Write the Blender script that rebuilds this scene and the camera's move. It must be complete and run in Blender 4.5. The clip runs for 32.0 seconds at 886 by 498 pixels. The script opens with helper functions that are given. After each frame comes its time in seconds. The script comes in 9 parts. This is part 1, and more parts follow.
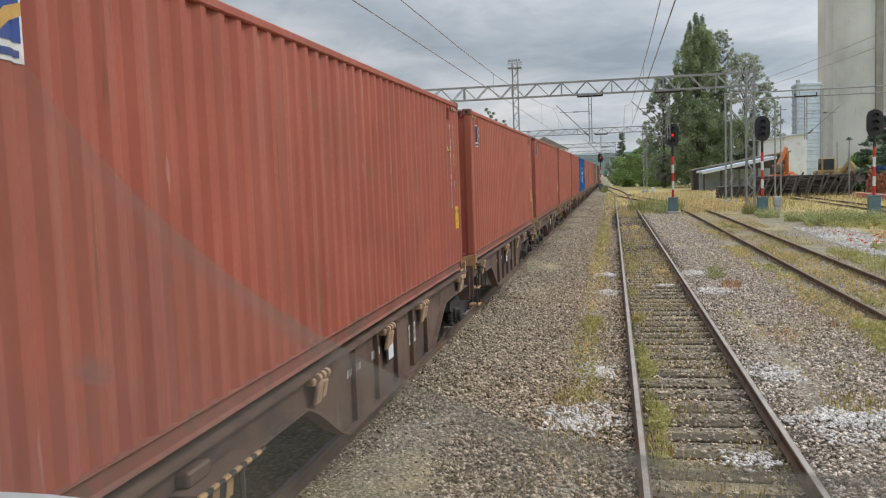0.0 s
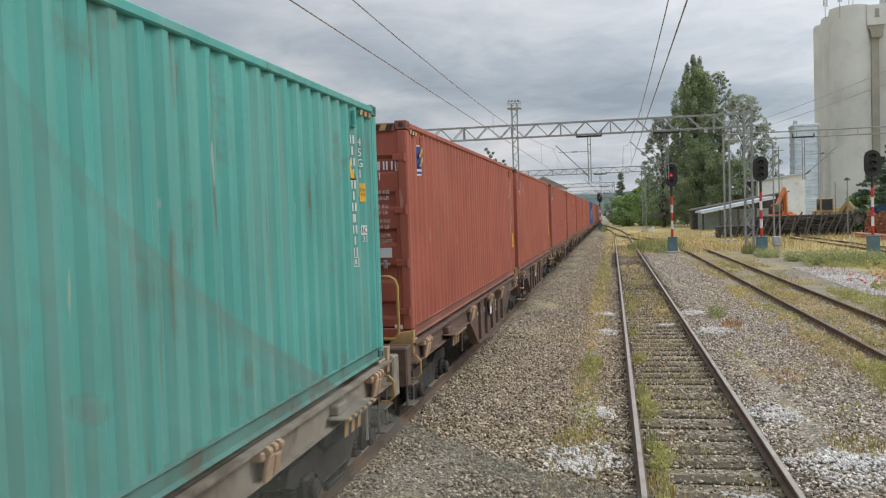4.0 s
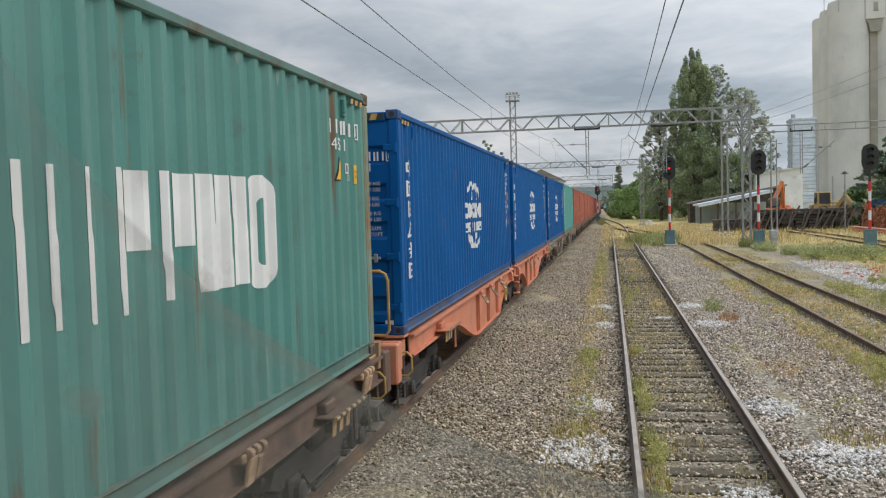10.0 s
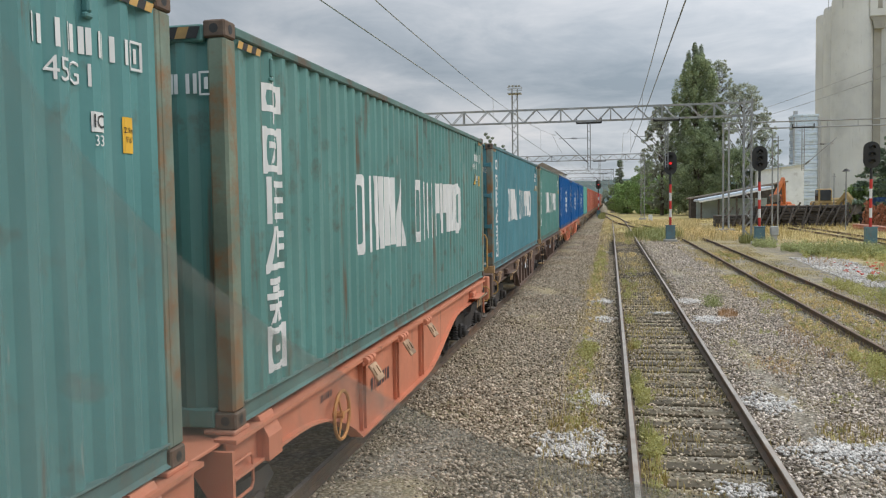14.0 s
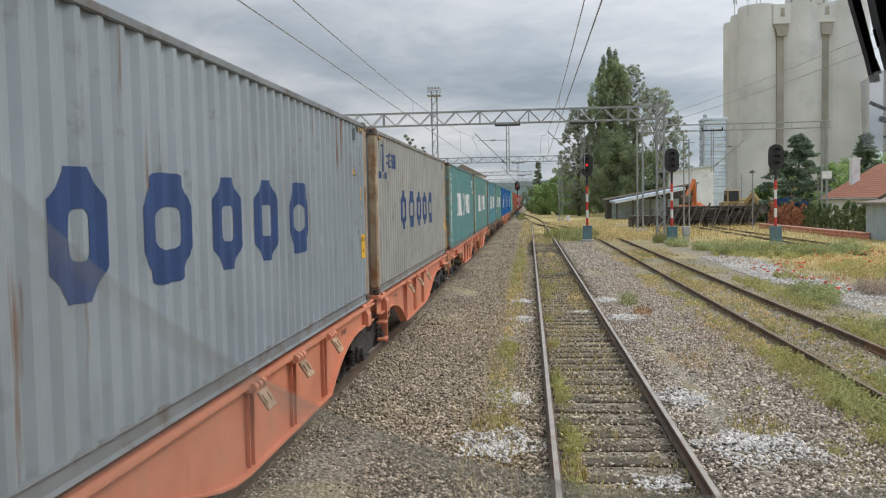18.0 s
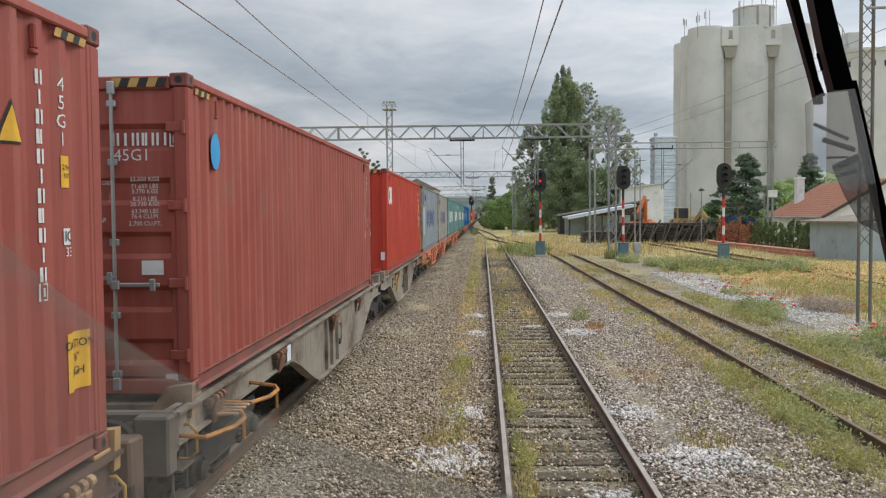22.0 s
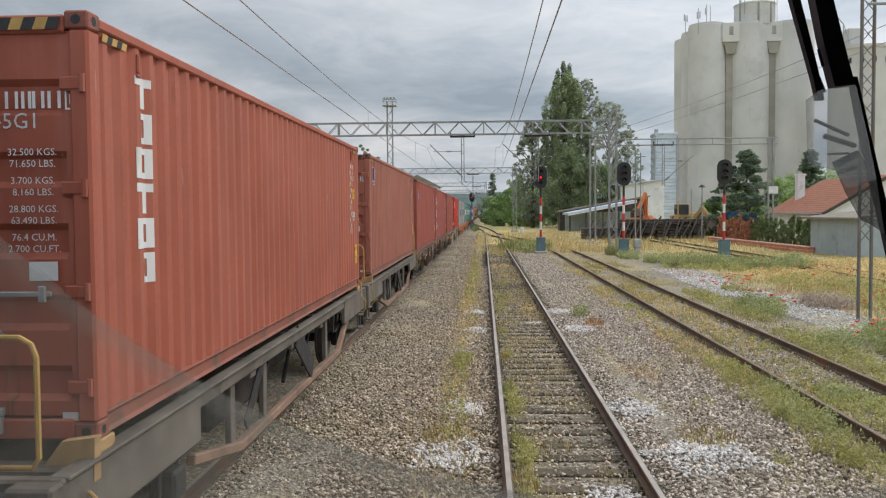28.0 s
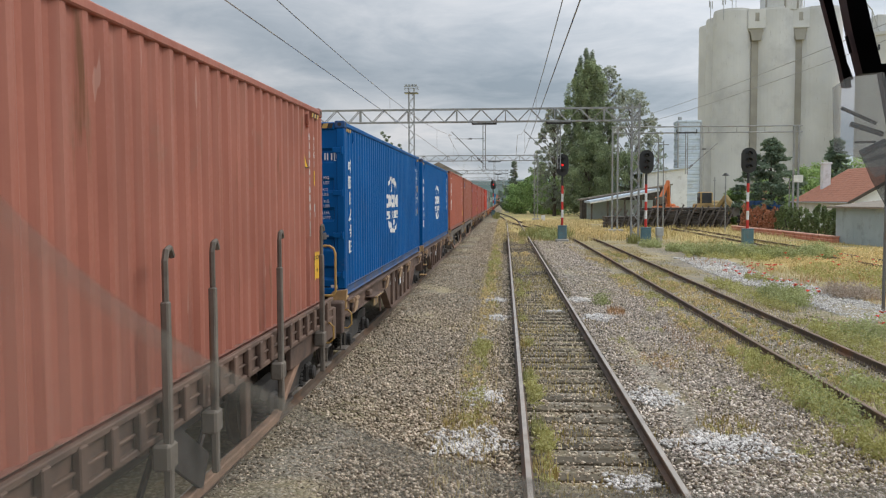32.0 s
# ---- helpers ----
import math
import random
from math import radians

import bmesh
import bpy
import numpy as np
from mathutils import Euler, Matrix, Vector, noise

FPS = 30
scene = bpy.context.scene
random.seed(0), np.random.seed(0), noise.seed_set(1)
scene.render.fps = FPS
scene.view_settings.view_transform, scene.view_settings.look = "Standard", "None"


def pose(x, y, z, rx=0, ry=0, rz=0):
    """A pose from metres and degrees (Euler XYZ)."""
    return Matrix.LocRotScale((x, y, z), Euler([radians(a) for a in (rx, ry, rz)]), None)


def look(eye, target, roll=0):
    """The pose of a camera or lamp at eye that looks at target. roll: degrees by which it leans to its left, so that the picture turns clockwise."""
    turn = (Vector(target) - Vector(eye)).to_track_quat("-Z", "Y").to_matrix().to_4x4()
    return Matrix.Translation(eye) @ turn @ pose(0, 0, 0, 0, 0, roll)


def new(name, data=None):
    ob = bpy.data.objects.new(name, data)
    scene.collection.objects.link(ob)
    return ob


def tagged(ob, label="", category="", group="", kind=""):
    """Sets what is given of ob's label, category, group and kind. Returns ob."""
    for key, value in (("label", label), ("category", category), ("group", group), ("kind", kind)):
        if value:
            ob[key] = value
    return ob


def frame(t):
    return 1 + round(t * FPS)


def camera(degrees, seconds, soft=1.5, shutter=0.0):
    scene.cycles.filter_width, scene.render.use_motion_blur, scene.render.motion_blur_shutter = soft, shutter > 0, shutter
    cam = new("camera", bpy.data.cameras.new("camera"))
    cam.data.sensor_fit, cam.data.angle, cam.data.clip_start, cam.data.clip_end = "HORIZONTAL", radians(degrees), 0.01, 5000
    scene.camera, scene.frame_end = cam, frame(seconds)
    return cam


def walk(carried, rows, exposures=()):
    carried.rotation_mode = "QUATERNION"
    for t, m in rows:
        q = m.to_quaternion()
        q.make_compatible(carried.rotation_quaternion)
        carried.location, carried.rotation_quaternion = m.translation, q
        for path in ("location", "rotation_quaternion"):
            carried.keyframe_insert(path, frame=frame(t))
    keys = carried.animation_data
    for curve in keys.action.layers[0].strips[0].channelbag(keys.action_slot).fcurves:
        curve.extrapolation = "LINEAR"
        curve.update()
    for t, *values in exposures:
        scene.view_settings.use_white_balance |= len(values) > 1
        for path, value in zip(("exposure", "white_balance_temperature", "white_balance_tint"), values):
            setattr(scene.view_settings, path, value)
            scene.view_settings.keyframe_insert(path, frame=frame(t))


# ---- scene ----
# ================= camera and its walk =================
EYE_Z = 2.843
cam = camera(55.0, 32.0, soft=1.18)
VIEW = [
    (0, 11.249, -4.787, 1.988),
    (0.5, 11.235, -4.273, 1.991),
    (1, 11.248, -2.836, 1.804),
    (1.5, 11.244, -2.273, 1.759),
    (2, 11.239, -2.271, 1.749),
    (2.5, 11.221, -2.206, 1.802),
    (3, 11.216, -2.204, 1.793),
    (3.5, 11.223, -2.166, 1.837),
    (5.5, 11.277, -2.267, 1.837),
    (6, 11.289, -2.448, 1.819),
    (6.5, 11.306, -2.460, 1.809),
    (7, 11.317, -2.492, 1.767),
    (7.5, 11.340, -2.501, 1.829),
    (8, 11.356, -2.540, 1.777),
    (8.5, 11.339, -2.555, 1.836),
    (9, 11.252, -2.625, 1.746),
    (9.5, 11.203, -2.682, 1.643),
    (10, 11.081, -2.682, 1.646),
    (10.5, 10.997, -2.774, 1.488),
    (11, 10.995, -2.830, 1.479),
    (11.5, 10.991, -2.981, 1.351),
    (12, 11.027, -3.067, 1.297),
    (12.5, 11.048, -3.137, 1.233),
    (13, 11.056, -3.127, 1.167),
    (13.5, 11.082, -3.179, 1.066),
    (14, 11.124, -3.219, 0.882),
    (14.5, 11.125, -3.149, 0.717),
    (16.5, 11.167, -3.010, 0.954),
    (17, 11.098, -3.009, 0.884),
    (17.5, 8.916, -3.119, 1.328),
    (18, 5.786, -3.197, 1.081),
    (18.5, 2.956, -3.107, 0.909),
    (19, 2.635, -1.992, 0.326),
    (19.5, 2.648, -1.986, 0.082),
    (20, 2.683, -2.184, 0.194),
    (20.5, 2.690, -2.193, 0.305),
    (21, 2.685, -2.350, 0.345),
    (21.5, 2.685, -2.342, 0.343),
    (22, 2.707, -2.280, 0.450),
    (22.5, 2.710, -2.329, 0.452),
    (23, 2.712, -2.299, 0.499),
    (23.5, 2.714, -2.276, 0.391),
    (24, 2.716, -2.242, 0.464),
    (24.5, 2.720, -2.207, 0.440),
    (25, 2.716, -2.238, 0.439),
    (25.5, 2.716, -2.214, 0.425),
    (27.5, 2.730, -2.468, 0.483),
    (28, 2.737, -2.526, 0.456),
    (28.5, 2.761, -2.609, 0.400),
    (29, 2.766, -2.668, 0.359),
    (29.5, 2.800, -2.931, 0.367),
    (30, 2.872, -4.382, -0.217),
    (30.5, 2.778, -4.921, -0.489),
    (31, 2.895, -4.897, -0.478),
    (31.5, 3.641, -3.806, 0.178),
    (32, 4.157, -3.364, 0.197),
]
walk(cam, [(t, pose(0, 0, EYE_Z, 90 + p, r, y)) for t, y, p, r in VIEW], exposures=[(0, 0.0, 6650, 10), (32, 0.0, 6650, 10)])

# ================= world and sun =================
SUN_EL, SUN_AZ = radians(45), radians(62)
GLOW_AZ = radians(110)
world = bpy.data.worlds.new("overcast_sky")
scene.world = world
world.use_nodes = True
nt = world.node_tree
nt.nodes.clear()


def wnode(kind, **inputs):
    n = nt.nodes.new(kind)
    for k, v in inputs.items():
        n.inputs[k].default_value = v
    return n


def build_world():
    out = wnode("ShaderNodeOutputWorld")
    sky = wnode("ShaderNodeTexSky")
    sky.sky_type, sky.sun_disc = "NISHITA", False
    sky.sun_elevation, sky.sun_rotation = SUN_EL, SUN_AZ
    bg_sky = wnode("ShaderNodeBackground", Strength=0.10)
    nt.links.new(sky.outputs[0], bg_sky.inputs["Color"])
    geo = wnode("ShaderNodeTexCoord")
    sep = wnode("ShaderNodeSeparateXYZ")
    nt.links.new(geo.outputs["Generated"], sep.inputs[0])
    # cloud layer: project the direction on a flat deck
    add = nt.nodes.new("ShaderNodeMath")
    add.operation = "ADD"
    nt.links.new(sep.outputs["Z"], add.inputs[0])
    add.inputs[1].default_value = 0.16
    mx = nt.nodes.new("ShaderNodeMath")
    mx.operation = "MAXIMUM"
    nt.links.new(add.outputs[0], mx.inputs[0])
    mx.inputs[1].default_value = 0.05
    dvx = nt.nodes.new("ShaderNodeMath")
    dvx.operation = "DIVIDE"
    nt.links.new(sep.outputs["X"], dvx.inputs[0])
    nt.links.new(mx.outputs[0], dvx.inputs[1])
    dvy = nt.nodes.new("ShaderNodeMath")
    dvy.operation = "DIVIDE"
    nt.links.new(sep.outputs["Y"], dvy.inputs[0])
    nt.links.new(mx.outputs[0], dvy.inputs[1])
    comb = wnode("ShaderNodeCombineXYZ")
    nt.links.new(dvx.outputs[0], comb.inputs[0])
    nt.links.new(dvy.outputs[0], comb.inputs[1])
    comb.inputs[2].default_value = 3.7
    n1 = wnode("ShaderNodeTexNoise", Scale=0.75, Detail=7.0, Roughness=0.52, Distortion=0.25)
    nt.links.new(comb.outputs[0], n1.inputs["Vector"])
    n2 = wnode("ShaderNodeTexNoise", Scale=2.3, Detail=6.0, Roughness=0.6, Distortion=0.5)
    nt.links.new(comb.outputs[0], n2.inputs["Vector"])
    both = nt.nodes.new("ShaderNodeMix")
    both.inputs[0].default_value = 0.36
    nt.links.new(n1.outputs["Fac"], both.inputs[2])
    nt.links.new(n2.outputs["Fac"], both.inputs[3])
    r1 = wnode("ShaderNodeValToRGB")
    e = r1.color_ramp.elements
    e[0].position, e[0].color = 0.36, (0.355, 0.43, 0.51, 1)
    e[1].position, e[1].color = 0.64, (0.85, 0.868, 0.915, 1)
    m1 = r1.color_ramp.elements.new(0.47)
    m1.color = (0.512, 0.58, 0.66, 1)
    m2 = r1.color_ramp.elements.new(0.56)
    m2.color = (0.682, 0.732, 0.80, 1)
    nt.links.new(both.outputs[0], r1.inputs[0])
    # an overcast dome is about three times as bright overhead as at the horizon
    dome = wnode("ShaderNodeMapRange")
    dome.inputs["From Min"].default_value, dome.inputs["From Max"].default_value = 0.12, 1.0
    dome.inputs["To Min"].default_value, dome.inputs["To Max"].default_value = 1.0, 2.3
    nt.links.new(sep.outputs["Z"], dome.inputs["Value"])
    bg_cloud = wnode("ShaderNodeBackground", Strength=1.0)
    nt.links.new(r1.outputs[0], bg_cloud.inputs["Color"])
    # the deck is thinner and brighter on one side
    dot = nt.nodes.new("ShaderNodeVectorMath")
    dot.operation = "DOT_PRODUCT"
    nt.links.new(geo.outputs["Generated"], dot.inputs[0])
    dot.inputs[1].default_value = (math.sin(GLOW_AZ), math.cos(GLOW_AZ), 0.0)
    side = wnode("ShaderNodeMapRange")
    side.inputs["From Min"].default_value, side.inputs["From Max"].default_value = -0.82, 0.08
    side.inputs["To Min"].default_value, side.inputs["To Max"].default_value = 0.62, 1.06
    nt.links.new(dot.outputs["Value"], side.inputs["Value"])
    power = nt.nodes.new("ShaderNodeMath")
    power.operation = "MULTIPLY"
    nt.links.new(dome.outputs[0], power.inputs[0])
    nt.links.new(side.outputs[0], power.inputs[1])
    nt.links.new(power.outputs[0], bg_cloud.inputs["Strength"])
    mix = wnode("ShaderNodeMixShader", Fac=0.94)
    nt.links.new(bg_sky.outputs[0], mix.inputs[1])
    nt.links.new(bg_cloud.outputs[0], mix.inputs[2])
    nt.links.new(mix.outputs[0], out.inputs[0])


build_world()
sun = new("sun", bpy.data.lights.new("sun", "SUN"))
sun.data.energy, sun.data.angle, sun.data.color = 1.5, radians(20), (1.0, 0.96, 0.90)
sun.matrix_world = look((0, 0, 60), Vector((0, 0, 60)) - Vector((math.sin(SUN_AZ) * math.cos(SUN_EL), math.cos(SUN_AZ) * math.cos(SUN_EL), math.sin(SUN_EL))))


# ================= mesh helpers =================
class Shape:
    """Collects faces for one mesh."""

    def __init__(self):
        self.v, self.f, self.mi, self.cur = [], [], [], 0

    def add(self, verts, faces):
        o = len(self.v)
        self.v.extend(verts)
        self.f.extend([tuple(i + o for i in f) for f in faces])
        self.mi.extend([self.cur] * len(faces))
        return self

    def box(self, cx, cy, cz, sx, sy, sz, m=None):
        a, b, c = sx / 2, sy / 2, sz / 2
        vs = [(cx + i * a, cy + j * b, cz + k * c) for i in (-1, 1) for j in (-1, 1) for k in (-1, 1)]
        if m is not None:
            vs = [tuple(m @ Vector(v)) for v in vs]
        return self.add(vs, [(0, 1, 3, 2), (4, 6, 7, 5), (0, 4, 5, 1), (2, 3, 7, 6), (0, 2, 6, 4), (1, 5, 7, 3)])

    def rbox(self, cx, cy, cz, sx, sy, sz, b=0.01, m=None):
        """A box with chamfered edges."""
        h = (sx / 2, sy / 2, sz / 2)
        b = min(b, 0.45 * min(sx, sy, sz))
        idx, vs = {}, []
        for i in (-1, 1):
            for j in (-1, 1):
                for k in (-1, 1):
                    s = (i, j, k)
                    for ax in range(3):
                        p = [s[q] * (h[q] - (0 if q == ax else b)) for q in range(3)]
                        idx[(s, ax)] = len(vs)
                        vs.append(Vector((cx + p[0], cy + p[1], cz + p[2])))
        fs = []
        for ax in range(3):
            o1, o2 = (ax + 1) % 3, (ax + 2) % 3
            for sg in (-1, 1):
                ring = []
                for a1, a2 in ((-1, -1), (1, -1), (1, 1), (-1, 1)):
                    s = [0, 0, 0]
                    s[ax], s[o1], s[o2] = sg, a1, a2
                    ring.append(idx[(tuple(s), ax)])
                fs.append(tuple(ring if sg > 0 else ring[::-1]))
            for a1 in (-1, 1):
                for a2 in (-1, 1):
                    q = []
                    for sg in (-1, 1):
                        s = [0, 0, 0]
                        s[ax], s[o1], s[o2] = sg, a1, a2
                        q.append(tuple(s))
                    f = (idx[(q[0], o1)], idx[(q[1], o1)], idx[(q[1], o2)], idx[(q[0], o2)])
                    fs.append(f if a1 * a2 < 0 else f[::-1])
        for i in (-1, 1):
            for j in (-1, 1):
                for k in (-1, 1):
                    s = (i, j, k)
                    f = (idx[(s, 0)], idx[(s, 1)], idx[(s, 2)])
                    fs.append(f if i * j * k > 0 else f[::-1])
        if m is not None:
            vs = [m @ v for v in vs]
        return self.add([tuple(v) for v in vs], fs)

    def tube(self, pts, r, n=8, caps=True, r2=None):
        """A round bar along a line of points."""
        pts = [Vector(p) for p in pts]
        rings = []
        up = None
        for i, p in enumerate(pts):
            d = (pts[min(i + 1, len(pts) - 1)] - pts[max(i - 1, 0)]).normalized()
            if up is None or abs(up.dot(d)) > 0.97:
                up = Vector((0, 0, 1)) if abs(d.z) < 0.9 else Vector((1, 0, 0))
            a = d.cross(up).normalized()
            b = a.cross(d)
            up = b
            q = r if r2 is None else r + (r2 - r) * i / (len(pts) - 1)
            rings.append([tuple(p + (a * math.cos(2 * math.pi * k / n) + b * math.sin(2 * math.pi * k / n)) * q) for k in range(n)])
        vs = [v for ring in rings for v in ring]
        fs = []
        for i in range(len(pts) - 1):
            for k in range(n):
                k2 = (k + 1) % n
                fs.append((i * n + k, (i + 1) * n + k, (i + 1) * n + k2, i * n + k2))
        if caps:
            fs.append(tuple(range(n)))
            fs.append(tuple((len(pts) - 1) * n + k for k in range(n))[::-1])
        return self.add(vs, fs)

    def prism(self, prof, lo, hi, axis="y"):
        """A closed outline pulled along an axis; prof lies in the other two axes, in cyclic order."""
        n = len(prof)

        def place(a, b, c):
            return {"y": (a, c, b), "x": (c, a, b), "z": (a, b, c)}[axis]
        vs = [place(a, b, lo) for a, b in prof] + [place(a, b, hi) for a, b in prof]
        area = sum(prof[i][0] * prof[(i + 1) % n][1] - prof[(i + 1) % n][0] * prof[i][1] for i in range(n))
        flip = (area > 0) == (axis != "y")
        fs = [(i, (i + 1) % n, n + (i + 1) % n, n + i) if flip else (i, n + i, n + (i + 1) % n, (i + 1) % n) for i in range(n)]
        fs += [tuple(range(n))[::-1] if flip else tuple(range(n)), tuple(n + i for i in range(n)) if flip else tuple(n + i for i in range(n))[::-1]]
        return self.add(vs, fs)

    def lathe(self, prof, n=24, axis="z", at=(0, 0, 0)):
        """Turn a line of (radius, height) round an axis."""
        vs, fs = [], []
        for r, hgt in prof:
            for k in range(n):
                c, s = r * math.cos(2 * math.pi * k / n), r * math.sin(2 * math.pi * k / n)
                p = {"z": (c, s, hgt), "x": (hgt, c, s), "y": (s, hgt, c)}[axis]
                vs.append((p[0] + at[0], p[1] + at[1], p[2] + at[2]))
        for i in range(len(prof) - 1):
            for k in range(n):
                k2 = (k + 1) % n
                fs.append((i * n + k, i * n + k2, (i + 1) * n + k2, (i + 1) * n + k))
        fs.append(tuple(range(n))[::-1])
        fs.append(tuple((len(prof) - 1) * n + k for k in range(n)))
        return self.add(vs, fs)

    def mesh(self, name, *mats, smooth=False):
        me = bpy.data.meshes.new(name)
        me.from_pydata(self.v, [], self.f)
        for m in mats:
            me.materials.append(m)
        if len(mats) > 1:
            me.polygons.foreach_set("material_index", self.mi)
        if smooth:
            me.polygons.foreach_set("use_smooth", [True] * len(me.polygons))
        me.update()
        return me


def part(name, data, parent, label="", at=None):
    """Link a mesh as one part under a thing or a part."""
    ob = new(name, data)
    ob.parent = parent
    if at is not None:
        ob.matrix_basis = at
    if label:
        ob["label"] = label
    return ob


def thing(name, label, category, at=None, group="", kind="", data=None):
    ob = new(name, data)
    if at is not None:
        ob.matrix_basis = at
    return tagged(ob, label, category, group, kind)


def numpy_mesh(name, verts, quads, mat, tris=False, smooth=False):
    """One mesh out of arrays of many small pieces."""
    k = 3 if tris else 4
    me = bpy.data.meshes.new(name)
    me.vertices.add(len(verts))
    me.vertices.foreach_set("co", np.asarray(verts, dtype=np.float32).ravel())
    me.loops.add(len(quads) * k)
    me.loops.foreach_set("vertex_index", np.asarray(quads, dtype=np.int32).ravel())
    me.polygons.add(len(quads))
    me.polygons.foreach_set("loop_start", np.arange(len(quads), dtype=np.int32) * k)
    me.polygons.foreach_set("loop_total", np.full(len(quads), k, dtype=np.int32))
    if smooth:
        me.polygons.foreach_set("use_smooth", [True] * len(quads))
    me.materials.append(mat)
    me.update(calc_edges=True)
    me.validate()
    return me


# ================= materials =================
def material(name, base, rough=0.6, metal=0.0, var=0.18, scale=2.0, fine=40.0, bump=0.15, dirt=None, dirt_amount=0.0, dirt_scale=1.2,
             streak=0.0, streak_colour=(0.16, 0.07, 0.03), island=0.0, spec=0.5, bump_dist=0.004, dust=0.0, dust_colour=(0.50, 0.43, 0.38)):
    """A painted, stone, metal or plant surface: colour at two scales, dirt blotches, streaks that run down, fine relief."""
    m = bpy.data.materials.new(name)
    m.use_nodes = True
    t = m.node_tree
    L = t.links.new
    bsdf = t.nodes["Principled BSDF"]
    bsdf.inputs["Metallic"].default_value = metal
    bsdf.inputs["Specular IOR Level"].default_value = spec
    tc = t.nodes.new("ShaderNodeTexCoord")
    info = t.nodes.new("ShaderNodeObjectInfo")
    off = t.nodes.new("ShaderNodeVectorMath")
    off.operation = "MULTIPLY_ADD"
    off.inputs[0].default_value = (1, 1, 1)
    L(info.outputs["Random"], off.inputs[0])
    off.inputs[1].default_value = (31.0, 57.0, 23.0)
    L(tc.outputs["Object"], off.inputs[2])
    vec = off.outputs[0]

    def noise_tex(sc, detail, v=vec, rough_n=0.55):
        n = t.nodes.new("ShaderNodeTexNoise")
        n.inputs["Scale"].default_value, n.inputs["Detail"].default_value = sc, detail
        n.inputs["Roughness"].default_value = rough_n
        L(v, n.inputs["Vector"])
        return n.outputs["Fac"]

    def mapped(src, lo, hi, a, b):
        r = t.nodes.new("ShaderNodeMapRange")
        r.inputs["From Min"].default_value, r.inputs["From Max"].default_value = lo, hi
        r.inputs["To Min"].default_value, r.inputs["To Max"].default_value = a, b
        L(src, r.inputs["Value"])
        return r.outputs[0]

    def mixed(fac, a, b, mode="MIX"):
        x = t.nodes.new("ShaderNodeMix")
        x.data_type, x.blend_type = "RGBA", mode
        if isinstance(fac, float):
            x.inputs[0].default_value = fac
        else:
            L(fac, x.inputs[0])
        for sock, c in ((x.inputs[6], a), (x.inputs[7], b)):
            if isinstance(c, tuple):
                sock.default_value = (*c, 1) if len(c) == 3 else c
            else:
                L(c, sock)
        return x.outputs[2]

    big = noise_tex(scale, 4)
    small = noise_tex(fine, 3)
    dark = tuple(c * (1 - var) for c in base)
    light = tuple(min(1, c * (1 + var) + 0.02 * var) for c in base)
    col = mixed(mapped(big, 0.3, 0.7, 0, 1), dark, light)
    col = mixed(mapped(small, 0.25, 0.75, 0, 0.5 * var + 0.1), col, dark)
    if dirt is not None:
        d = noise_tex(dirt_scale, 6, rough_n=0.65)
        col = mixed(mapped(d, 0.62 - 0.25 * dirt_amount, 0.80 - 0.22 * dirt_amount, 0.0, min(1.0, 0.45 + dirt_amount)), col, dirt)
    if streak > 0:
        st = t.nodes.new("ShaderNodeVectorMath")
        st.operation = "MULTIPLY"
        L(vec, st.inputs[0])
        st.inputs[1].default_value = (6.0, 6.0, 0.55)
        s1 = noise_tex(1.0, 4, st.outputs[0], 0.6)
        col = mixed(mapped(s1, 0.66 - 0.12 * streak, 0.74, 0.0, 0.85), col, streak_colour)
    if dust > 0:
        du = t.nodes.new("ShaderNodeVectorMath")
        du.operation = "MULTIPLY"
        L(vec, du.inputs[0])
        du.inputs[1].default_value = (7.0, 7.0, 0.28)
        col = mixed(mapped(noise_tex(1.0, 5, du.outputs[0], 0.62), 0.46, 0.72, 0.0, dust), col, dust_colour)
        scr = t.nodes.new("ShaderNodeVectorMath")
        scr.operation = "MULTIPLY"
        L(vec, scr.inputs[0])
        scr.inputs[1].default_value = (9.0, 9.0, 1.6)
        col = mixed(mapped(noise_tex(1.0, 2, scr.outputs[0], 0.4), 0.735, 0.76, 0.0, min(1.0, dust * 2.4)), col, dust_colour)
    if island > 0:
        g = t.nodes.new("ShaderNodeNewGeometry")
        hs = t.nodes.new("ShaderNodeHueSaturation")
        L(mapped(g.outputs["Random Per Island"], 0, 1, 1 - island, 1 + island), hs.inputs["Value"])
        L(mapped(g.outputs["Random Per Island"], 0, 1, 1.15, 0.85), hs.inputs["Saturation"])
        L(col, hs.inputs["Color"])
        col = hs.outputs[0]
    L(col, bsdf.inputs["Base Color"])
    L(mapped(small, 0.2, 0.8, max(0.02, rough - 0.1), min(1, rough + 0.12)), bsdf.inputs["Roughness"])
    if bump > 0:
        b = t.nodes.new("ShaderNodeBump")
        b.inputs["Strength"].default_value, b.inputs["Distance"].default_value = bump, bump_dist
        L(small, b.inputs["Height"])
        L(b.outputs[0], bsdf.inputs["Normal"])
    return m


def glow(name, colour, strength):
    m = bpy.data.materials.new(name)
    m.use_nodes = True
    b = m.node_tree.nodes["Principled BSDF"]
    b.inputs["Base Color"].default_value = (*colour, 1)
    b.inputs["Emission Color"].default_value = (*colour, 1)
    b.inputs["Emission Strength"].default_value = strength
    return m


RUST = (0.17, 0.07, 0.035)
PAINT = {}
WORN_BASE = {}


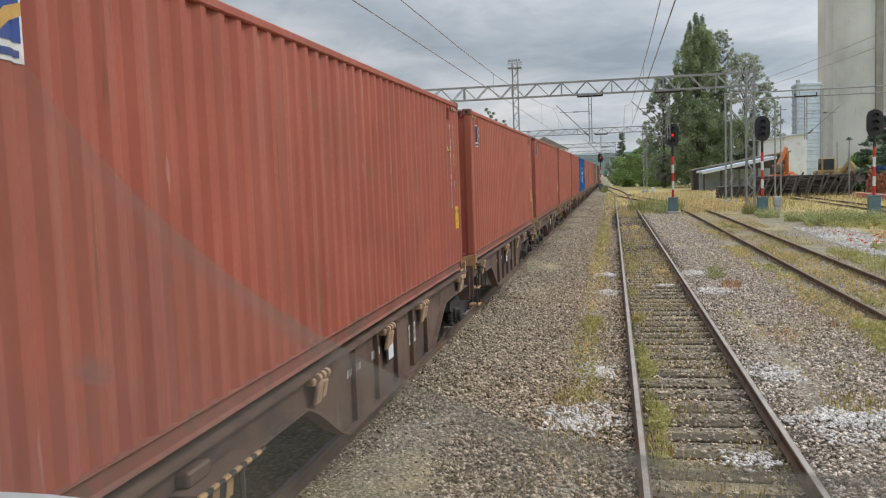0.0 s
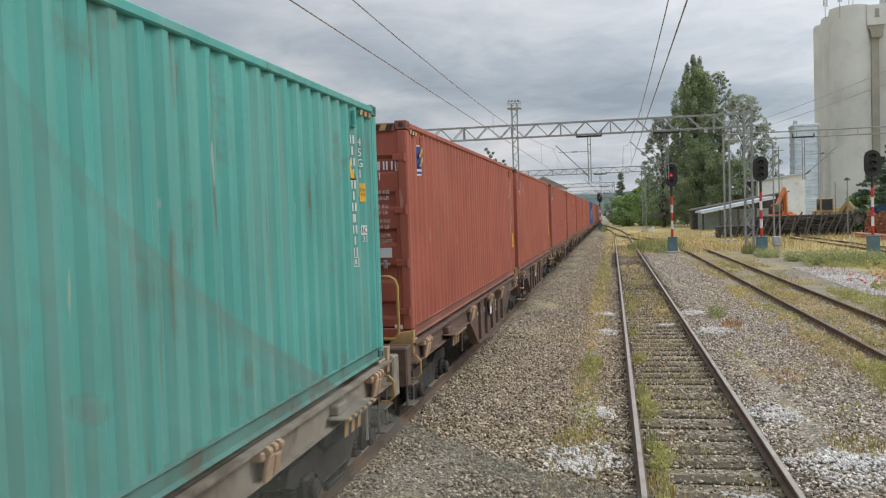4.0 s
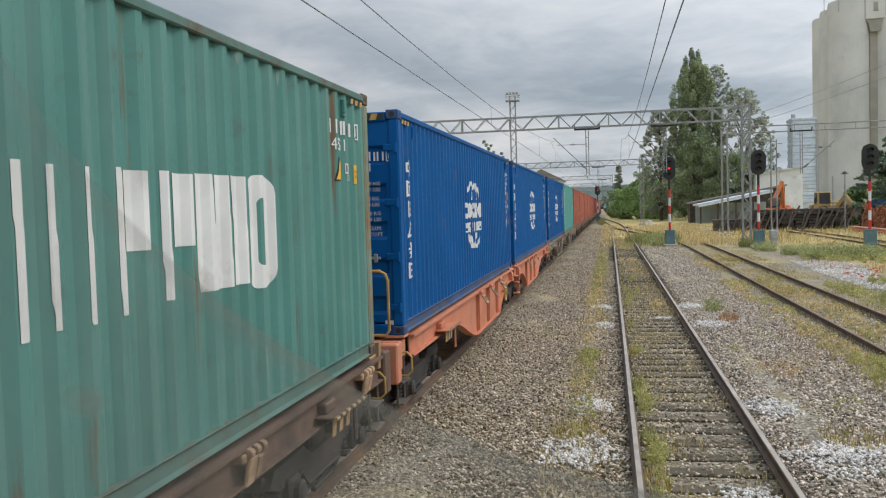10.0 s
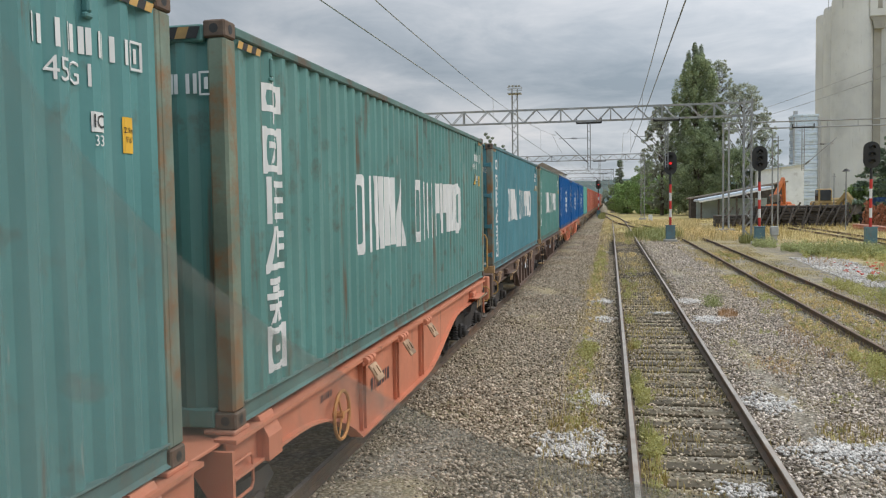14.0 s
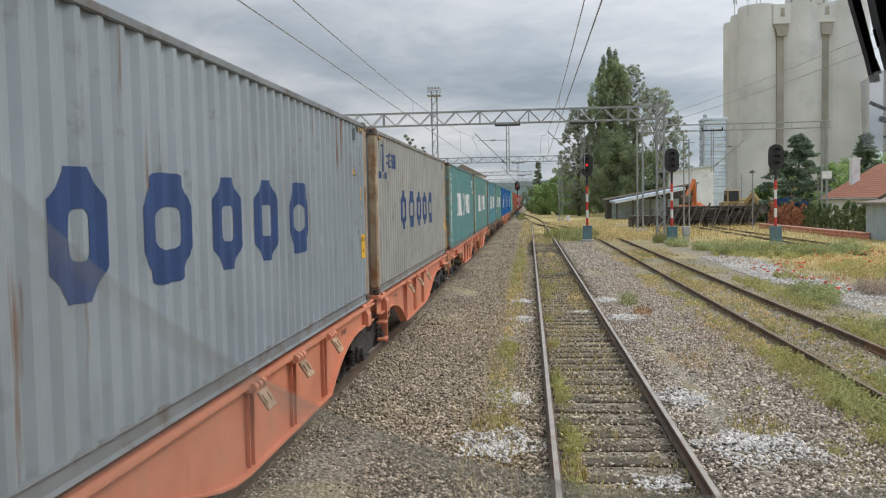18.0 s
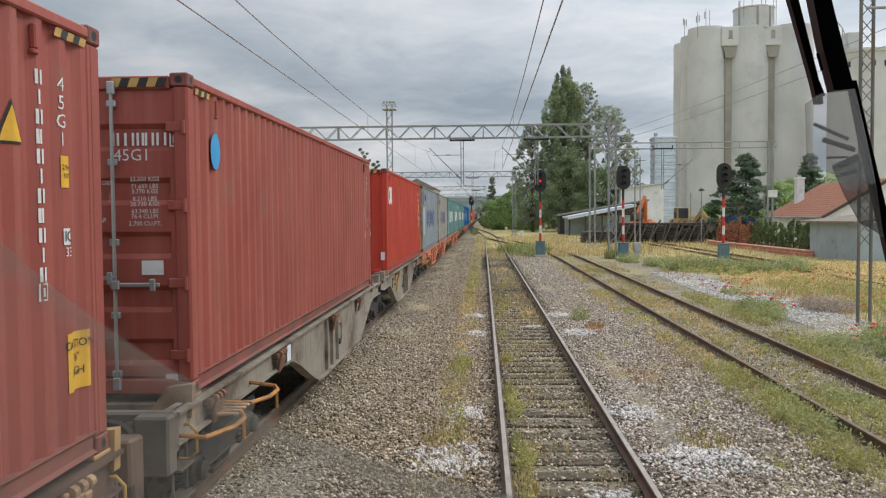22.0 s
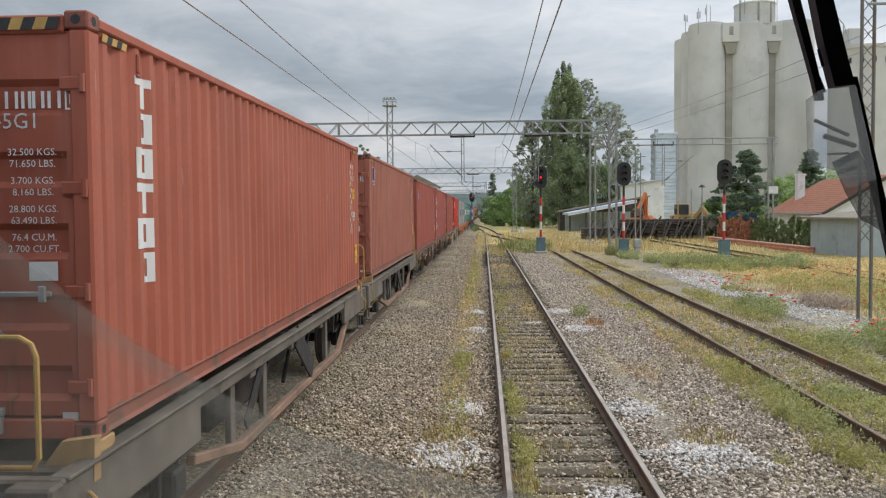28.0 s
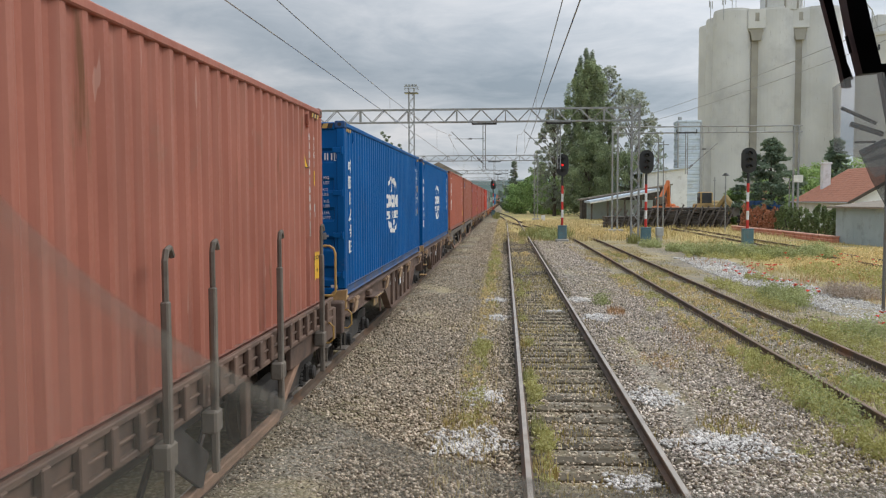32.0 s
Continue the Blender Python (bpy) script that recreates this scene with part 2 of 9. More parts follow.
def paint(key):
    """Container paints, made on first use."""
    if key not in PAINT:
        base, wear, chalk = {
            "oxide": ((0.385, 0.108, 0.068), 0.10, 0.5), "oxide_b": ((0.37, 0.100, 0.065), 0.16, 0.5), "maroon": ((0.335, 0.082, 0.062), 0.14, 0.5),
            "maroon_b": ((0.335, 0.084, 0.066), 0.14, 0.45), "scarlet": ((0.47, 0.043, 0.024), 0.06, 0.4), "brick": ((0.345, 0.120, 0.083), 0.18, 0.5),
            "blue": ((0.002, 0.091, 0.292), 0.0, 0.4), "blue_b": ((0.002, 0.097, 0.308), 0.0, 0.4), "teal": ((0.085, 0.35, 0.31), 0.35, 0.5),
            "green": ((0.080, 0.232, 0.206), 0.22, 0.5), "green_b": ((0.072, 0.228, 0.270), 0.22, 0.5), "green_c": ((0.105, 0.248, 0.228), 0.60, 0.5),
            "green_d": ((0.095, 0.245, 0.242), 0.4, 0.5), "grey": ((0.262, 0.300, 0.330), 0.22, 0.5), "grey_b": ((0.315, 0.315, 0.292), 0.35, 0.5),
            "brown": ((0.16, 0.085, 0.065), 0.2, 0.5), "navy": ((0.02, 0.05, 0.15), 0.2, 0.5)}[key]
        dust = {"bl": 0.0, "gr": 0.12, "te": 0.25}.get(key[:2], 0.16)
        WORN_BASE[key] = base
        PAINT[key] = material("paint_" + key, base, rough=chalk + 0.05, var=0.13, scale=0.9, fine=26, bump=0.12, dirt=(0.10, 0.075, 0.055) if key[:2] == "gr" else RUST if wear > 0.25 else (0.22, 0.15, 0.11),
                              dirt_amount=wear * 0.45, dirt_scale=3.2 if key[:2] == "gr" else 1.5, streak=wear, spec=0.10 if key[:4] == "blue" else 0.28, dust=dust, dust_colour=(0.42, 0.42, 0.38) if key[:2] in ("gr", "te") else (0.52, 0.33, 0.27))
    return PAINT[key]


def worn(key):
    """The same paint, grimy and chipped, for castings and hinges."""
    k = key + "_worn"
    if k not in PAINT:
        paint(key)
        col = WORN_BASE[key]
        PAINT[k] = material("grimy_" + key, tuple(c * 0.66 + 0.012 for c in col) if key[:2] != "gr" else (0.125, 0.085, 0.06), 0.7, var=0.3, scale=7, dirt=(0.12, 0.065, 0.04), dirt_amount=0.55, dirt_scale=6)
    return PAINT[k]


def grimy_rail(key):
    """The same paint dulled by road dust, for the bottom rails."""
    k = key + "_rail"
    if k not in PAINT:
        paint(key)
        col = WORN_BASE[key]
        PAINT[k] = material("dusty_" + key, tuple(c * 0.58 + d for c, d in zip(col, (0.048, 0.042, 0.036))), 0.8, var=0.2, scale=1.2, dirt=(0.13, 0.10, 0.075), dirt_amount=0.5, dirt_scale=2.5, spec=0.25)
    return PAINT[k]


STEEL_BROWN = material("wagon_brown", (0.135, 0.083, 0.060), 0.75, var=0.3, scale=1.4, dirt=(0.05, 0.035, 0.03), dirt_amount=0.5, streak=0.25, streak_colour=(0.20, 0.16, 0.12))
STEEL_ORANGE = material("wagon_orange", (0.60, 0.215, 0.120), 0.7, var=0.2, scale=1.2, dirt=(0.30, 0.17, 0.115), dirt_amount=0.38, streak=0.22, streak_colour=(0.20, 0.09, 0.05))
STEEL_BEIGE = material("wagon_beige", (0.33, 0.29, 0.235), 0.75, var=0.22, scale=1.2, dirt=(0.12, 0.09, 0.065), dirt_amount=0.8, streak=0.4, streak_colour=(0.14, 0.09, 0.06))
STEEL_DARK = material("wagon_grey", (0.155, 0.132, 0.108), 0.75, var=0.3, scale=1.4, dirt=(0.06, 0.045, 0.035), dirt_amount=0.5, streak=0.3)
BOGIE = material("bogie_black", (0.030, 0.027, 0.025), 0.8, var=0.4, scale=5, dirt=(0.07, 0.05, 0.04), dirt_amount=0.5)
WHEEL = material("wheel_steel", (0.075, 0.062, 0.055), 0.55, metal=0.5, var=0.3, scale=6, dirt=(0.05, 0.03, 0.02), dirt_amount=0.4)
YELLOW = material("yellow_paint", (0.52, 0.31, 0.085), 0.55, var=0.2, scale=4, dirt=(0.12, 0.08, 0.05), dirt_amount=0.4)
SEAT_OCHRE = material("seat_ochre", (0.46, 0.285, 0.125), 0.7, var=0.25, scale=5, dirt=(0.24, 0.15, 0.09), dirt_amount=0.5)
BLACK = material("black_paint", (0.018, 0.018, 0.018), 0.55, var=0.3)
WHITE = material("white_paint", (0.70, 0.70, 0.69), 0.6, var=0.10, scale=2.5, dirt=(0.30, 0.27, 0.23), dirt_amount=0.25)
NAVY_MARK = material("navy_marking", (0.016, 0.048, 0.155), 0.6, var=0.15)
DARK_INK = material("dark_ink", (0.045, 0.05, 0.06), 0.6, var=0.15)
GALV = material("galvanised", (0.42, 0.43, 0.43), 0.45, metal=0.6, var=0.15, scale=4)
RUSTY = material("rusty_steel", (0.19, 0.095, 0.055), 0.8, metal=0.1, var=0.35, scale=5)
GASKET = material("rubber_gasket", (0.02, 0.02, 0.02), 0.8)

# ================= ground and tracks =================
GRAVEL_Z = -0.16


def ground_material():
    m = bpy.data.materials.new("station_ground")
    m.use_nodes = True
    t = m.node_tree
    L = t.links.new
    bsdf = t.nodes["Principled BSDF"]
    bsdf.inputs["Roughness"].default_value = 0.95
    bsdf.inputs["Specular IOR Level"].default_value = 0.2
    g = t.nodes.new("ShaderNodeNewGeometry")
    pos = g.outputs["Position"]

    def noise_tex(sc, det=4, rg=0.55):
        n = t.nodes.new("ShaderNodeTexNoise")
        n.inputs["Scale"].default_value, n.inputs["Detail"].default_value, n.inputs["Roughness"].default_value = sc, det, rg
        L(pos, n.inputs["Vector"])
        return n.outputs["Fac"]

    def ramp(src, *stops):
        r = t.nodes.new("ShaderNodeValToRGB")
        e = r.color_ramp.elements
        e[0].position, e[0].color = stops[0][0], (*stops[0][1], 1)
        e[1].position, e[1].color = stops[-1][0], (*stops[-1][1], 1)
        for p, c in stops[1:-1]:
            e.new(p).color = (*c, 1)
        L(src, r.inputs[0])
        return r.outputs[0]

    def rng(src, lo, hi, a=0.0, b=1.0):
        r = t.nodes.new("ShaderNodeMapRange")
        for k, v in (("From Min", lo), ("From Max", hi), ("To Min", a), ("To Max", b)):
            r.inputs[k].default_value = v
        L(src, r.inputs["Value"])
        return r.outputs[0]

    def mixed(fac, a, b, mode="MIX"):
        x = t.nodes.new("ShaderNodeMix")
        x.data_type, x.blend_type = "RGBA", mode
        if isinstance(fac, float):
            x.inputs[0].default_value = fac
        else:
            L(fac, x.inputs[0])
        L(a, x.inputs[6])
        L(b, x.inputs[7])
        return x.outputs[2]

    def math_node(op, a, b):
        n = t.nodes.new("ShaderNodeMath")
        n.operation, n.use_clamp = op, True
        for s, v in zip(n.inputs, (a, b)):
            if isinstance(v, float):
                s.default_value = v
            else:
                L(v, s)
        return n.outputs[0]

    vor = t.nodes.new("ShaderNodeTexVoronoi")
    vor.inputs["Scale"].default_value = 19.0
    L(pos, vor.inputs["Vector"])
    stone = ramp(vor.outputs["Color"], (0.0, (0.14, 0.122, 0.098)), (0.5, (0.355, 0.305, 0.235)), (1.0, (0.58, 0.53, 0.45)))
    # shade between stones is painted in: each cell darkens towards its edge
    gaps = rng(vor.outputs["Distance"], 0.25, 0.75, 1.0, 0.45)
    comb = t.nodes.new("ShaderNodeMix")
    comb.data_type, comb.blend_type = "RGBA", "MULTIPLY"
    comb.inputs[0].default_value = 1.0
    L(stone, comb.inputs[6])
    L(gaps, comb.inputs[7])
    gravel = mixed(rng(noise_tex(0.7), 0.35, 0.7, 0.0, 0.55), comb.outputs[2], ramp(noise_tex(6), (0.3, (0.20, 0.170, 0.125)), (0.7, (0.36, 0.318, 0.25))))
    grass = ramp(noise_tex(1.1, 6, 0.65), (0.30, (0.27, 0.26, 0.10)), (0.43, (0.43, 0.365, 0.15)), (0.56, (0.58, 0.45, 0.20)), (0.70, (0.64, 0.51, 0.30)))
    sep = t.nodes.new("ShaderNodeSeparateXYZ")
    L(pos, sep.inputs[0])
    # the yard turns from ballast to dry grass away from the tracks
    far = math_node("MULTIPLY", rng(sep.outputs["Y"], 44.0, 80.0), rng(sep.outputs["X"], -1.3, -0.3))
    side = rng(sep.outputs["X"], 8.6, 13.0)
    left = rng(sep.outputs["X"], -7.0, -10.0)
    weedy = math_node("MAXIMUM", math_node("MAXIMUM", far, side), left)
    patch = rng(noise_tex(0.33, 5, 0.6), 0.47, 0.60)
    fac = math_node("MAXIMUM", math_node("MULTIPLY", weedy, rng(noise_tex(0.16, 4), 0.33, 0.46)), math_node("MULTIPLY", patch, 0.38))
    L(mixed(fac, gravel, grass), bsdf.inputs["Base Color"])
    bp = t.nodes.new("ShaderNodeBump")
    bp.inputs["Strength"].default_value, bp.inputs["Distance"].default_value = 0.9, 0.03
    L(vor.outputs["Distance"], bp.inputs["Height"])
    bp.invert = True
    L(bp.outputs[0], bsdf.inputs["Normal"])
    return m


def build_ground():
    """One sheet, fine near the tracks, that reaches the horizon; it dips a little between the tracks."""
    xs = np.concatenate([[-2500, -800, -250, -90, -40, -20], np.arange(-12, 30, 0.5), [34, 45, 70, 120, 300, 900, 2500]])
    ys = np.concatenate([[-600, -150, -40, -12], np.arange(-5, 70, 0.7), np.arange(70, 160, 4.0), [180, 220, 300, 420, 700, 1200, 2600]])
    vs = []
    for y in ys:
        for x in xs:
            z = GRAVEL_Z
            if -12 < x < 30 and -5 < y < 160:
                z += 0.05 * noise.noise((x * 0.6, y * 0.35, 1.0)) + 0.025 * noise.noise((x * 2.1, y * 1.7, 4.0))
                for cx, zz in ((-3.84, -0.15), (1.0, -0.215), (5.7, -0.165)):
                    if abs(x - cx) < 1.2:
                        z = z * 0.15 + zz * 0.85
                if 2.6 < x < 4.1 or -1.9 < x < -0.9:
                    z -= 0.05
            vs.append((x, y, z))
    n = len(xs)
    q = [(j * n + i, j * n + i + 1, (j + 1) * n + i + 1, (j + 1) * n + i) for j in range(len(ys) - 1) for i in range(n - 1)]
    thing("ground", "railway yard ground of grey ballast, dust and dry grass", "ground", kind="structure", data=numpy_mesh("ground", vs, q, ground_material(), smooth=True))


build_ground()

RAIL = material("rail_steel", (0.115, 0.080, 0.056), 0.75, metal=0.05, var=0.3, scale=3, dirt=(0.20, 0.10, 0.05), dirt_amount=0.5)
RAIL_TOP = material("rail_running_surface", (0.40, 0.355, 0.31), 0.5, metal=0.3, var=0.2, scale=2.5, dirt=(0.24, 0.14, 0.09), dirt_amount=0.3)
RAIL_RUST = material("rusty_running_surface", (0.20, 0.135, 0.09), 0.7, metal=0.1, var=0.25, scale=2.5)
SLEEPER = material("old_sleeper_wood", (0.095, 0.076, 0.048), 0.9, var=0.35, scale=3.0, fine=22, bump=0.5, dirt=(0.17, 0.14, 0.09), dirt_amount=0.5, bump_dist=0.01)


def rail_mesh(path, name, top):
    """A flat-bottomed rail swept along a line of (x, y); the running surface is a lighter strip."""
    prof = [(-0.062, -0.15), (0.062, -0.15), (0.062, -0.138), (0.010, -0.115), (0.009, -0.045), (0.036, -0.032), (0.036, -0.006), (0.028, 0.0), (-0.028, 0.0), (-0.036, -0.006), (-0.036, -0.032), (-0.009, -0.045), (-0.010, -0.115), (-0.062, -0.138)]
    s = Shape()
    n = len(prof)
    vs = []
    for i, (x, y) in enumerate(path):
        a, b = path[max(i - 1, 0)], path[min(i + 1, len(path) - 1)]
        d = Vector((b[0] - a[0], b[1] - a[1])).normalized()
        for px_, pz_ in prof:
            vs.append((x + d.y * px_, y - d.x * px_, pz_))
    fs, mi = [], []
    for i in range(len(path) - 1):
        for k in range(n):
            k2 = (k + 1) % n
            fs.append((i * n + k, i * n + k2, (i + 1) * n + k2, (i + 1) * n + k))
            mi.append(1 if k == 7 else 0)
    fs.append(tuple(range(n)))
    fs.append(tuple((len(path) - 1) * n + k for k in range(n))[::-1])
    s.v, s.f, s.mi = vs, fs, mi + [0, 0]
    return s.mesh(name, RAIL, top)


def line(fn, lo, hi, step):
    return [(fn(y), y) for y in np.arange(lo, hi + 0.01, step)]


def ease(y, y0, y1, a, b):
    f = min(1, max(0, (y - y0) / (y1 - y0)))
    f = f * f * (3 - 2 * f)
    return a + (b - a) * f


def track_a(y):
    return ease(y, 104, 230, 1.0, -3.84)


def track_b(y):
    return ease(y, 56, 118, 5.70, track_a(118))


def build_track(name, label, centre, lo, hi, sleeper_lo, sleeper_hi, rails_step, half=0.7525, sunk=0.0, top=RAIL_TOP):
    tr = thing(name, label, "track", kind="structure")
    for s in (-1, 1):
        part("rail", rail_mesh([(centre(y) + s * half, y) for y in np.arange(lo, hi, rails_step)], "rail", top), tr)
    rnd = random.Random(name)
    base = []
    for k in range(3):
        sh = Shape().rbox(0, 0, 0, 2.5, 0.24, 0.14, 0.012)
        for i, v in enumerate(sh.v):
            sh.v[i] = (v[0] + rnd.uniform(-0.012, 0.012), v[1] + rnd.uniform(-0.010, 0.010), v[2] + rnd.uniform(-0.005, 0.005))
        for s in (-1, 1):
            sh.rbox(s * half, 0, 0.076, 0.30, 0.15, 0.014, 0.004)
            for q in (-1, 1):
                sh.tube([(s * half + q * 0.10, 0.03 * q, 0.08), (s * half + q * 0.10, 0.03 * q, 0.115)], 0.016, 6)
        base.append(sh.mesh("sleeper", SLEEPER))
    y = sleeper_lo
    while y < sleeper_hi:
        p = part("sleeper", base[rnd.randrange(3)], tr, at=pose(centre(y) + rnd.uniform(-0.03, 0.03), y, -0.233 - sunk + rnd.uniform(-0.008, 0.010), rnd.uniform(-0.6, 0.6), 0, rnd.uniform(-1.3, 1.3)))
        y += 0.61 + rnd.uniform(-0.02, 0.02)
    return tr


# ================= overhead line =================
MAST = material("mast_grey_paint", (0.30, 0.31, 0.31), 0.6, metal=0.2, var=0.2, scale=1.5, dirt=(0.20, 0.13, 0.09), dirt_amount=0.35)
MAST_DARK = material("mast_weathered_paint", (0.17, 0.165, 0.155), 0.7, var=0.25, scale=1.5, dirt=(0.20, 0.12, 0.07), dirt_amount=0.5)
WIRE = material("copper_wire", (0.33, 0.33, 0.33), 0.5, metal=0.2)
INSUL = material("brown_insulator", (0.05, 0.035, 0.03), 0.3)
CONCRETE = material("concrete", (0.40, 0.38, 0.345), 0.85, var=0.16, scale=0.5, fine=14, bump=0.25, dirt=(0.24, 0.22, 0.19), dirt_amount=0.35, dirt_scale=0.35)


def lattice_mast(parent, x, y, top, w, name="mast", step=None, leg=0.045):
    """Four angle legs with zigzag bracing on every face, on a concrete footing."""
    s = Shape()
    step = step or w * 1.25
    h = w / 2
    for i in (-1, 1):
        for j in (-1, 1):
            s.box(x + i * h, y + j * h, (top + GRAVEL_Z) / 2, leg * 1.6, leg * 1.6, top - GRAVEL_Z)
    z, k = GRAVEL_Z + 0.2, 0
    while z + step < top:
        a, b = (-1, 1) if k % 2 else (1, -1)
        for j in (-1, 1):
            s.tube([(x + a * h, y + j * h, z), (x + b * h, y + j * h, z + step)], leg * 0.5, 4)
            s.tube([(x + j * h, y + a * h, z), (x + j * h, y + b * h, z + step)], leg * 0.5, 4)
        z += step
        k += 1
    part(name, s.mesh(name, MAST), parent)
    f = Shape().rbox(x, y, GRAVEL_Z + 0.05, w + 0.5, w + 0.5, 0.4, 0.03)
    part("footing", f.mesh("footing", CONCRETE), parent)


def slim_mast(parent, xa, xb, y, top):
    """A flat mast of two upright channels laced on one face, bare near the ground."""
    for x in (xa, xb):
        part("channel", Shape().rbox(x, y, top / 2 - 0.2, 0.055, 0.11, top + 0.2, 0.006).mesh("channel", MAST_DARK), parent)
    z, k = 1.9, 0
    while z < top - 0.4:
        a, b = (xa, xb) if k % 2 else (xb, xa)
        part("lacing", Shape().tube([(a, y - 0.05, z), (b, y - 0.05, z + 0.38)], 0.013, 5).mesh("lacing", MAST_DARK), parent)
        part("lacing", Shape().tube([(b, y + 0.05, z), (a, y + 0.05, z + 0.38)], 0.013, 5).mesh("lacing", MAST_DARK), parent)
        z += 0.38
        k += 1
    part("cap_plate", Shape().rbox((xa + xb) / 2, y, top - 0.1, xb - xa + 0.1, 0.13, 0.06, 0.01).mesh("cap_plate", MAST_DARK), parent)


def truss_beam(parent, y, x0, x1, zb, depth, width=0.5, bay=0.86, t=0.075):
    """Box truss: four chords, uprights and a zigzag of diagonals."""
    top = Shape()
    for z, nm in ((zb, "bottom_chord"), (zb + depth, "top_chord")):
        for j in (-1, 1):
            part(nm, Shape().box((x0 + x1) / 2, y + j * width / 2, z, x1 - x0, t * 0.9, t * 1.15).mesh(nm, MAST), parent)
    n = max(2, round((x1 - x0) / bay))
    dx = (x1 - x0) / n
    dg = Shape()
    for i in range(n):
        xa, xb = x0 + i * dx, x0 + (i + 1) * dx
        za, zc = (zb, zb + depth) if i % 2 else (zb + depth, zb)
        for j in (-1, 1):
            dg.tube([(xa, y + j * width / 2, za), (xb, y + j * width / 2, zc)], t * 0.40, 5)
        dg.tube([(xa, y - width / 2, zb), (xb, y + width / 2, zb)], t * 0.28, 4)
        if i % 4 == 0:
            for j in (-1, 1):
                dg.box(xa, y + j * width / 2, zb + depth / 2, t, t * 0.8, depth)
    part("diagonals", dg.mesh("diagonals", MAST), parent)


def drop_post(parent, x, y, zb, reach, low=4.9):
    """A post hung under the beam, with its bracket, stay and insulated cantilever."""
    s = Shape()
    for q in (-0.09, 0.09):
        s.tube([(x + q, y, zb), (x + q, y, low)], 0.035, 6)
    for z in np.arange(low + 0.2, zb, 0.6):
        s.box(x, y, z, 0.2, 0.05, 0.04)
    part("drop_post", s.mesh("drop_post", MAST), parent)
    b = Shape().rbox(x, y, zb - 0.14, 1.75, 0.14, 0.12, 0.02)
    b.rbox(x - 0.84, y, zb + 0.0, 0.07, 0.16, 0.30, 0.01).rbox(x + 0.84, y, zb + 0.0, 0.07, 0.16, 0.30, 0.01)
    part("bracket", b.mesh("bracket", BLACK), parent)
    c = Shape().tube([(x, y, low + 0.35), (x + reach, y, 7.55)], 0.035, 6)
    c.tube([(x, y, 7.05), (x + reach * 0.9, y, 7.05)], 0.022, 6)
    part("cantilever", c.mesh("cantilever", MAST), parent)
    i = Shape()
    for k in range(6):
        f = 0.08 + k * 0.022
        p0 = Vector((x + reach * f, y, low + 0.35 + (7.55 - low - 0.35) * f))
        p1 = Vector((x + reach * (f + 0.008), y, low + 0.35 + (7.55 - low - 0.35) * (f + 0.008)))
        i.tube([p0, p1], 0.085, 8)
    part("insulator", i.mesh("insulator", INSUL), parent)
    i = Shape()
    for k in range(6):
        i.tube([(x + reach * 0.5 + k * 0.055, y, 7.05), (x + reach * 0.5 + 0.02 + k * 0.055, y, 7.05)], 0.07, 8)
    part("insulator", i.mesh("insulator", INSUL), parent)


def build_gantry(y, x0, x1, zb, depth, left, right, posts, mast_w=0.5):
    g = thing("overhead_line_gantry", "grey steel lattice portal carrying overhead wires across the tracks", "gantry", group="gantries over the tracks")
    truss_beam(g, y, x0, x1, zb, depth)
    for xm in (left, right):
        if xm is not None:
            lattice_mast(g, xm, y, zb + depth + 0.25, mast_w)
    for x, reach in posts:
        drop_post(g, x, y, zb, reach)
    return g


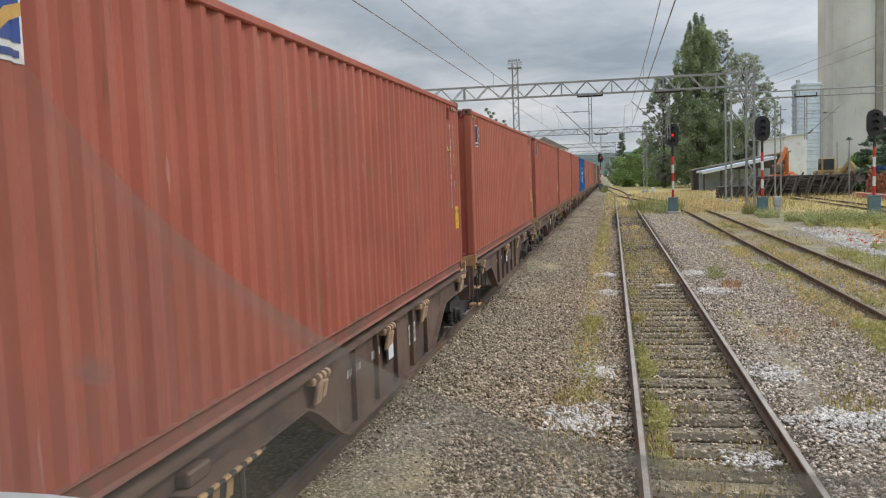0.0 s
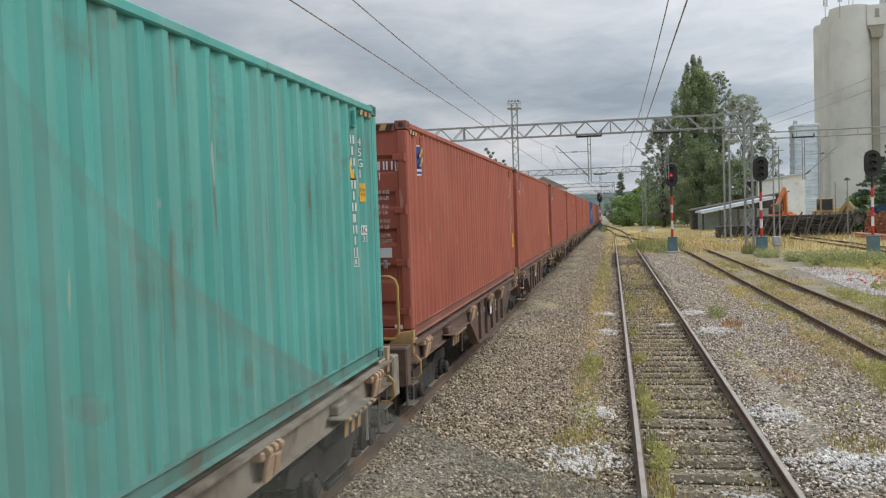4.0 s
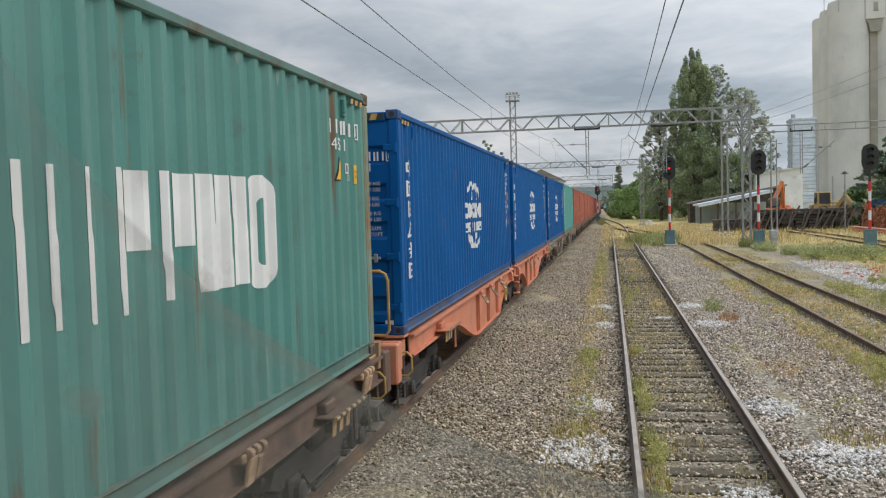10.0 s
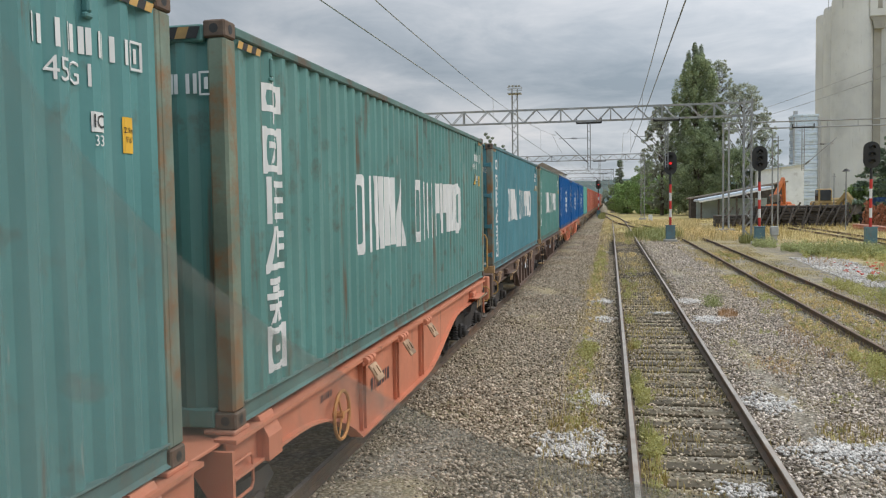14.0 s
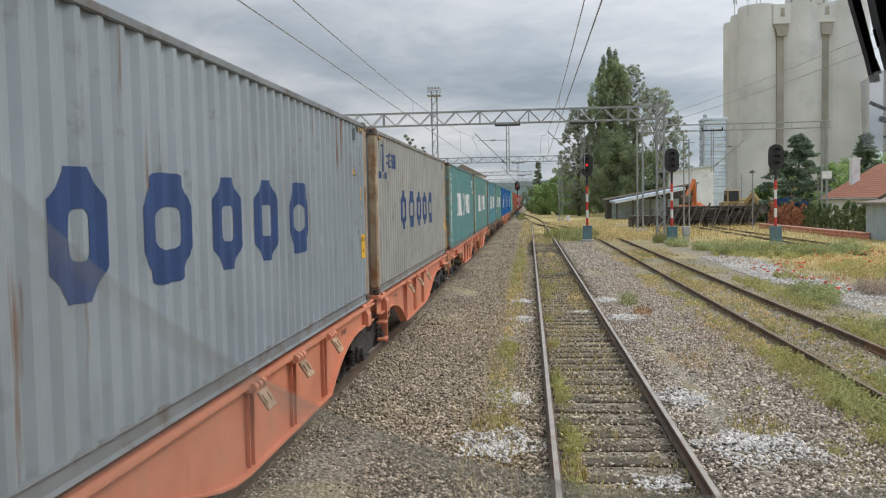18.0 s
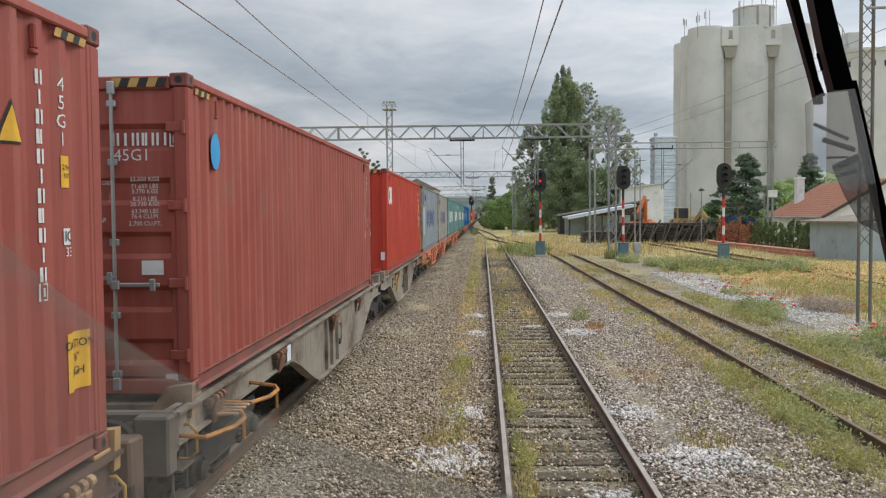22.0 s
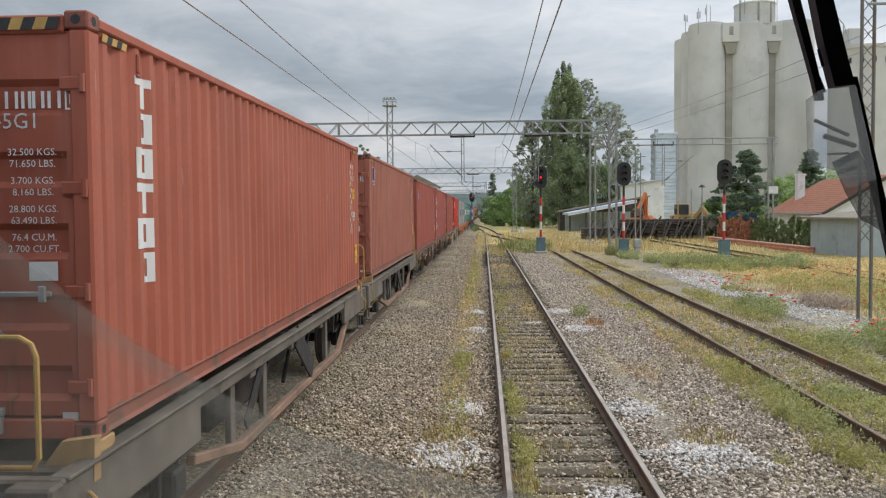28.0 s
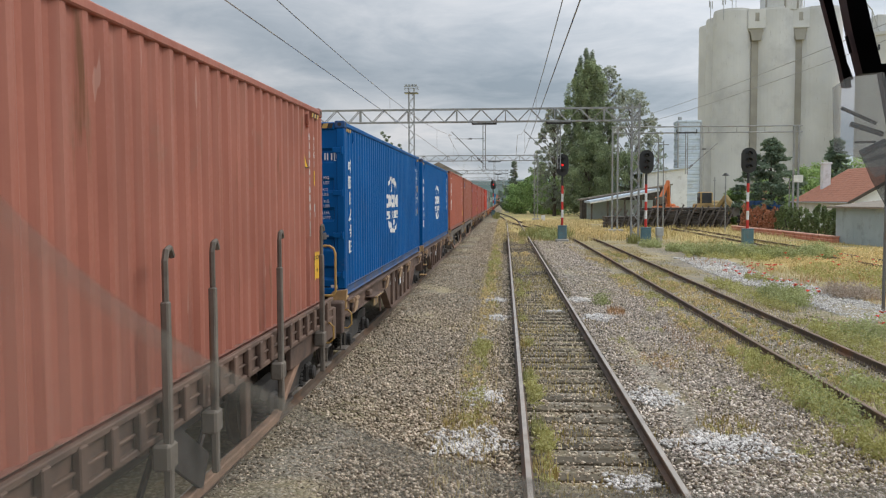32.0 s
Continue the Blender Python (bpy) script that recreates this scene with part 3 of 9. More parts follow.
def build_overhead():
    build_gantry(60, -17.0, 9.4, 8.22, 0.88, -16.6, 9.0, [(-1.45, -2.3), (3.75, -2.4)])
    g2 = thing("overhead_line_gantry", "slim grey steel portal over the side tracks with paired posts", "gantry", group="gantries over the tracks")
    for z in (8.46, 8.98):
        part("beam_tube", Shape().tube([(9.2, 75, z), (25.3, 75, z)], 0.055, 8).mesh("beam_tube", MAST), g2)
    for k in range(7):
        x = 10.4 + k * 2.35
        part("beam_tie", Shape().tube([(x, 75, 8.46), (x, 75, 8.98)], 0.03, 6).mesh("beam_tie", MAST), g2)
    for a, b in ((24.6, 25.0), (25.0, 24.6)):
        part("brace", Shape().tube([(a, 75, 8.46), (b, 75, 8.98)], 0.03, 6).mesh("brace", MAST), g2)
    for xm in (9.3, 9.75, 24.6, 25.0):
        part("post", Shape().rbox(xm, 75, 4.4, 0.14, 0.16, 9.2, 0.01).mesh("post", MAST), g2)
    part("footing", Shape().rbox(9.5, 75, -0.1, 1.5, 1.0, 0.5, 0.05).mesh("footing", CONCRETE), g2)
    part("footing", Shape().rbox(24.8, 75, -0.1, 1.5, 1.0, 0.5, 0.05).mesh("footing", CONCRETE), g2)
    drop_post(g2, 15.6, 75, 8.6, 2.6)
    for y, xr in ((122, 4.6), (185, 0.6), (250, -0.2), (320, -0.5)):
        build_gantry(y, -15.0, xr, 8.25, 0.75, -14.8, xr - 0.2, [(-1.5, -2.3)])
    lm = thing("lattice_mast", "tall slim grey lattice mast beside the side track", "mast")
    slim_mast(lm, 10.0, 10.32, 23.2, 11.5)
    part("arm", Shape().tube([(10.0, 22.9, 8.15), (13.2, 22.9, 8.15)], 0.04, 6).mesh("arm", MAST), lm)
    # wires sag from gantry to gantry
    for x, cz, spans in ((-3.84, 5.61, (-16, 60, 122, 185, 250, 320)), (1.0, 5.40, (-16, 60, 122))):
        w = thing("overhead_wire", "thin dark copper contact wire with its carrier and droppers", "wire", group="overhead wires")
        carrier, contact = [], []
        for a, b in zip(spans, spans[1:]):
            sg = 0.12 if a % 2 else -0.12
            for k in range(13):
                f = k / 12
                y = a + (b - a) * f
                xx = x + sg * (1 - 2 * f)
                zc = 7.30 - 1.12 * (1 - (2 * f - 1) ** 2)
                carrier.append((xx, y, zc))
                contact.append((xx, y, cz))
                if k % 3 == 1:
                    part("dropper", Shape().tube([(xx, y, zc), (xx, y, cz)], 0.007, 4).mesh("dropper", WIRE), w)
        part("carrier_wire", Shape().tube(carrier, 0.0105, 6).mesh("carrier_wire", WIRE), w)
        part("contact_wire", Shape().tube(contact, 0.0110, 6).mesh("contact_wire", WIRE), w)


build_overhead()

# ================= signals =================
SIG_RED = material("signal_red_paint", (0.55, 0.035, 0.025), 0.5, var=0.15)
SIG_BOX = material("signal_box_blue_green", (0.10, 0.19, 0.22), 0.6, var=0.2, dirt=(0.2, 0.14, 0.1), dirt_amount=0.3)
LENS_OFF = material("dark_lens", (0.02, 0.02, 0.022), 0.15)
LAMP_RED = glow("red_lamp", (1.0, 0.03, 0.03), 0.9)


def build_signal(x, y, lit, head, banded=True, label="", bw=0.42):
    """A colour-light signal: box at the foot, banded mast, black head with hooded lenses."""
    g = thing("railway_signal", label, "signal", at=pose(x, y, GRAVEL_Z), group="colour-light signals")
    part("footing", Shape().rbox(0, 0, 0.02, 0.9, 0.9, 0.3, 0.04).mesh("footing", CONCRETE), g)
    part("relay_box", Shape().rbox(0, -0.05, 0.62, 0.62, 0.5, 0.92, 0.03).rbox(0, -0.05, 1.10, 0.68, 0.56, 0.05, 0.01).mesh("relay_box", SIG_BOX), g, "blue-green steel box")
    z, k = 1.1, 0
    while z < 3.35:
        m = SIG_RED if k % 2 == 0 else WHITE
        part("mast_band", Shape().lathe([(0.085, 0), (0.085, 0.56)], 12, at=(0, 0, z)).mesh("mast_band", m), g)
        z += 0.56
        k += 1
    part("mast", Shape().lathe([(0.08, 0), (0.08, head - z + 0.3)], 12, at=(0, 0, z)).mesh("mast", BLACK), g)
    hd = Shape()
    prof = []
    w, hh = bw, 1.55
    for a in range(0, 181, 15):
        prof.append((w * math.cos(radians(a)), hh / 2 - w + w * math.sin(radians(a))))
    for a in range(180, 361, 15):
        prof.append((w * math.cos(radians(a)), -hh / 2 + w + w * math.sin(radians(a))))
    hd.prism([(px_, pz_ + head) for px_, pz_ in prof], -0.10, -0.05)
    hd.rbox(0, 0.08, head, w * 1.4, 0.25, hh * 0.86, 0.03)
    part("signal_head", hd.mesh("signal_head", BLACK), g)
    for i, zz in enumerate((head + 0.40, head, head - 0.40)):
        ho = Shape()
        pts = [(0.15 * math.cos(radians(a)), 0.15 * math.sin(radians(a))) for a in range(-10, 191, 20)]
        for (xa, za), (xb, zb) in zip(pts, pts[1:]):
            ho.add([(xa, -0.1, zz + za), (xb, -0.1, zz + zb), (xb, -0.38, zz + zb), (xa, -0.38, zz + za), (xa * 1.08, -0.1, zz + za * 1.08), (xb * 1.08, -0.1, zz + zb * 1.08), (xb * 1.08, -0.38, zz + zb * 1.08), (xa * 1.08, -0.38, zz + za * 1.08)],
                   [(0, 1, 2, 3), (7, 6, 5, 4), (3, 2, 6, 7)])
        part("hood", ho.mesh("hood", BLACK), g)
        part("lens", Shape().lathe([(0.085, -0.105), (0.085, -0.13), (0.05, -0.15)], 16, "y", (0, 0, zz)).mesh("lens", LAMP_RED if i == lit else LENS_OFF), g, "lit red lens" if i == lit else "")
    return g


def build_signals():
    build_signal(4.02, 60.4, 1, 5.35, label="black signal on red and white mast, red lamp lit")
    build_signal(9.14, 56.2, -1, 5.35, label="black signal on red and white mast, lamps dark", bw=0.46)
    build_signal(14.86, 53.5, -1, 5.30, label="dark black signal on a banded mast beside the planters", bw=0.46)
    build_signal(-1.97, 143.5, 1, 5.35, label="far black signal beside the freight train, red lamp lit")


build_signals()

# ================= the container train =================
TRAIN_X, SPEED = -3.84, 8.855
DECK_Z = 1.235
CL, CW, CH = 12.192, 2.438, 2.896
PITCH = 0.278
SIDE_X = CW / 2 - 0.018
CACHE = {}


def cached(key, fn):
    if key not in CACHE:
        CACHE[key] = fn()
    return CACHE[key]


def wave(s, depth=0.036):
    """Depth of the corrugation at s metres along a wall."""
    u = (s / PITCH) % 1.0
    if u < 0.26:
        return 0.0
    if u < 0.5:
        return depth * (u - 0.26) / 0.24
    if u < 0.76:
        return depth
    return depth * (1.0 - (u - 0.76) / 0.24)


def wave_stops(lo, hi):
    out = [lo]
    k = math.floor(lo / PITCH)
    while k * PITCH < hi:
        for u in (0.0, 0.26, 0.5, 0.76):
            s = (k + u) * PITCH
            if lo + 1e-4 < s < hi - 1e-4:
                out.append(s)
        k += 1
    return out + [hi]


def corrugated_side(sign, mat):
    ys = wave_stops(-CL / 2 + 0.16, CL / 2 - 0.16)
    vs, fs = [], []
    for y in ys:
        x = sign * (SIDE_X - wave(y))
        vs += [(x, y, 0.14), (x, y, CH - 0.075), (x - sign * 0.004, y, 0.14), (x - sign * 0.004, y, CH - 0.075)]
    for i in range(len(ys) - 1):
        a, b = i * 4, i * 4 + 4
        q = (a, b, b + 1, a + 1)
        fs.append(q if sign > 0 else q[::-1])
        r = (a + 3, b + 3, b + 2, a + 2)
        fs.append(r if sign > 0 else r[::-1])
    return Shape().add(vs, fs).mesh("side_panel", mat)


def corrugated_end(mat, y, sgn):
    xs = wave_stops(-CW / 2 + 0.12, CW / 2 - 0.12)
    vs, fs = [], []
    for x in xs:
        yy = y - sgn * wave(x, 0.046)
        vs += [(x, yy, 0.14), (x, yy, CH - 0.10)]
    for i in range(len(xs) - 1):
        q = (2 * i, 2 * i + 2, 2 * i + 3, 2 * i + 1)
        fs.append(q if sgn < 0 else q[::-1])
    return Shape().add(vs, fs).mesh("end_panel", mat)


def roof_mesh(mat):
    vs, fs = [], []
    ys = np.linspace(-CL / 2 + 0.15, CL / 2 - 0.15, 120)
    for i, y in enumerate(ys):
        z = CH - 0.015 - (0.02 if (i // 2) % 2 else 0.0)
        vs += [(-CW / 2 + 0.07, y, z), (CW / 2 - 0.07, y, z)]
    for i in range(len(ys) - 1):
        fs.append((2 * i, 2 * i + 1, 2 * i + 3, 2 * i + 2))
    return Shape().add(vs, fs).mesh("roof_panel", mat)


def casting_mesh(mat):
    """A corner casting; flat black discs stand in for the shade inside its holes."""
    s = Shape().rbox(0, 0, 0, 0.165, 0.18, 0.122, 0.012)
    s.cur = 1
    s.lathe([(0.034, 0.0835), (0.034, 0.0838)], 12, "x")
    s.lathe([(0.034, -0.0838), (0.034, -0.0835)], 12, "x")
    s.lathe([(0.034, 0.0912), (0.034, 0.0915)], 12, "y")
    s.lathe([(0.034, -0.0915), (0.034, -0.0912)], 12, "y")
    return s.mesh("corner_casting", mat, BLACK)


def door_mesh(mat):
    """One door leaf with five pressed horizontal recesses."""
    w, hgt = 1.10, 2.60
    zs = [0.0]
    for k in range(5):
        z0 = 0.10 + k * 0.485
        zs += [z0, z0 + 0.045, z0 + 0.20, z0 + 0.245]
    zs += [hgt]
    vs, fs = [], []
    for i, z in enumerate(zs):
        j = (i - 1) % 4
        d = 0.042 if 0 < i < len(zs) - 1 and j in (1, 2) else 0.0
        vs += [(-w / 2, 0, z), (-w / 2 + 0.07, 0, z), (-w / 2 + 0.09, d, z), (w / 2 - 0.09, d, z), (w / 2 - 0.07, 0, z), (w / 2, 0, z)]
    for i in range(len(zs) - 1):
        for k in range(5):
            a, b = i * 6 + k, (i + 1) * 6 + k
            fs.append((a, a + 1, b + 1, b))
    s = Shape().add(vs, fs)
    s.box(0, 0.052, hgt / 2, w, 0.006, hgt)
    return s.mesh("door", mat)


def lock_bar_mesh():
    s = Shape().tube([(0, 0, 0.03), (0, 0, 2.64)], 0.018, 8)
    for z in (0.09, 0.62, 1.28, 2.0, 2.52):
        s.rbox(0, 0.012, z, 0.085, 0.045, 0.06, 0.008)
    for z in (0.0, 2.66):
        s.rbox(0, 0.01, z, 0.07, 0.06, 0.12, 0.01)
    return s.mesh("locking_bar", GALV)


def lock_handle_mesh():
    s = Shape().rbox(0, 0, 0, 0.46, 0.018, 0.035, 0.006)
    s.rbox(-0.17, -0.01, 0, 0.07, 0.03, 0.08, 0.006)
    s.rbox(0.17, -0.012, 0.0, 0.05, 0.025, 0.11, 0.006)
    return s.mesh("door_handle", GALV)


def text_mesh(body, size, mat, gap=1.0, vertical=False):
    """Lettering in the built-in font as a flat mesh, in x and y, centred."""
    def make():
        cu = bpy.data.curves.new("lettering", "FONT")
        cu.body = "\n".join(body) if vertical else body
        cu.size, cu.align_x, cu.align_y = size, "CENTER", "CENTER"
        cu.space_character, cu.space_line = gap, 0.92 if vertical else 1.15
        cu.resolution_u = 2
        ob = bpy.data.objects.new("lettering", cu)
        scene.collection.objects.link(ob)
        dg = bpy.context.evaluated_depsgraph_get()
        me = bpy.data.meshes.new_from_object(ob.evaluated_get(dg))
        bpy.data.objects.remove(ob)
        me.materials.clear()
        me.materials.append(mat)
        return me
    return cached(("text", body, size, mat.name, vertical, gap), make)


def bars_mesh(count, w, hgt, gap, mat, vertical=False, box_last=False):
    """Plain bars for writing that is not spelled out."""
    def make():
        s = Shape()
        for k in range(count):
            o = (k - (count - 1) / 2) * (gap + (hgt if vertical else w))
            x, y = (0, -o) if vertical else (o, 0)
            for fx in ((-0.33, 0.33), (0.0,), (-0.33, 0.33), (-0.33, 0.1))[k % 4]:
                x0, q = x + fx * w, w * 0.17
                s.add([(x0 - q, y - hgt / 2, 0), (x0 + q, y - hgt / 2, 0), (x0 + q, y + hgt / 2, 0), (x0 - q, y + hgt / 2, 0)], [(0, 1, 2, 3)])
        if box_last:
            o = (count / 2 + 0.4) * (gap + (hgt if vertical else w))
            x, y = (0, -o) if vertical else (o, 0)
            t = 0.18 * min(w, hgt)
            for dx, dy, sx, sy in ((0, hgt * 0.55, w * 1.2, t), (0, -hgt * 0.55, w * 1.2, t), (w * 0.55, 0, t, hgt * 1.2), (-w * 0.55, 0, t, hgt * 1.2), (0, 0, t * 2, hgt * 0.6)):
                s.add([(x + dx - sx / 2, y + dy - sy / 2, 0), (x + dx + sx / 2, y + dy - sy / 2, 0), (x + dx + sx / 2, y + dy + sy / 2, 0), (x + dx - sx / 2, y + dy + sy / 2, 0)], [(0, 1, 2, 3)])
        return s.mesh("marking", mat)
    return cached(("bars", count, w, hgt, gap, mat.name, vertical, box_last), make)


def plate_mesh(w, hgt, mat):
    """A flat rectangle in narrow columns, so that it can follow the corrugation."""
    def make():
        n = max(1, math.ceil(w / 0.018))
        s = Shape()
        for k in range(n):
            a, b = -w / 2 + w * k / n, -w / 2 + w * (k + 1) / n
            s.add([(a, -hgt / 2, 0), (b, -hgt / 2, 0), (b, hgt / 2, 0), (a, hgt / 2, 0)], [(0, 1, 2, 3)])
        return s.mesh("plate", mat)
    return cached(("plate", w, hgt, mat.name), make)


def tri_mesh(w, hgt, mat):
    def make():
        n, s = 10, Shape()
        for k in range(n):
            a, b = -1 + 2 * k / n, -1 + 2 * (k + 1) / n
            s.add([(a * w / 2, -hgt / 2, 0), (b * w / 2, -hgt / 2, 0), (b * w / 2, hgt / 2 - abs(b) * hgt, 0), (a * w / 2, hgt / 2 - abs(a) * hgt, 0)], [(0, 1, 2, 3)])
        return s.mesh("warning_triangle", mat)
    return cached(("tri", w, hgt, mat.name), make)


def hugging(me, y, z, lift=0.006):
    """A flat marking laid on the corrugated side, following its waves, centred at y and z."""
    def make():
        out = me.copy()
        for v in out.vertices:
            a, b = v.co.x, v.co.y
            v.co = (SIDE_X - wave(y + a) + lift, y + a, z + b)
        return out
    return cached(("hug", me.name, round(y, 3), round(z, 3), lift), make)


def on_side(y, z, lift=0.006):
    """Pose of a flat marking on the side that faces the tracks' middle."""
    return Matrix.Translation((SIDE_X + lift, y, z)) @ Matrix(((0, 0, 1, 0), (1, 0, 0, 0), (0, 1, 0, 0), (0, 0, 0, 1)))


def on_end(x, z, y=None):
    return Matrix.Translation((x, -CL / 2 - 0.004 if y is None else y, z)) @ Matrix(((1, 0, 0, 0), (0, 0, -1, 0), (0, 1, 0, 0), (0, 0, 0, 1)))


def sprayed(inside, y0, y1, z0, z1, mat, dy=0.0116, dz=0.009):
    """Paint that follows the corrugation: columns of the shape where inside(y, z) holds."""
    s = Shape()
    ny, nz = int((y1 - y0) / dy), int((z1 - z0) / dz)
    for i in range(ny):
        ya, yb = y0 + i * dy, y0 + (i + 1) * dy
        xa, xb = SIDE_X - wave(ya) + 0.004, SIDE_X - wave(yb) + 0.004
        run = None

        def edge(y, zi, zo):
            """Where the paint ends on the line y, near the step from zi (painted) to zo (bare)."""
            st = zo - zi
            for k in range(6):
                if inside(y, zi):
                    break
                zi -= st
            else:
                return zo - st * 0.5
            zo = zi + st
            for k in range(6):
                if not inside(y, zo):
                    break
                zi, zo = zo, zo + st
            for k in range(5):
                m = (zi + zo) / 2
                if inside(y, m):
                    zi = m
                else:
                    zo = m
            return (zi + zo) / 2
        for j in range(nz + 1):
            hit = j < nz and inside((ya + yb) / 2, z0 + (j + 0.5) * dz)
            if hit and run is None:
                run = j
            if not hit and run is not None:
                za, zb = z0 + run * dz, z0 + j * dz
                h = dz / 2
                lo = [edge(q, za + h, za - h) for q in (ya, yb)]
                hi = [edge(q, zb - h, zb + h) for q in (ya, yb)]
                s.add([(xa, ya, lo[0]), (xb, yb, lo[1]), (xb, yb, hi[1]), (xa, ya, hi[0])], [(0, 1, 2, 3)])
                run = None
    return s.mesh("painted_emblem", mat)


def ring_block(y, z, cy, cz, w, hgt, t):
    """True inside a rounded rectangular ring."""
    def rr(a, b, r):
        dx, dz = max(abs(y - cy) - a + r, 0), max(abs(z - cz) - b + r, 0)
        return abs(y - cy) <= a and abs(z - cz) <= b and dx * dx + dz * dz <= r * r
    return rr(w / 2, hgt / 2, w * 0.35) and not rr(w / 2 - t, hgt / 2 - t * 1.1, w * 0.12)


def near_line(y, z, pts, half):
    """True within half of a bent line."""
    for (ya, za), (yb, zb) in zip(pts, pts[1:]):
        dy, dz = yb - ya, zb - za
        f = min(1.0, max(0.0, ((y - ya) * dy + (z - za) * dz) / (dy * dy + dz * dz)))
        if math.hypot(y - ya - f * dy, z - za - f * dz) < half:
            return True
    return False


GLOBE_ARMS = [[(-0.70, 1.80), (-0.64, 1.94), (-0.50, 2.03), (-0.30, 2.085), (-0.10, 2.085)], [(-0.25, 1.78), (-0.22, 1.90), (0.02, 2.05)],
              [(0.04, 2.07), (0.26, 2.03), (0.33, 1.92), (0.47, 1.79)], [(0.10, 2.075), (0.36, 2.06), (0.56, 1.98), (0.60, 1.90), (0.70, 1.79)]]
BLOCK_ROW = [(-0.93, -0.70), (-0.66, -0.41), (-0.25, -0.08), (-0.02, 0.23), (0.264, 0.39), (0.48, 0.656), (0.726, 0.928)]


def globe_emblem(y, z):
    """Round emblem: curved arms above and below two rows of plain blocks."""
    if z > 1.77:
        return any(near_line(y, z, a, 0.043) for a in GLOBE_ARMS)
    if z < 1.12:
        return any(near_line(-y + 0.02, 2.94 - z, a, 0.043) for a in GLOBE_ARMS)
    if 1.41 < z < 1.73:
        for c, w, t in ((-0.84, 0.33, 0.085), (-0.45, 0.42, 0.105), (0.01, 0.33, 0.10), (0.335, 0.30, 0.09), (0.755, 0.51, 0.15)):
            if ring_block(y, z, c, 1.567, w, 0.30, t):
                return True
        return False
    for k, (a, b) in enumerate(BLOCK_ROW):
        if a < y < b and 1.155 < z < 1.336:
            u = (y - a) / (b - a)
            return not (b - a > 0.15 and (abs(z - (1.275 if k % 2 else 1.21)) < 0.024) and (u > 0.35 if k % 2 else u < 0.6))
    return False


# tall worn bars, wedges and blocks: upper edge from, to; lower edge from, to; lowest and highest
TALL_SHAPES = [(-2.51, -2.44, -2.51, -2.43, 1.05, 1.90), (-2.26, -2.17, -2.24, -2.14, 1.06, 1.91), (-2.02, -1.92, -2.00, -1.90, 1.06, 1.91),
               (-1.77, -1.65, -1.75, -1.63, 1.08, 1.91), (-1.52, -1.37, -1.50, -1.36, 1.08, 1.91), (-1.70, -1.62, -1.53, -1.42, 1.10, 1.90),
               (-1.07, -1.04, -1.28, -1.10, 1.04, 1.90), (-1.05, -1.02, -1.02, -0.81, 1.03, 1.90), (0.29, 0.37, 0.30, 0.38, 1.05, 1.89),
               (0.54, 0.59, 0.55, 0.60, 1.07, 1.88), (0.84, 0.88, 0.85, 0.89, 1.06, 1.88), (1.12, 1.18, 1.13, 1.19, 1.07, 1.89), (1.22, 1.45, 1.22, 1.45, 1.42, 1.88),
               (1.62, 1.69, 1.63, 1.70, 1.10, 1.89), (1.73, 1.99, 1.73, 1.99, 1.42, 1.88), (2.04, 2.27, 2.10, 2.31, 1.10, 1.89), (2.31, 2.52, 2.35, 2.55, 1.10, 1.89), (2.55, 2.80, 2.60, 2.82, 1.10, 1.89)]


def tall_bars(y, z):
    """Tall worn bars, wedges and blocks with rounded rings among them."""
    if not 1.02 < z < 1.93:
        return False
    for c, w, t in ((-2.855, 0.35, 0.105), (-0.045, 0.40, 0.13), (3.11, 0.50, 0.16)):
        if ring_block(y, z, c, 1.475, w, 0.87, t):
            return True
    for a, b, c, d, lo, hi in TALL_SHAPES:
        if lo < z < hi:
            f = (hi - z) / (hi - lo)
            if a + (c - a) * f < y < b + (d - b) * f:
                return True
    return False


def navy_rings(y, z):
    for c, w in ((-2.80, 0.62), (-1.545, 0.83), (-0.30, 0.64), (0.82, 0.68), (2.055, 0.81)):
        if abs(y - c) / (w / 2) + abs(z - 1.45) / 0.405 < 1.52 and ring_block(y, z, c, 1.45, w, 0.81, 0.225):
            return True
    return False


def sail_emblem(y, z):
    """Small navy emblem with a row of four plain signs near the upper corner."""
    dy, dz = y + 5.30, z - 2.39
    if 0.20 < math.hypot(dy, dz * 0.85) < 0.235:
        return dz > -0.2
    if -0.43 < dy < 0.38 and -0.345 < dz < -0.225:
        return not (dy > -0.1 and abs(math.sin(dy * 13)) < 0.3)
    if abs(dy - 0.05) < 0.05 - dz * 0.04 and -0.22 < dz < 0.27:
        return True
    return any(plain_sign(k, y + 4.70 - k * 0.30, z - 2.40, 0.26) for k in range(4))


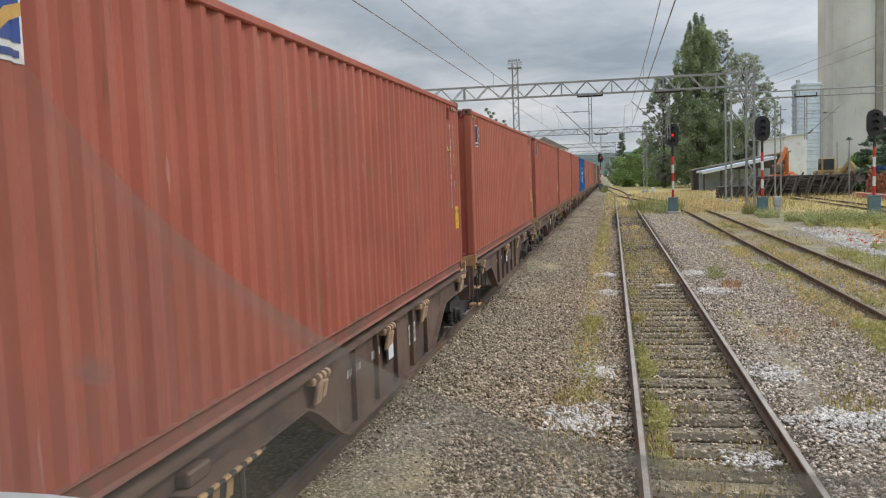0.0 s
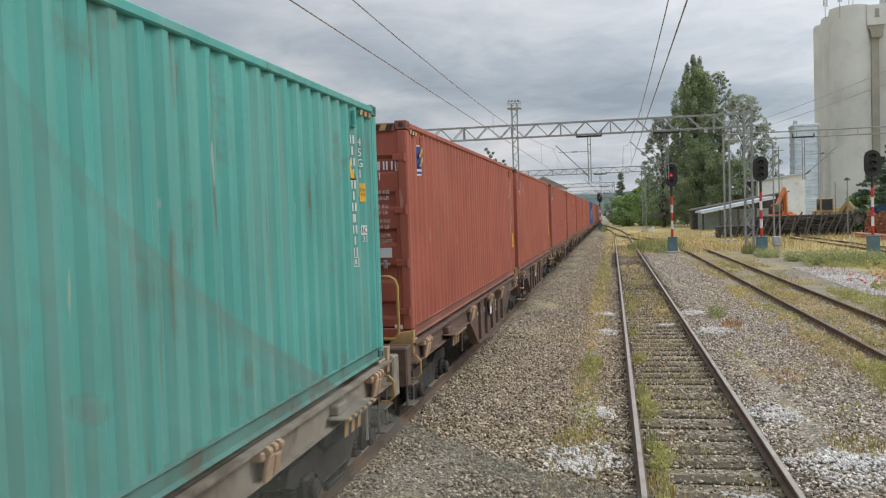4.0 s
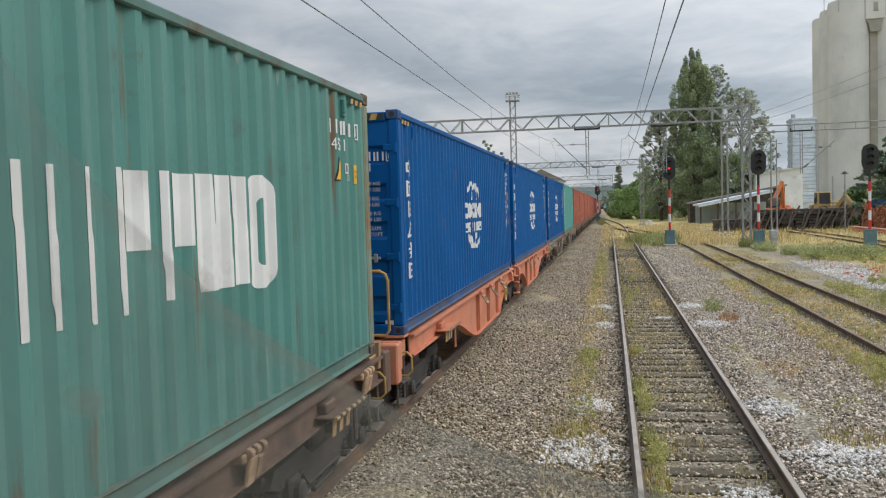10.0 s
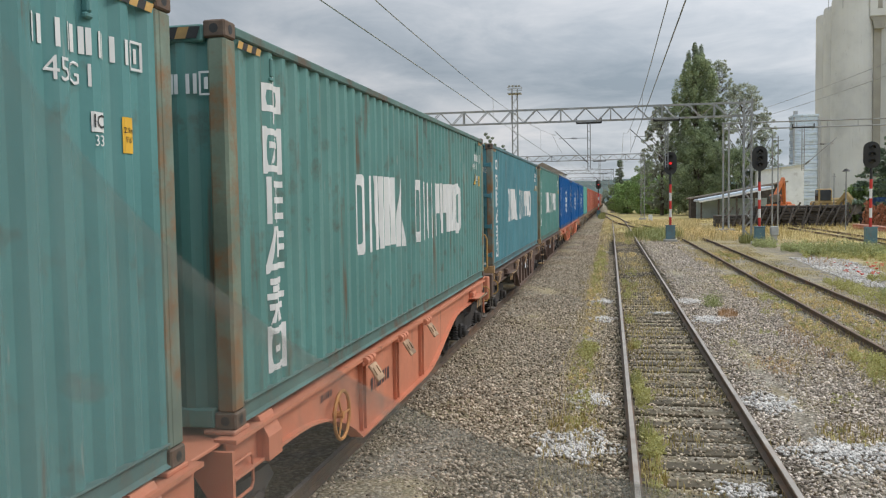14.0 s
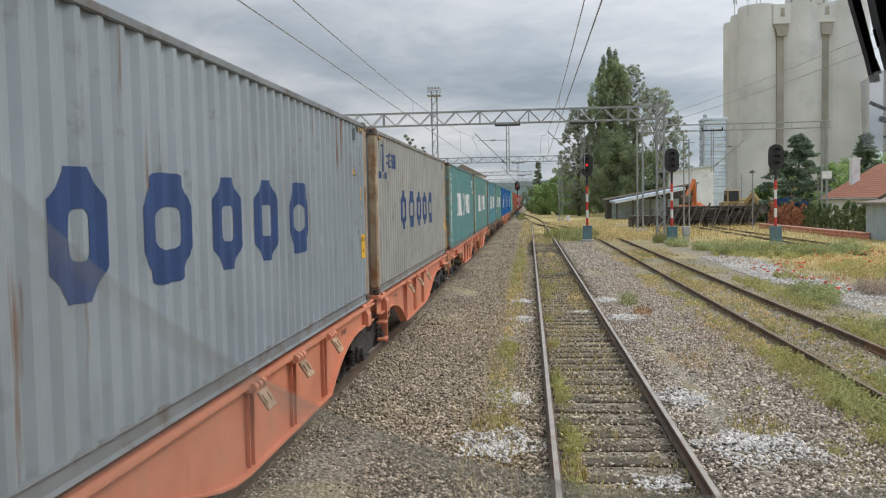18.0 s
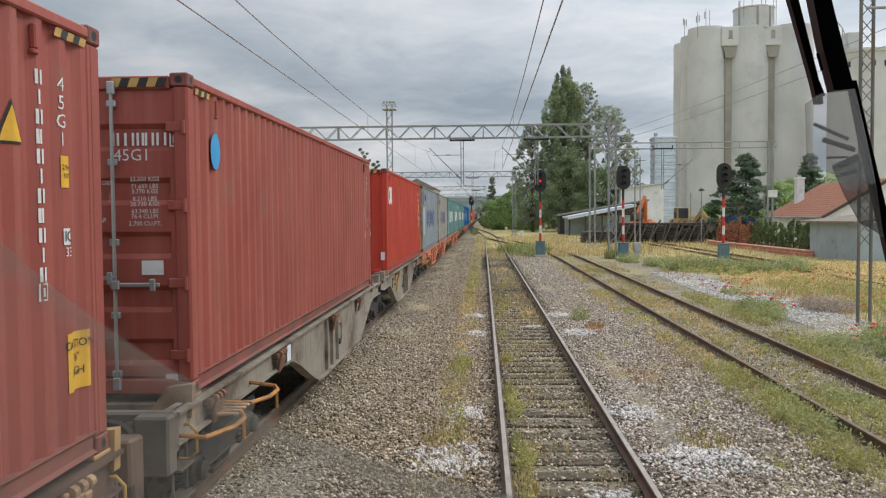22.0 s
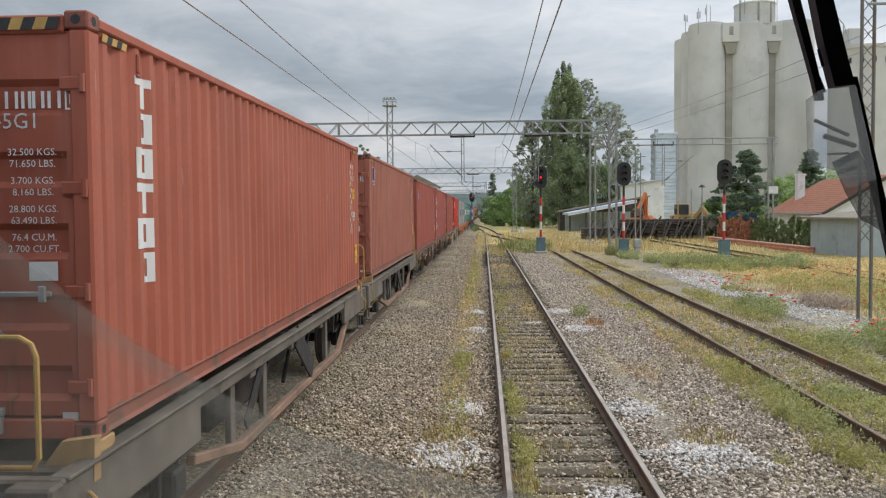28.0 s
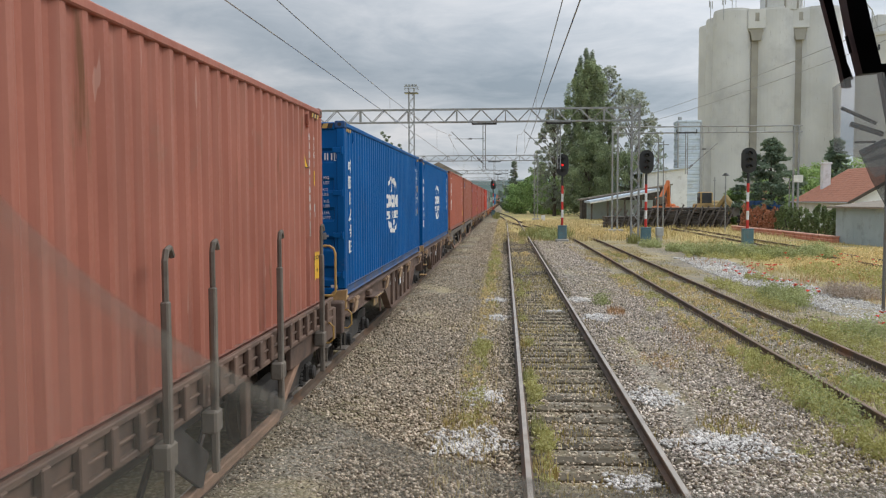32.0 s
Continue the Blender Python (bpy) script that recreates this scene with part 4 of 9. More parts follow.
def plain_sign(k, dy, dz, size):
    """One of six square signs of straight bars."""
    t, h = size * 0.075, size / 2
    if abs(dy) > h or abs(dz) > h * 1.1:
        return False
    if k % 6 == 0:
        return abs(dy) < t or (abs(abs(dz - 0.1 * h) - h * 0.5) < t) or (abs(abs(dy) - h + t) < t and abs(dz - 0.1 * h) < h * 0.5)
    if k % 6 == 1:
        return abs(dy + h - t) < t or abs(dy - h + t) < t or abs(abs(dz) - h + t) < t or (abs(dz) < t and abs(dy) < h * 0.5)
    if k % 6 == 2:
        return abs(dy + h * 0.65) < t or (dy > -h * 0.3 and (abs(dz) < t or abs(dz - h * 0.75) < t or abs(dz + h * 0.75) < t)) or (abs(dy - h * 0.3) < t and dz < h * 0.8)
    if k % 6 == 3:
        return abs(abs(dy) - h + t) < t or abs(abs(dz) - h + t) < t or abs(dy - dz * 0.6) < t and abs(dz) < h * 0.6 or abs(dz - h * 0.25) < t and abs(dy) < h * 0.6
    if k % 6 == 4:
        return any(abs(dz - h * q) < t and abs(dy) < h * w for q, w in ((0.85, 0.7), (0.5, 0.55), (0.15, 0.95), (-0.35, 0.8))) or abs(dy) < t and dz < h * 0.9 or abs(abs(dy) - 0.45 * (h * 0.2 - dz)) < t and dz < -h * 0.4
    return abs(dz + h * 0.8) < t or abs(dy + h * 0.55 - dz * 0.3) < t or (dy > -h * 0.1 and (abs(dz - h * 0.7) < t or abs(dz - h * 0.1) < t)) or (abs(dy - h * 0.45) < t and dz > -h * 0.4)


def glyph_column(n, cy, z0, size, pitch):
    """Column of n square plain signs."""
    def fn(y, z):
        return any(plain_sign((0, 3, 2, 5, 4, 1)[k % 6], y - cy, z - z0 + k * pitch, size) for k in range(n))
    return fn


def block_marks(y, z):
    """White hollow block, slanted bar and upright bar."""
    if not 1.93 < z < 2.42:
        return False
    if ring_block(y, z, -5.37, 2.175, 0.40, 0.49, 0.10):
        return True
    f = (2.42 - z) / 0.49
    return -4.87 < y < -4.72 or (0.0 < y + 5.02 + 0.13 * f < 0.13 and f < 0.9)


def slanted_marks(y, z):
    for cz in (2.18, 1.49, 0.80):
        if abs(z - cz) < 0.20 and abs(y + 5.25 - (z - cz) * 0.2) < 0.15:
            return not (abs(y + 5.25 + (z - cz) * 0.7) < 0.03)
    return abs(z - 0.78) < 0.04 and (abs(y + 4.55) < 0.06 or abs(y + 4.15) < 0.06)


def script_column(y, z):
    for k in range(6):
        cz = 2.475 - k * 0.272
        if abs(z - cz) < 0.118 and abs(y + 5.145) < 0.155:
            if k in (0, 3):
                return z > cz + 0.05 or abs(y + 5.12) < 0.05
            return not (abs(z - cz) < 0.07 and abs(y + 5.145) < 0.07) and not (k % 2 and y < -5.22)
    return False


def white_panel_script(y, z):
    return abs(y + 5.25) < 0.14 and 0.55 < z < 2.65 and not (abs(y + 5.25) < 0.08 and ((z * 4.6) % 1.0) < 0.62)


TRUSS_RUST = material("truss_rust", (0.27, 0.165, 0.11), 0.8, var=0.25, scale=2.5, dirt=(0.14, 0.09, 0.06), dirt_amount=0.5)
CARD = material("paper_card", (0.70, 0.72, 0.76), 0.7, var=0.08)
FLAG_BLUE = material("flag_blue", (0.02, 0.06, 0.25), 0.5)
SKY_BLUE = material("sticker_blue", (0.03, 0.30, 0.62), 0.5)
GREEN_TAG = material("green_sticker", (0.03, 0.30, 0.08), 0.5)

def hazard_mesh(length):
    """Black and yellow slanted stripes, flat in x and y."""
    def make():
        s = Shape()
        n = max(3, round(length / 0.085))
        w = length / n
        for k in range(n):
            s.cur = k % 2
            x0 = -length / 2 + k * w
            s.add([(x0, -0.04, 0), (x0 + w, -0.04, 0), (x0 + w + 0.03, 0.04, 0), (x0 + 0.03, 0.04, 0)], [(0, 1, 2, 3)])
        return s.mesh("hazard_stripe", YELLOW, BLACK)
    return cached(("hazard", length), make)


STICKER = material("yellow_sticker", (0.76, 0.43, 0.035), 0.6, var=0.12, scale=5, dirt=(0.40, 0.24, 0.06), dirt_amount=0.2)
def rusty_post(key):
    """Corner-post paint half eaten by rust."""
    k = key + "_post"
    if k not in PAINT:
        paint(key)
        col = WORN_BASE[key]
        base = tuple(c * 0.55 + d for c, d in zip(col, (0.20, 0.115, 0.03) if key[:4] == "grey" else (0.12, 0.09, 0.045)))
        PAINT[k] = material("rusty_post_" + key, base, 0.78, var=0.25, scale=2.0, dirt=(0.24, 0.125, 0.055), dirt_amount=0.65, dirt_scale=2.6, streak=0.6, streak_colour=(0.19, 0.10, 0.05))
    return PAINT[k]



def build_container(u, colour, door, emblem, label, serial=8, caution="side"):
    """A 40-foot high-cube box: rails, posts, castings, corrugated walls, roof and one door end."""
    m = paint(colour)
    c = thing("shipping_container", label, "container", at=pose(TRAIN_X, u, DECK_Z), group="containers on the freight train")
    frame_mat = m
    for sx in (-1, 1):
        part("side_panel", cached(("side", colour, sx), lambda: corrugated_side(sx, m)), c)
        part("top_rail", cached(("top", colour, sx), lambda: Shape().rbox(sx * (CW / 2 - 0.03), 0, CH - 0.058, 0.06, CL - 0.34, 0.075, 0.012).mesh("top_rail", grimy_rail(colour) if colour[:4] in ("gree", "grey") else m)), c)
        part("bottom_rail", cached(("bot", colour, sx), lambda: Shape().prism([(sx * (CW / 2 - 0.004), 0.02), (sx * (CW / 2 - 0.030), 0.045), (sx * (CW / 2 - 0.030), 0.135), (sx * (CW / 2 - 0.002), 0.158), (sx * (CW / 2 - 0.004), 0.168), (sx * (CW / 2 - 0.065), 0.170), (sx * (CW / 2 - 0.065), 0.02)], -CL / 2 + 0.17, CL / 2 - 0.17).mesh("bottom_rail", grimy_rail(colour))), c)
        for sy in (-1, 1):
            part("corner_post", cached(("post", colour, sx, sy), lambda: Shape().rbox(sx * (CW / 2 - 0.075), sy * (CL / 2 - 0.08), CH / 2, 0.14, 0.15, CH - 0.24, 0.02).rbox(sx * (CW / 2 - 0.035), sy * (CL / 2 - 0.14), CH / 2, 0.05, 0.10, CH - 0.24, 0.015).mesh("corner_post", rusty_post(colour) if colour[:4] in ("grey", "gree") else m)), c)
            for z in (0.061, CH - 0.061):
                part("corner_casting", cached(("cast", colour), lambda: casting_mesh(worn(colour))), c, at=pose(sx * (CW / 2 - 0.0825), sy * (CL / 2 - 0.09), z))
    part("roof_panel", cached(("roof", colour), lambda: roof_mesh(m)), c, at=pose(0, 0, -0.02))
    part("floor", cached(("floor", colour), lambda: Shape().box(0, 0, 0.13, CW - 0.12, CL - 0.3, 0.03).mesh("floor", BOGIE)), c)
    for sy in (-1, 1):
        part("end_header", cached(("head", colour, sy), lambda: Shape().rbox(0, sy * (CL / 2 - 0.05), CH - 0.085, CW - 0.34, 0.09, 0.12, 0.012).mesh("end_header", m)), c)
        part("end_sill", cached(("sill", colour, sy), lambda: Shape().rbox(0, sy * (CL / 2 - 0.05), 0.075, CW - 0.34, 0.09, 0.14, 0.012).mesh("end_sill", m)), c)
    door_y = -1 if door else 1
    part("end_panel", cached(("end", colour, -door_y), lambda: corrugated_end(m, -door_y * (CL / 2 - 0.02), -door_y)), c)
    if door:
        yd = -CL / 2 + 0.035
        for sx in (-1, 1):
            d = part("door", cached(("door", colour), lambda: door_mesh(m)), c, at=pose(sx * 0.555, yd, 0.165))
            part("gasket", cached(("gasket",), lambda: Shape().box(0.0, 0.066, 1.30, 1.116, 0.012, 2.62).mesh("gasket", GASKET)), d)
            for bx in (-0.42 * sx, -0.03 * sx):
                part("locking_bar", cached(("bar",), lock_bar_mesh), d, at=pose(bx, -0.045, -0.06), label="galvanised locking bar")
                part("door_handle", cached(("handle",), lock_handle_mesh), d, at=pose(bx + 0.19 * sx, -0.075, 0.84 + (0.06 if abs(bx) > 0.2 else 0)))
            for z in (0.2, 0.85, 1.55, 2.25):
                part("hinge", cached(("hinge", colour), lambda: Shape().rbox(0, 0, 0, 0.15, 0.035, 0.09, 0.01).tube([(0.085, -0.015, -0.06), (0.085, -0.015, 0.06)], 0.022, 8).mesh("hinge", m)), d, at=pose(sx * 0.53, -0.02, z, 0, 0, 0 if sx > 0 else 180))
        lx = 0.82
        ink = BLACK if colour.startswith("grey") else WHITE
        part("serial_marking", bars_mesh(6, 0.075, 0.13, 0.028, ink, box_last=True), c, at=on_end(lx - 0.05, 2.31, yd - 0.006) @ Matrix.Scale(0.88, 4))
        part("type_code", text_mesh("45G1", 0.150, ink), c, at=on_end(lx - 0.13, 2.165, yd - 0.006))
        rows = {"globe": ("32.500 KG\n71.650 LBS", "3.800 KG\n8.380 LBS", "28.700 KG\n63.270 LBS", "76.3 CU.M.\n2.697 CU.FT."),
                "leaf": ("32.500 KGS\n71.650 LBS", "3.770 KGS\n8.310 LBS", "28.730 KGS\n63.340 LBS", "76.4 CU.M.\n2.700 CU.FT."),
                "leaf_tag": ("32.500 KGS\n71.650 LBS", "3.810 KGS\n8.400 LBS", "28.690 KGS\n63.250 LBS", "76.2 CU.M.\n2.690 CU.FT."),
                "script": ("32.500 KGS.\n71.650 LBS.", "3.700 KGS.\n8.160 LBS.", "28.800 KGS.\n63.490 LBS.", "76.4 CU.M.\n2.700 CU.FT.")}.get(
                    emblem, ("32.500 KG\n71.650 LB", "3.830 KG\n8.440 LB", "28.670 KG\n63.210 LB", "76.4 CU.M.\n2.700 CU.FT."))
        close = emblem == "leaf"
        for k, (txt, word) in enumerate(zip(rows, ("MAX. GROSS", "TARE", "NET", "CU. CAP."))):
            z = 1.92 - k * (0.112 if close else 0.192)
            part("weight_marking", text_mesh(txt, 0.056 if close else 0.068, ink), c, at=on_end(lx - 0.02, z, yd - 0.007))
            part("weight_marking", text_mesh(word, 0.056 if close else 0.068, ink), c, at=on_end(0.34, z, yd - 0.007))
        if emblem != "globe":
            part("data_plate", plate_mesh(0.20, 0.13, WHITE), c, at=on_end(lx + 0.04, 1.155, yd - 0.012))
        part("data_plate", plate_mesh(0.12, 0.06, WHITE), c, at=on_end(lx + 0.2, 0.16, yd - 0.004))
    else:
        if colour.startswith("green"):
            part("serial_marking", bars_mesh(9, 0.085, 0.14, 0.040, WHITE, box_last=True), c, at=on_end(0.45, 2.46, -CL / 2 + 0.012))
        else:
            part("serial_marking", bars_mesh(9, 0.062, 0.095, 0.035, WHITE, vertical=True, box_last=True), c, at=on_end(0.72, 1.75, -CL / 2 + 0.012))
        if caution == "end":
            part("caution_plate", plate_mesh(0.36, 0.42, STICKER), c, at=on_end(0.45, 0.58, -CL / 2 + 0.010), label="yellow height warning plate")
            part("caution_text", text_mesh("CAUTION\n9'6\"\nHIGH", 0.10, BLACK), c, at=on_end(0.45, 0.62, -CL / 2 + 0.006))
            part("warning_triangle", tri_mesh(0.2, 0.2, YELLOW), c, at=on_end(-0.2, 2.36, -CL / 2 + 0.010))
    part("hazard_stripe", hazard_mesh(0.50), c, at=on_end(0.76, CH - 0.085, -CL / 2 - 0.009))
    for sy in (-1, 1):
        part("hazard_stripe", hazard_mesh(0.40), c, at=on_side(sy * (CL / 2 - 0.42), CH - 0.135, 0.010) @ Matrix.Diagonal((1, 0.7, 1, 1)))
    # small markings at the leading end of the visible side
    lead = CL / 2
    ink = DARK_INK if colour.startswith("grey") else WHITE
    off = (0.06 if emblem.startswith("leaf") or emblem in ("flag", "", "rings") else 0.09 if emblem in ("globe", "slants") else 0.15)
    if colour.startswith("green"):
        part("serial_marking", hugging(bars_mesh(7, 0.085, 0.14, 0.040, ink, box_last=True), lead - 0.84, 2.46), c)
        part("type_code", hugging(text_mesh("45G1", 0.17, ink), lead - 0.98, 2.28), c)
        st, ic, tri = (0.50, 2.00), (0.78, 2.02), None if colour == "green_d" else (1.04, 2.04)
    else:
        part("serial_marking", hugging(bars_mesh(serial + 3, 0.062, 0.088, 0.030, ink, vertical=True, box_last=True), lead - (0.57 if emblem == "rings" else 0.71) - off, 1.86), c)
        part("type_code", hugging(text_mesh("45G1", 0.125, ink, vertical=True), lead - 0.44 - off, 2.27), c)
        st = (0.41 + off, 1.75 if colour == "grey" else 1.90)
        ic = (0.40 + off, 1.60 if colour.startswith("blue") else 1.46)
        tri = (0.36 + off, 1.28) if colour.startswith("blue") or emblem == "blocks" or emblem.startswith("leaf") else (1.10 if emblem == "slants" else 0.92, 2.15)
    part("height_sticker", hugging(plate_mesh(0.10, 0.20, STICKER), lead - st[0], st[1]), c)
    part("height_text", hugging(text_mesh("2.9m\n9'6\"", 0.046, BLACK), lead - st[0], st[1], 0.010), c)
    part("code_sticker", hugging(plate_mesh(0.105, 0.105, WHITE), lead - ic[0], ic[1] + 0.03), c)
    part("code_text", hugging(text_mesh("IC", 0.10, BLACK), lead - ic[0], ic[1] + 0.03, 0.010), c)
    part("code_text", hugging(text_mesh("33", 0.085, ink), lead - ic[0], ic[1] - 0.07, 0.010), c)
    if tri:
        part("triangle_edge", hugging(tri_mesh(0.205, 0.255, BLACK), lead - tri[0], tri[1] + 0.005), c)
        part("warning_triangle", hugging(tri_mesh(0.16, 0.205, STICKER), lead - tri[0], tri[1] - 0.005, 0.010), c, label="yellow warning triangle")
    if caution == "side" and emblem != "leaf":
        cz = 0.92 if emblem in ("flag", "rings") else 0.68
        part("caution_plate", hugging(plate_mesh(0.30, 0.38, STICKER), lead - 0.38, cz), c, label="yellow height warning plate")
        part("caution_text", hugging(text_mesh("CAUTION\n9'6\"\nHIGH", 0.078, BLACK), lead - 0.38, cz + 0.02, 0.010), c)
    for sy in (-1, 1):
        part("lashing_bracket", cached(("lashing", colour), lambda: Shape().rbox(SIDE_X, 0, 0.02, 0.045, 0.04, 0.15, 0.01).rbox(SIDE_X, 0, -0.07, 0.035, 0.065, 0.03, 0.008).mesh("lashing_bracket", m)), c, at=pose(0, sy * (lead - 0.84), 2.66))
    if emblem == "flag":
        part("emblem_border", hugging(plate_mesh(0.375, 0.425, WHITE), -5.26, 2.41), c)
        part("emblem", hugging(plate_mesh(0.335, 0.315, FLAG_BLUE), -5.26, 2.448, 0.010), c)
        part("emblem_wave", cached(("wavemark",), lambda: Shape().add([(-0.15, -0.14, 0), (-0.07, -0.10, 0), (0.02, -0.02, 0), (0.15, 0.02, 0), (0.15, -0.05, 0), (0.05, -0.09, 0), (-0.04, -0.16, 0), (-0.15, 0.02, 0), (-0.07, 0.06, 0), (0.02, 0.14, 0), (0.15, 0.17, 0), (0.15, 0.10, 0), (0.05, 0.06, 0), (-0.04, -0.01, 0)], [(0, 6, 5, 4, 3, 2, 1), (7, 13, 12, 11, 10, 9, 8)]).mesh("emblem_wave", YELLOW)), c, at=on_side(-5.26, 2.45, 0.014) @ Matrix.Diagonal((0.86, 0.86, 1, 1)))
        part("emblem_bar", hugging(plate_mesh(0.30, 0.035, FLAG_BLUE), -5.26, 2.238, 0.010), c)
    elif emblem == "globe":
        part("emblem", cached(("globe",), lambda: sprayed(globe_emblem, -1.05, 1.05, 0.78, 2.16, WHITE)), c, "white round emblem with two rows of blocks")
        part("emblem", cached(("glyph6",), lambda: sprayed(glyph_column(6, -5.50, 2.17, 0.20, 0.274), -5.66, -5.34, 0.6, 2.35, WHITE)), c, "column of white square signs")
    elif emblem.startswith("bars"):
        part("emblem", cached(("tallbars",), lambda: sprayed(tall_bars, -3.1, 3.6, 0.9, 2.0, WHITE)), c, "row of tall worn white bars")
        n = int(emblem[4:])
        part("emblem", cached(("glyph", n), lambda: sprayed(glyph_column(n, -5.20, 2.19 if n == 4 else 2.43, 0.34, 0.481 if n == 4 else 0.397), -5.45, -4.95, 0.2, 2.65, WHITE)), c, "column of white square signs")
    elif emblem == "rings":
        part("emblem", cached(("rings",), lambda: sprayed(navy_rings, -3.25, 2.6, 1.0, 2.0, NAVY_MARK)), c, "row of five large navy rings")
        part("emblem", cached(("sail",), lambda: sprayed(sail_emblem, -5.78, -3.6, 2.0, 2.72, NAVY_MARK)), c, "small navy emblem and signs")
    elif emblem.startswith("leaf"):
        part("emblem", cached(("leaf",), lambda: Shape().lathe([(0.14, 0.0), (0.14, 0.001)], 14).mesh("emblem", SKY_BLUE)), c, at=on_side(-CL / 2 + 0.80, 2.25) @ Matrix.Diagonal((1.05, 1.28, 1, 1)))
        if emblem == "leaf_tag":
            part("caution_plate", plate_mesh(0.44, 0.36, YELLOW), c, at=on_end(0.72, 0.62, -CL / 2 + 0.018), label="yellow warning plate")
            part("caution_text", text_mesh("CAUTION\nHIGH\nTRAILER", 0.098, BLACK), c, at=on_end(0.72, 0.65, -CL / 2 + 0.014))
    elif emblem == "slants":
        part("emblem", cached(("slants",), lambda: sprayed(slanted_marks, -5.5, -4.0, 0.5, 2.4, WHITE)), c, "three slanted white marks")
    elif emblem == "script":
        part("emblem", cached(("script",), lambda: sprayed(script_column, -5.32, -4.96, 0.9, 2.62, WHITE)), c, "column of white angular marks")
    elif emblem == "panel":
        part("emblem", cached(("panel",), lambda: sprayed(white_panel_script, -5.45, -5.05, 0.5, 2.7, WHITE)), c, "upright white panel with dark marks")
    elif emblem == "blocks":
        part("emblem", cached(("blockmarks",), lambda: sprayed(block_marks, -5.7, -4.7, 1.85, 2.5, WHITE)), c, "white hollow block and bars")
        part("code_sticker", plate_mesh(0.11, 0.22, CARD), c, at=on_end(1.09, 0.5, -CL / 2 - 0.008))
    if colour == "grey":
        part("repair_patch", cached(("patch", colour), lambda: Shape().box(SIDE_X + 0.004, -5.14, 1.33, 0.006, 1.12, 1.22).mesh("repair_patch", material("pale_blue_paint", (0.375, 0.425, 0.49), 0.6, var=0.14, scale=2, dirt=(0.20, 0.11, 0.06), dirt_amount=0.12, dirt_scale=3.0))), c)
        part("green_sticker", plate_mesh(0.3, 0.18, GREEN_TAG), c, at=on_end(0.05, 0.95, -CL / 2 + 0.02))
    return c


WHEEL_ROWS = []


def wheelset_mesh():
    s = Shape()
    for sx in (-1, 1):
        x = sx * 0.7525
        prof = [(0.05, x - 0.09 * sx), (0.10, x - 0.09 * sx), (0.12, x - 0.03 * sx), (0.37, x - 0.02 * sx), (0.40, x - 0.068 * sx), (0.49, x - 0.068 * sx), (0.485, x - 0.04 * sx), (0.462, x - 0.03 * sx), (0.455, x + 0.065 * sx), (0.40, x + 0.065 * sx), (0.37, x + 0.01 * sx), (0.13, x + 0.02 * sx), (0.11, x + 0.08 * sx), (0.05, x + 0.08 * sx)]
        s.lathe(prof, 28, "x")
        for k in range(4):
            a = k * math.pi / 2
            s.tube([(x + 0.02 * sx, 0.25 * math.cos(a), 0.25 * math.sin(a)), (x + 0.035 * sx, 0.25 * math.cos(a), 0.25 * math.sin(a))], 0.03, 6)
    s.tube([(-1.0, 0, 0), (1.0, 0, 0)], 0.08, 12)
    return s.mesh("wheelset", WHEEL)


def bogie_frame_mesh():
    """Cast side frames with dipped middle, springs, axle boxes and a bolster."""
    s = Shape()
    for sx in (-1, 1):
        x = sx * 1.02
        prof = [(-1.35, 0.60), (-1.25, 0.72), (-0.55, 0.74), (-0.35, 0.62), (0.35, 0.62), (0.55, 0.74), (1.25, 0.72), (1.35, 0.60), (1.15, 0.52), (0.60, 0.50), (0.45, 0.36), (-0.45, 0.36), (-0.60, 0.50), (-1.15, 0.52)]
        s.prism(prof, x - 0.06, x + 0.06, "x")
        for a in (-0.9, 0.9):
            s.rbox(x, a, 0.45, 0.24, 0.26, 0.25, 0.03)
            s.lathe([(0.10, 0), (0.10, 0.05), (0.07, 0.07)] if sx > 0 else [(0.07, -0.07), (0.10, -0.05), (0.10, 0)], 12, "x", (x + sx * 0.12, a, 0.45))
            for q in (-0.23, 0.23):
                for k in range(5):
                    s.tube([(x, a + q, 0.34 + k * 0.05), (x, a + q, 0.362 + k * 0.05)], 0.072, 8)
                s.rbox(x, a + q, 0.32, 0.18, 0.17, 0.03, 0.008)
        s.rbox(x + sx * 0.02, 0, 0.24, 0.06, 0.5, 0.05, 0.01)
        s.tube([(x + sx * 0.05, -0.45, 0.36), (x + sx * 0.05, 0.45, 0.36)], 0.02, 6)
    s.rbox(0, 0, 0.66, 2.05, 0.42, 0.2, 0.03)
    for a in (-1.3, 1.3):
        s.rbox(0, a, 0.62, 2.05, 0.10, 0.12, 0.02)
    for a in (-0.35, 0.35):
        for sx in (-1, 1):
            s.rbox(sx * 0.7525, a, 0.46, 0.09, 0.08, 0.34, 0.015)
    return s.mesh("bogie", BOGIE)


def add_bogie(w, y):
    b = part("bogie", cached(("bogie",), bogie_frame_mesh), w, "dark cast steel bogie", at=pose(0, y, 0))
    for a in (-0.9, 0.9):
        ws = part("wheelset", cached(("wheelset",), wheelset_mesh), b, at=pose(0, a, 0.455))
        WHEEL_ROWS.append((ws, a, w))


